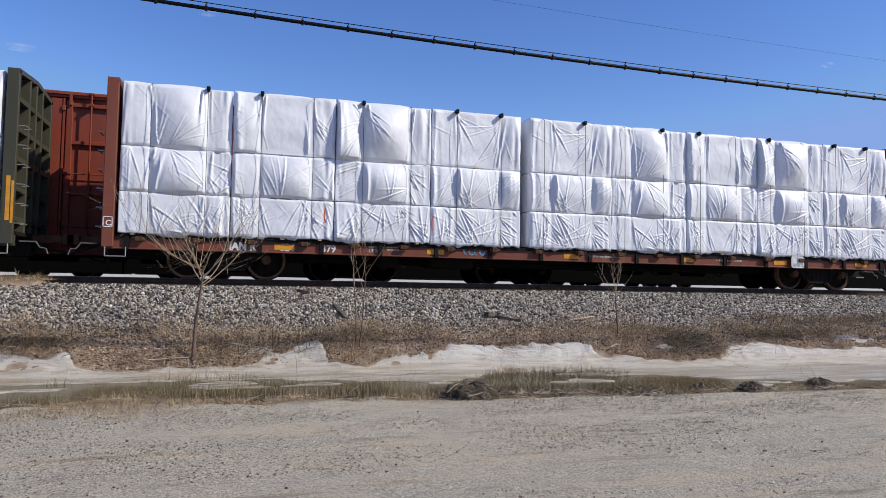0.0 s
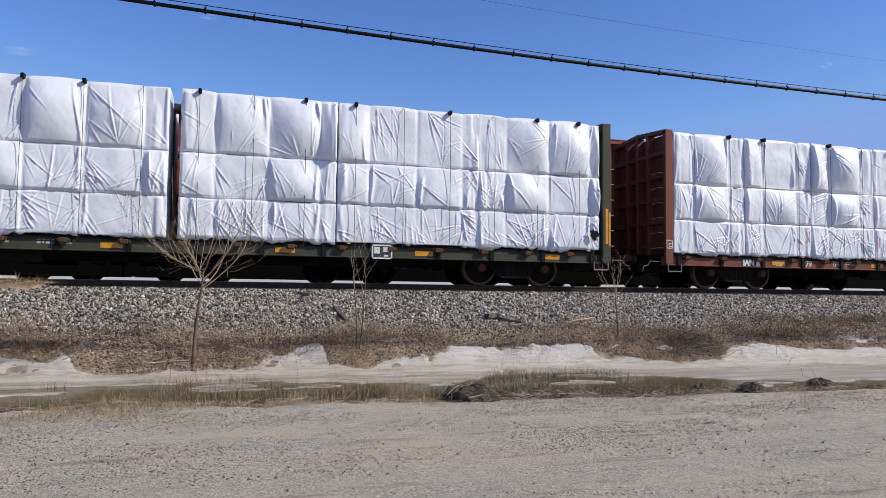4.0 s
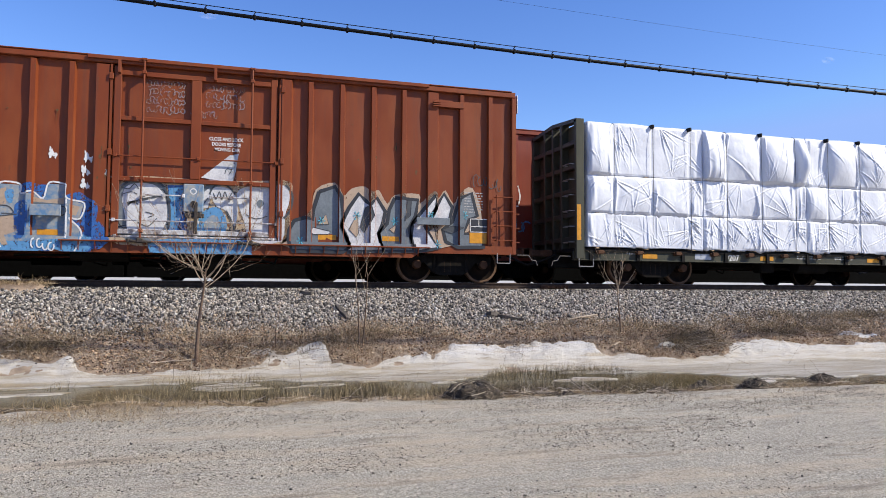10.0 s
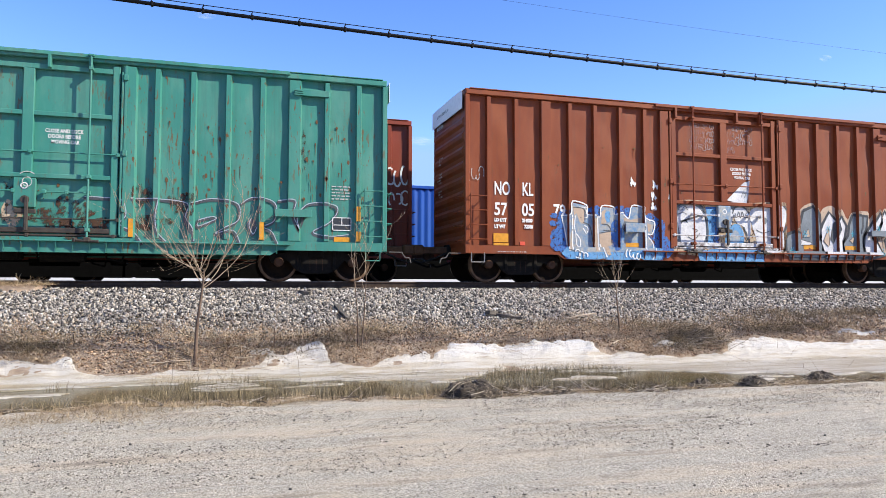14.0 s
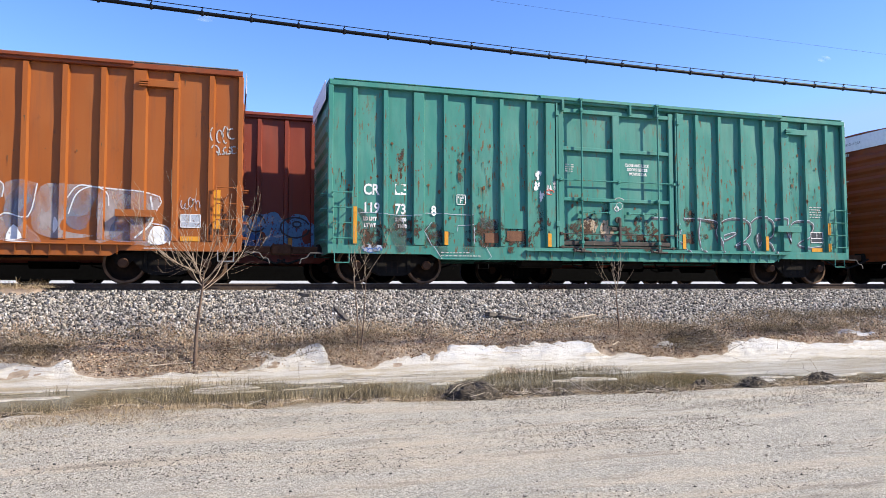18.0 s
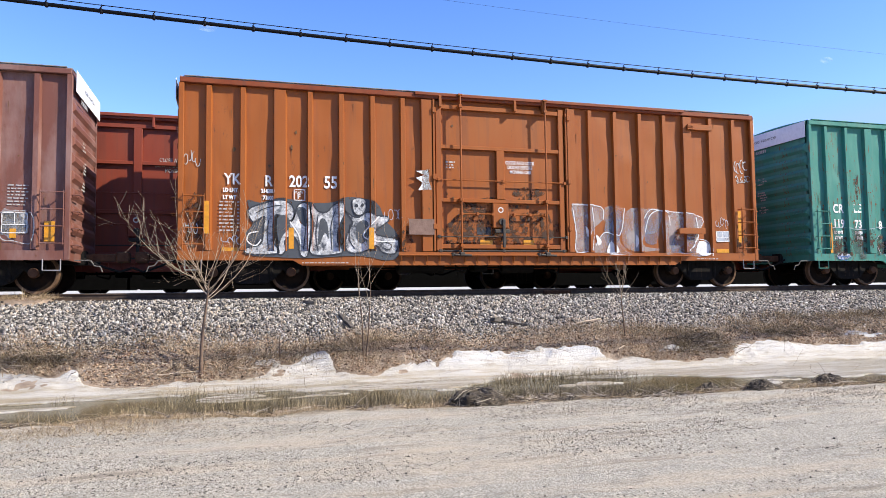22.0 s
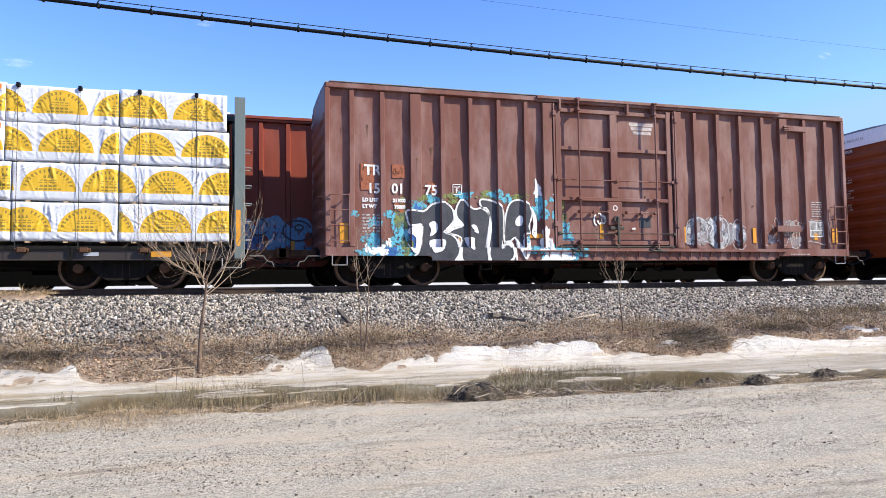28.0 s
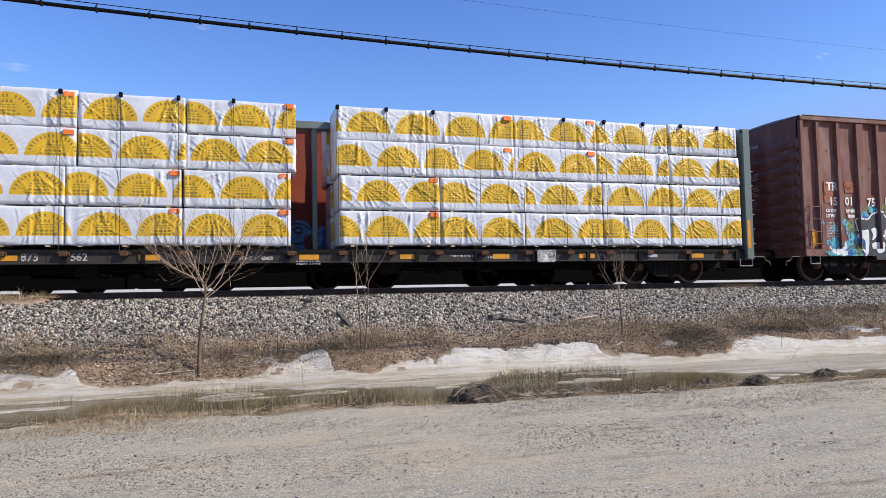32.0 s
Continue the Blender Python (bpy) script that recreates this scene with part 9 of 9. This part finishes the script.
STRAW = island_material("dry_straw", [(0.0, (0.17, 0.11, 0.055)), (0.5, (0.38, 0.27, 0.145)), (1.0, (0.6, 0.46, 0.28))])
BRUSH = island_material("dry_brush", [(0.0, (0.15, 0.08, 0.046)), (0.45, (0.47, 0.29, 0.165)), (1.0, (0.74, 0.56, 0.36))])
n = 26000
x = rng.uniform(-5, 15, n)
y = 10.2 - 0.055 * (x - 3) - 0.2 * field(x, x * 0, 2.3, 5, 3) + rng.normal(0, 0.17, n) - 0.1
keep = rng.uniform(size=n) < 0.45 + 1.8 * field(x, y, 0.8, 81, 3)
blades("verge_grass", x[keep], y[keep], rng.uniform(0.06, 0.2, keep.sum()), 1.3, 0.0035, 5, STRAW, "flattened dry straw along the ditch edge", "dry grass", lift=0.01)
n = 24000
x = rng.uniform(-5, 15, n)
y = 10.15 - 0.055 * (x - 3) - 0.2 * field(x, x * 0, 2.3, 5, 3) - np.abs(rng.normal(0, 0.3, n)) * (1 + 1.4 * (1 - step(-1.5, 1.0, x)))
keep = rng.uniform(size=n) < step(-0.05, 0.3, field(x, y * 2.0, 0.9, 83, 3) + 0.12 * (1 - step(-1.0, 1.0, x)))
blades("road_straw", x[keep], y[keep], rng.uniform(0.05, 0.2, keep.sum()), 1.5, 0.0035, 15, STRAW, "scattered flattened straw on the road edge", "dry grass", lift=0.006)
WET_GRASS = island_material("drowned_grass", [(0.0, (0.05, 0.038, 0.018)), (0.5, (0.16, 0.122, 0.062)), (0.8, (0.28, 0.215, 0.115)), (1.0, (0.5, 0.4, 0.24))])
n = 80000
x, y = rng.uniform(-4, 14, n), 10.3 + 2.6 * rng.uniform(size=n) ** 1.3
pool = step(-2.4, -0.6, x) * (1 - step(6.8, 8.3, x))
shore = 10.35 - 0.055 * (x - 3)
keep = (rng.uniform(size=n) < step(0.0, 0.3, field(x, y, 0.9, 85, 3) + 0.42 * pool - 0.02)) & (y < snow_edge(x)[1] - 0.12) & (y > shore)
blades("ditch_reeds", x[keep], y[keep], rng.uniform(0.19, 0.3, keep.sum()) - 0.05 * (1 - pool[keep]), 0.2, 0.0032, 6, WET_GRASS, "thin dead grass stems standing in the meltwater", "dry grass")
MAT = island_material("matted_dead_grass", [(0.0, (0.22, 0.14, 0.085)), (0.2, (0.46, 0.325, 0.205)), (0.6, (0.62, 0.47, 0.31)), (0.88, (0.76, 0.62, 0.44)), (1.0, (0.85, 0.75, 0.6))])
n = 120000
x, y = rng.uniform(-6.5, 21, n), rng.uniform(13.3, 15.4, n)
high = y + 0.9 * field(x, y, 1.6, 71, 3)
keep = (rng.uniform(size=n) < (1 - step(14.3, 15.1, high)) * np.clip(0.55 + 1.3 * field(x, y, 0.7, 89, 3), 0.12, 1)) & (y > snow_edge(x)[0] + 0.01)
blades("straw_mat", x[keep], y[keep], rng.uniform(0.05, 0.2, keep.sum()), 1.7, 0.0045, 16, MAT, "flattened mat of tan dead grass on the bank", "dry grass", 3, 0.02)
n = 17000
x, y = rng.uniform(-6.5, 21, n), rng.uniform(13.25, 15.3, n)
thicket = 0.55 * step(0.1, 0.36, field(x, y, 1.3, 87, 3) + 0.25 * (np.exp(-((x + 5) / 1.5) ** 2) + np.exp(-((x - 0.6) / 1.3) ** 2) + np.exp(-((x - 9.3) / 1.3) ** 2) + 1.3 * step(11.5, 13.5, x) * step(13.9, 14.4, y)))
up, down = snow_edge(x)
keep = (rng.uniform(size=n) < thicket) & (y > up + 0.02)
blades("bank_brush", x[keep], y[keep], rng.uniform(0.1, 0.42, keep.sum()), 0.95, 0.003, 7, BRUSH, "tangle of brown dead twigs and weeds on the bank", "dry brush", 4, 0.03)
n = 12000
x, y = rng.uniform(-6.5, 21, n), rng.uniform(13.25, 14.9, n)
up, down = snow_edge(x)
keep = (rng.uniform(size=n) < 0.4 + 1.5 * field(x, y, 0.9, 91, 3)) & (y > up)
blades("bank_grass", x[keep], y[keep], rng.uniform(0.08, 0.3, keep.sum()), 1.0, 0.003, 8, STRAW, "tufts of dry straw-coloured grass on the bank", "dry grass", 3, 0.02)


n = 1500
x, y = rng.uniform(-6.4, -3.7, n), rng.uniform(16.8, 17.4, n)
blades("rail_grass", x, y, rng.uniform(0.1, 0.3, n), 1.1, 0.004, 18, STRAW, "dry grass lying over the earth beside the rail", "dry grass", 3, 0.12)
THICKET = island_material("dark_brush", [(0.0, (0.035, 0.025, 0.014)), (0.4, (0.15, 0.1, 0.055)), (0.75, (0.36, 0.26, 0.14)), (1.0, (0.6, 0.48, 0.29))])
xs, ys = [], []
for cx, cy, wx, wy, k in ((15.0, 14.95, 1.7, 0.16, 5200), (18.3, 15.0, 1.5, 0.16, 3000), (10.2, 13.92, 0.36, 0.12, 3200), (9.7, 13.8, 0.22, 0.07, 700), (9.4, 14.35, 0.6, 0.12, 1300), (12.5, 14.08, 0.42, 0.05, 1300), (13.7, 14.22, 0.7, 0.07, 1500), (-4.4, 14.05, 0.7, 0.1, 1400), (-3.3, 14.06, 0.32, 0.06, 1200), (-2.6, 14.45, 0.7, 0.1, 500),
                          (0.6, 13.95, 0.6, 0.12, 700), (1.9, 14.0, 0.4, 0.1, 450), (2.8, 14.15, 0.6, 0.1, 600), (6.6, 14.6, 1.2, 0.1, 500), (12.2, 14.5, 0.6, 0.1, 900)):
    xs.append(rng.normal(cx, wx, k)), ys.append(rng.normal(cy, wy, k))
x, y = np.concatenate(xs), np.concatenate(ys)
blades("thicket", x, y, rng.uniform(0.08, 0.34, len(x)) * (0.7 + 0.6 * field(x, y, 0.6, 95, 2)), 0.9, 0.0035, 9, THICKET, "low dark thickets of dead brush on the bank", "dry brush", 4, 0.02)


def sod(x, y, w, h, seed, label):
    """A frozen clump of turf thrown up at the ditch edge, matted with dead grass."""
    rng = np.random.default_rng(seed)
    clump = thing("sod_clump", label, "sod", pose(x, y, float(ground_height(x, y)) - 0.03), "clumps of turf at the ditch edge")
    nu, nv = 64, 22
    verts, faces = [], []
    for j in range(nv):
        a = j / (nv - 1) * math.pi / 2
        for i in range(nu):
            t = 2 * math.pi * i / nu
            c, s = math.cos(t), math.sin(t)
            q = 1 + 0.35 * noise.noise(Vector((c * 2 + seed, s * 2, a * 2))) + 0.3 * noise.noise(Vector((c * 6 + seed, s * 6, a * 5))) - 0.28 * abs(noise.noise(Vector((c * 13 + seed, s * 13, a * 9))))
            verts.append((w / 2 * q * math.cos(a) * c, w / 3.2 * q * math.cos(a) * s, h * q * math.sin(a)))
    for j in range(nv - 1):
        for i in range(nu):
            faces.append((j * nu + i, j * nu + (i + 1) % nu, (j + 1) * nu + (i + 1) % nu, (j + 1) * nu + i))
    put("turf", raw_mesh("turf", verts, faces, SOD), clump)
    # strands that follow the clump's surface and fray at the foot
    verts, faces = [], []
    for i in range(int(520 * w)):
        t0, a0 = rng.uniform(0, 2 * math.pi), rng.uniform(0.0, 1.35)
        dt, da = rng.normal(0, 0.35), rng.normal(0, 0.3)
        lift, half = rng.uniform(1.0, 1.16), rng.uniform(0.002, 0.006)
        b = len(verts)
        for k in range(4):
            t, a = t0 + dt * k / 3, max(-0.15, a0 + da * k / 3)
            p = Vector((w / 2 * math.cos(a) * math.cos(t), w / 3.2 * math.cos(a) * math.sin(t), h * math.sin(a))) * (lift + 0.04 * (k == 3))
            p.z = max(p.z, 0.02)
            verts += [(p.x, p.y, p.z - half), (p.x, p.y, p.z + half)]
        faces += [(b + 2 * k, b + 2 * k + 2, b + 2 * k + 3, b + 2 * k + 1) for k in range(3)]
    tagged(put("dead_grass", raw_mesh("dead_grass", verts, faces, SOD_GRASS), clump, "grey-brown matted dead grass"), kind="stuff")


def sticks(name, x, y, length, thick, rise, seed, material, label, category):
    """Loose broken twigs lying and leaning over the ground, joined into one."""
    rng = np.random.default_rng(seed)
    verts, faces = [], []
    for i in range(len(x)):
        way = rng.uniform(0, 2 * math.pi)
        p = Vector((x[i], y[i], 0.0))
        z = float(ground_height(x[i], y[i])) + rng.uniform(0.01, 0.05)
        up = abs(rng.normal(0, rise))
        steps, b = 5, len(verts)
        for k in range(steps):
            r = thick[i] * (1 - 0.7 * k / (steps - 1))
            side = Vector((-math.sin(way), math.cos(way), 0))
            for c, s in ((1, 0), (0, 1), (-1, 0), (0, -1)):
                verts.append((p.x + side.x * r * c, p.y + side.y * r * c, z + r * s))
            way += rng.normal(0, 0.28)
            d = length[i] / (steps - 1)
            p += Vector((math.cos(way), math.sin(way), 0)) * d * math.cos(up)
            z += d * math.sin(up)
            up += rng.normal(0, 0.2)
        faces += [(b + 4 * k + q, b + 4 * k + (q + 1) % 4, b + 4 * k + 4 + (q + 1) % 4, b + 4 * k + 4 + q) for k in range(steps - 1) for q in range(4)]
    return tagged(new(name, raw_mesh(name, verts, faces, material)), label, category, kind="stuff")


SOD_GRASS = island_material("matted_turf_grass", [(0.0, (0.035, 0.026, 0.018)), (0.5, (0.13, 0.1, 0.07)), (0.8, (0.3, 0.24, 0.17)), (1.0, (0.52, 0.44, 0.33))])
DRIFT = island_material("weathered_twigs", [(0.0, (0.05, 0.035, 0.024)), (0.4, (0.17, 0.125, 0.085)), (0.75, (0.38, 0.31, 0.23)), (1.0, (0.66, 0.58, 0.46))])
xs, ys = [], []
for cx, wx, k in ((4.4, 0.5, 120), (5.3, 0.6, 130), (6.3, 0.5, 60), (7.6, 0.5, 60), (8.6, 0.5, 70), (9.8, 0.5, 60), (-2.6, 0.5, 70), (1.2, 1.6, 60), (3.4, 0.5, 40)):
    xs.append(rng.normal(cx, wx, k)), ys.append(10.08 - 0.05 * (xs[-1] - 3) + rng.normal(0, 0.14, k))
x, y = np.concatenate(xs), np.concatenate(ys)
sticks("ditch_twigs", x, y, rng.uniform(0.1, 0.5, len(x)), rng.uniform(0.003, 0.009, len(x)), 0.25, 41, DRIFT, "tangled grey broken twigs along the ditch edge", "twigs")
xs, ys = [], []
for cx, cy, wx, wy, k in ((10.3, 13.85, 0.36, 0.13, 260), (9.2, 14.1, 0.5, 0.2, 80), (12.6, 14.15, 0.8, 0.12, 90), (15.0, 14.8, 1.5, 0.2, 120), (-3.6, 14.1, 0.7, 0.12, 120), (-1.5, 13.7, 0.6, 0.12, 50), (0.4, 13.85, 0.6, 0.12, 60), (3.4, 13.95, 0.5, 0.12, 40), (6.0, 14.3, 2.5, 0.2, 80), (2.3, 14.1, 0.5, 0.15, 40)):
    xs.append(rng.normal(cx, wx, k)), ys.append(rng.normal(cy, wy, k))
x, y = np.concatenate(xs), np.concatenate(ys)
sticks("bank_twigs", x, y, rng.uniform(0.15, 0.7, len(x)), rng.uniform(0.003, 0.008, len(x)), 0.35, 43, DRIFT, "scattered dead branches and weed stalks on the bank", "twigs")
x, y = rng.uniform(-3, 13, 46), rng.uniform(11.6, 14.3, 46)
sticks("weed_stalks", x, y, rng.uniform(0.25, 0.7, 46), rng.uniform(0.003, 0.005, 46), 1.3, 45, DRIFT, "single dry weed stalks standing out of ice and bank", "weeds")


SOD = surface("frozen_turf", (0.02, 0.015, 0.011), (0.11, 0.085, 0.06), 14, 60, 0.95, 0, 1.0)
sod(3.4, 9.86, 0.86, 0.27, 3, "dark rounded clump of dead turf and grass")
sod(7.47, 10.02, 0.46, 0.19, 7, "small dark clod of turf")
sod(8.05, 9.5, 0.5, 0.17, 9, "dark clod of turf beside the ditch")
sod(9.85, 9.95, 0.78, 0.24, 11, "dark slab of broken turf beside the ditch")
sod(4.85, 9.85, 0.5, 0.08, 5, "low ragged clump of dead turf")


def board(x, y, length, w, h, turn, dip, seed, label, material):
    """A piece of old timber lying on the slope: turned in plan, its far end dipping."""
    b = thing("board", label, "plank", pose(x, y, float(ground_height(x, y)) + h * 0.5 + 0.035, 0, dip, turn), "discarded timber on the ballast")
    bm = bmesh.new()
    box(bm, -length / 2, length / 2, -w / 2, w / 2, -h / 2, h / 2, 0.008)
    bmesh.ops.subdivide_edges(bm, edges=[e for e in bm.edges if e.calc_length() > length * 0.7], cuts=6)
    for v in bm.verts:
        v.co += Vector(noise.noise_vector(v.co * 4.0 + Vector((seed, 0, 0)))) * 0.016
        v.co.y *= 1 - 0.35 * abs(v.co.x) / length
    part("plank", bm, material, b)


OLD_WOOD = surface("rotten_grey_timber", (0.03, 0.026, 0.022), (0.13, 0.11, 0.09), 4, 40, 0.9, 0, 0.7)
PALE_WOOD = surface("bleached_branch", (0.3, 0.23, 0.16), (0.52, 0.43, 0.33), 6, 50, 0.85, 0, 0.4)
board(5.68, 15.1, 0.34, 0.17, 0.09, 35, 5, 1, "dark rotten tie fragment lying on the ballast", OLD_WOOD)
board(6.02, 14.99, 0.72, 0.09, 0.07, -28, 8, 2, "splintered grey board lying on the ballast", OLD_WOOD)
board(2.29, 15.28, 0.95, 0.11, 0.08, -81, 16, 3, "dark length of timber lying down the slope", OLD_WOOD)
board(7.8, 14.84, 0.95, 0.05, 0.035, 17, -6, 4, "pale weathered branch lying on the bank", PALE_WOOD)
board(-1.7, 14.85, 0.4, 0.08, 0.04, 3, 0, 5, "dark board half buried in the bank", OLD_WOOD)
board(1.62, 16.55, 0.3, 0.12, 0.08, -30, 8, 6, "dark rotten lump of timber near the rail", OLD_WOOD)
board(-0.95, 13.62, 0.9, 0.025, 0.02, 12, -2, 7, "pale thin branch at the foot of the bank", PALE_WOOD)
board(8.15, 13.82, 0.55, 0.03, 0.025, 38, -10, 8, "pale broken stick at the edge of the snow", PALE_WOOD)


# ---- the train rolls ----
def motions():
    rows = [(t, d) for t, d in ROLL]
    for ob in MOVING:
        start = ob.matrix_basis.copy()
        walk(ob, [(t, Matrix.Translation((d, 0, 0)) @ start) for t, d in rows])
    ts = [i * 0.16 for i in range(201)]
    for w, x, z in WHEELS:
        walk(w, [(t, pose(x, 0, z, 0, math.degrees(np.interp(t, [r[0] for r in ROLL], [r[1] for r in ROLL]) / 0.457), 0)) for t in ts])


motions()
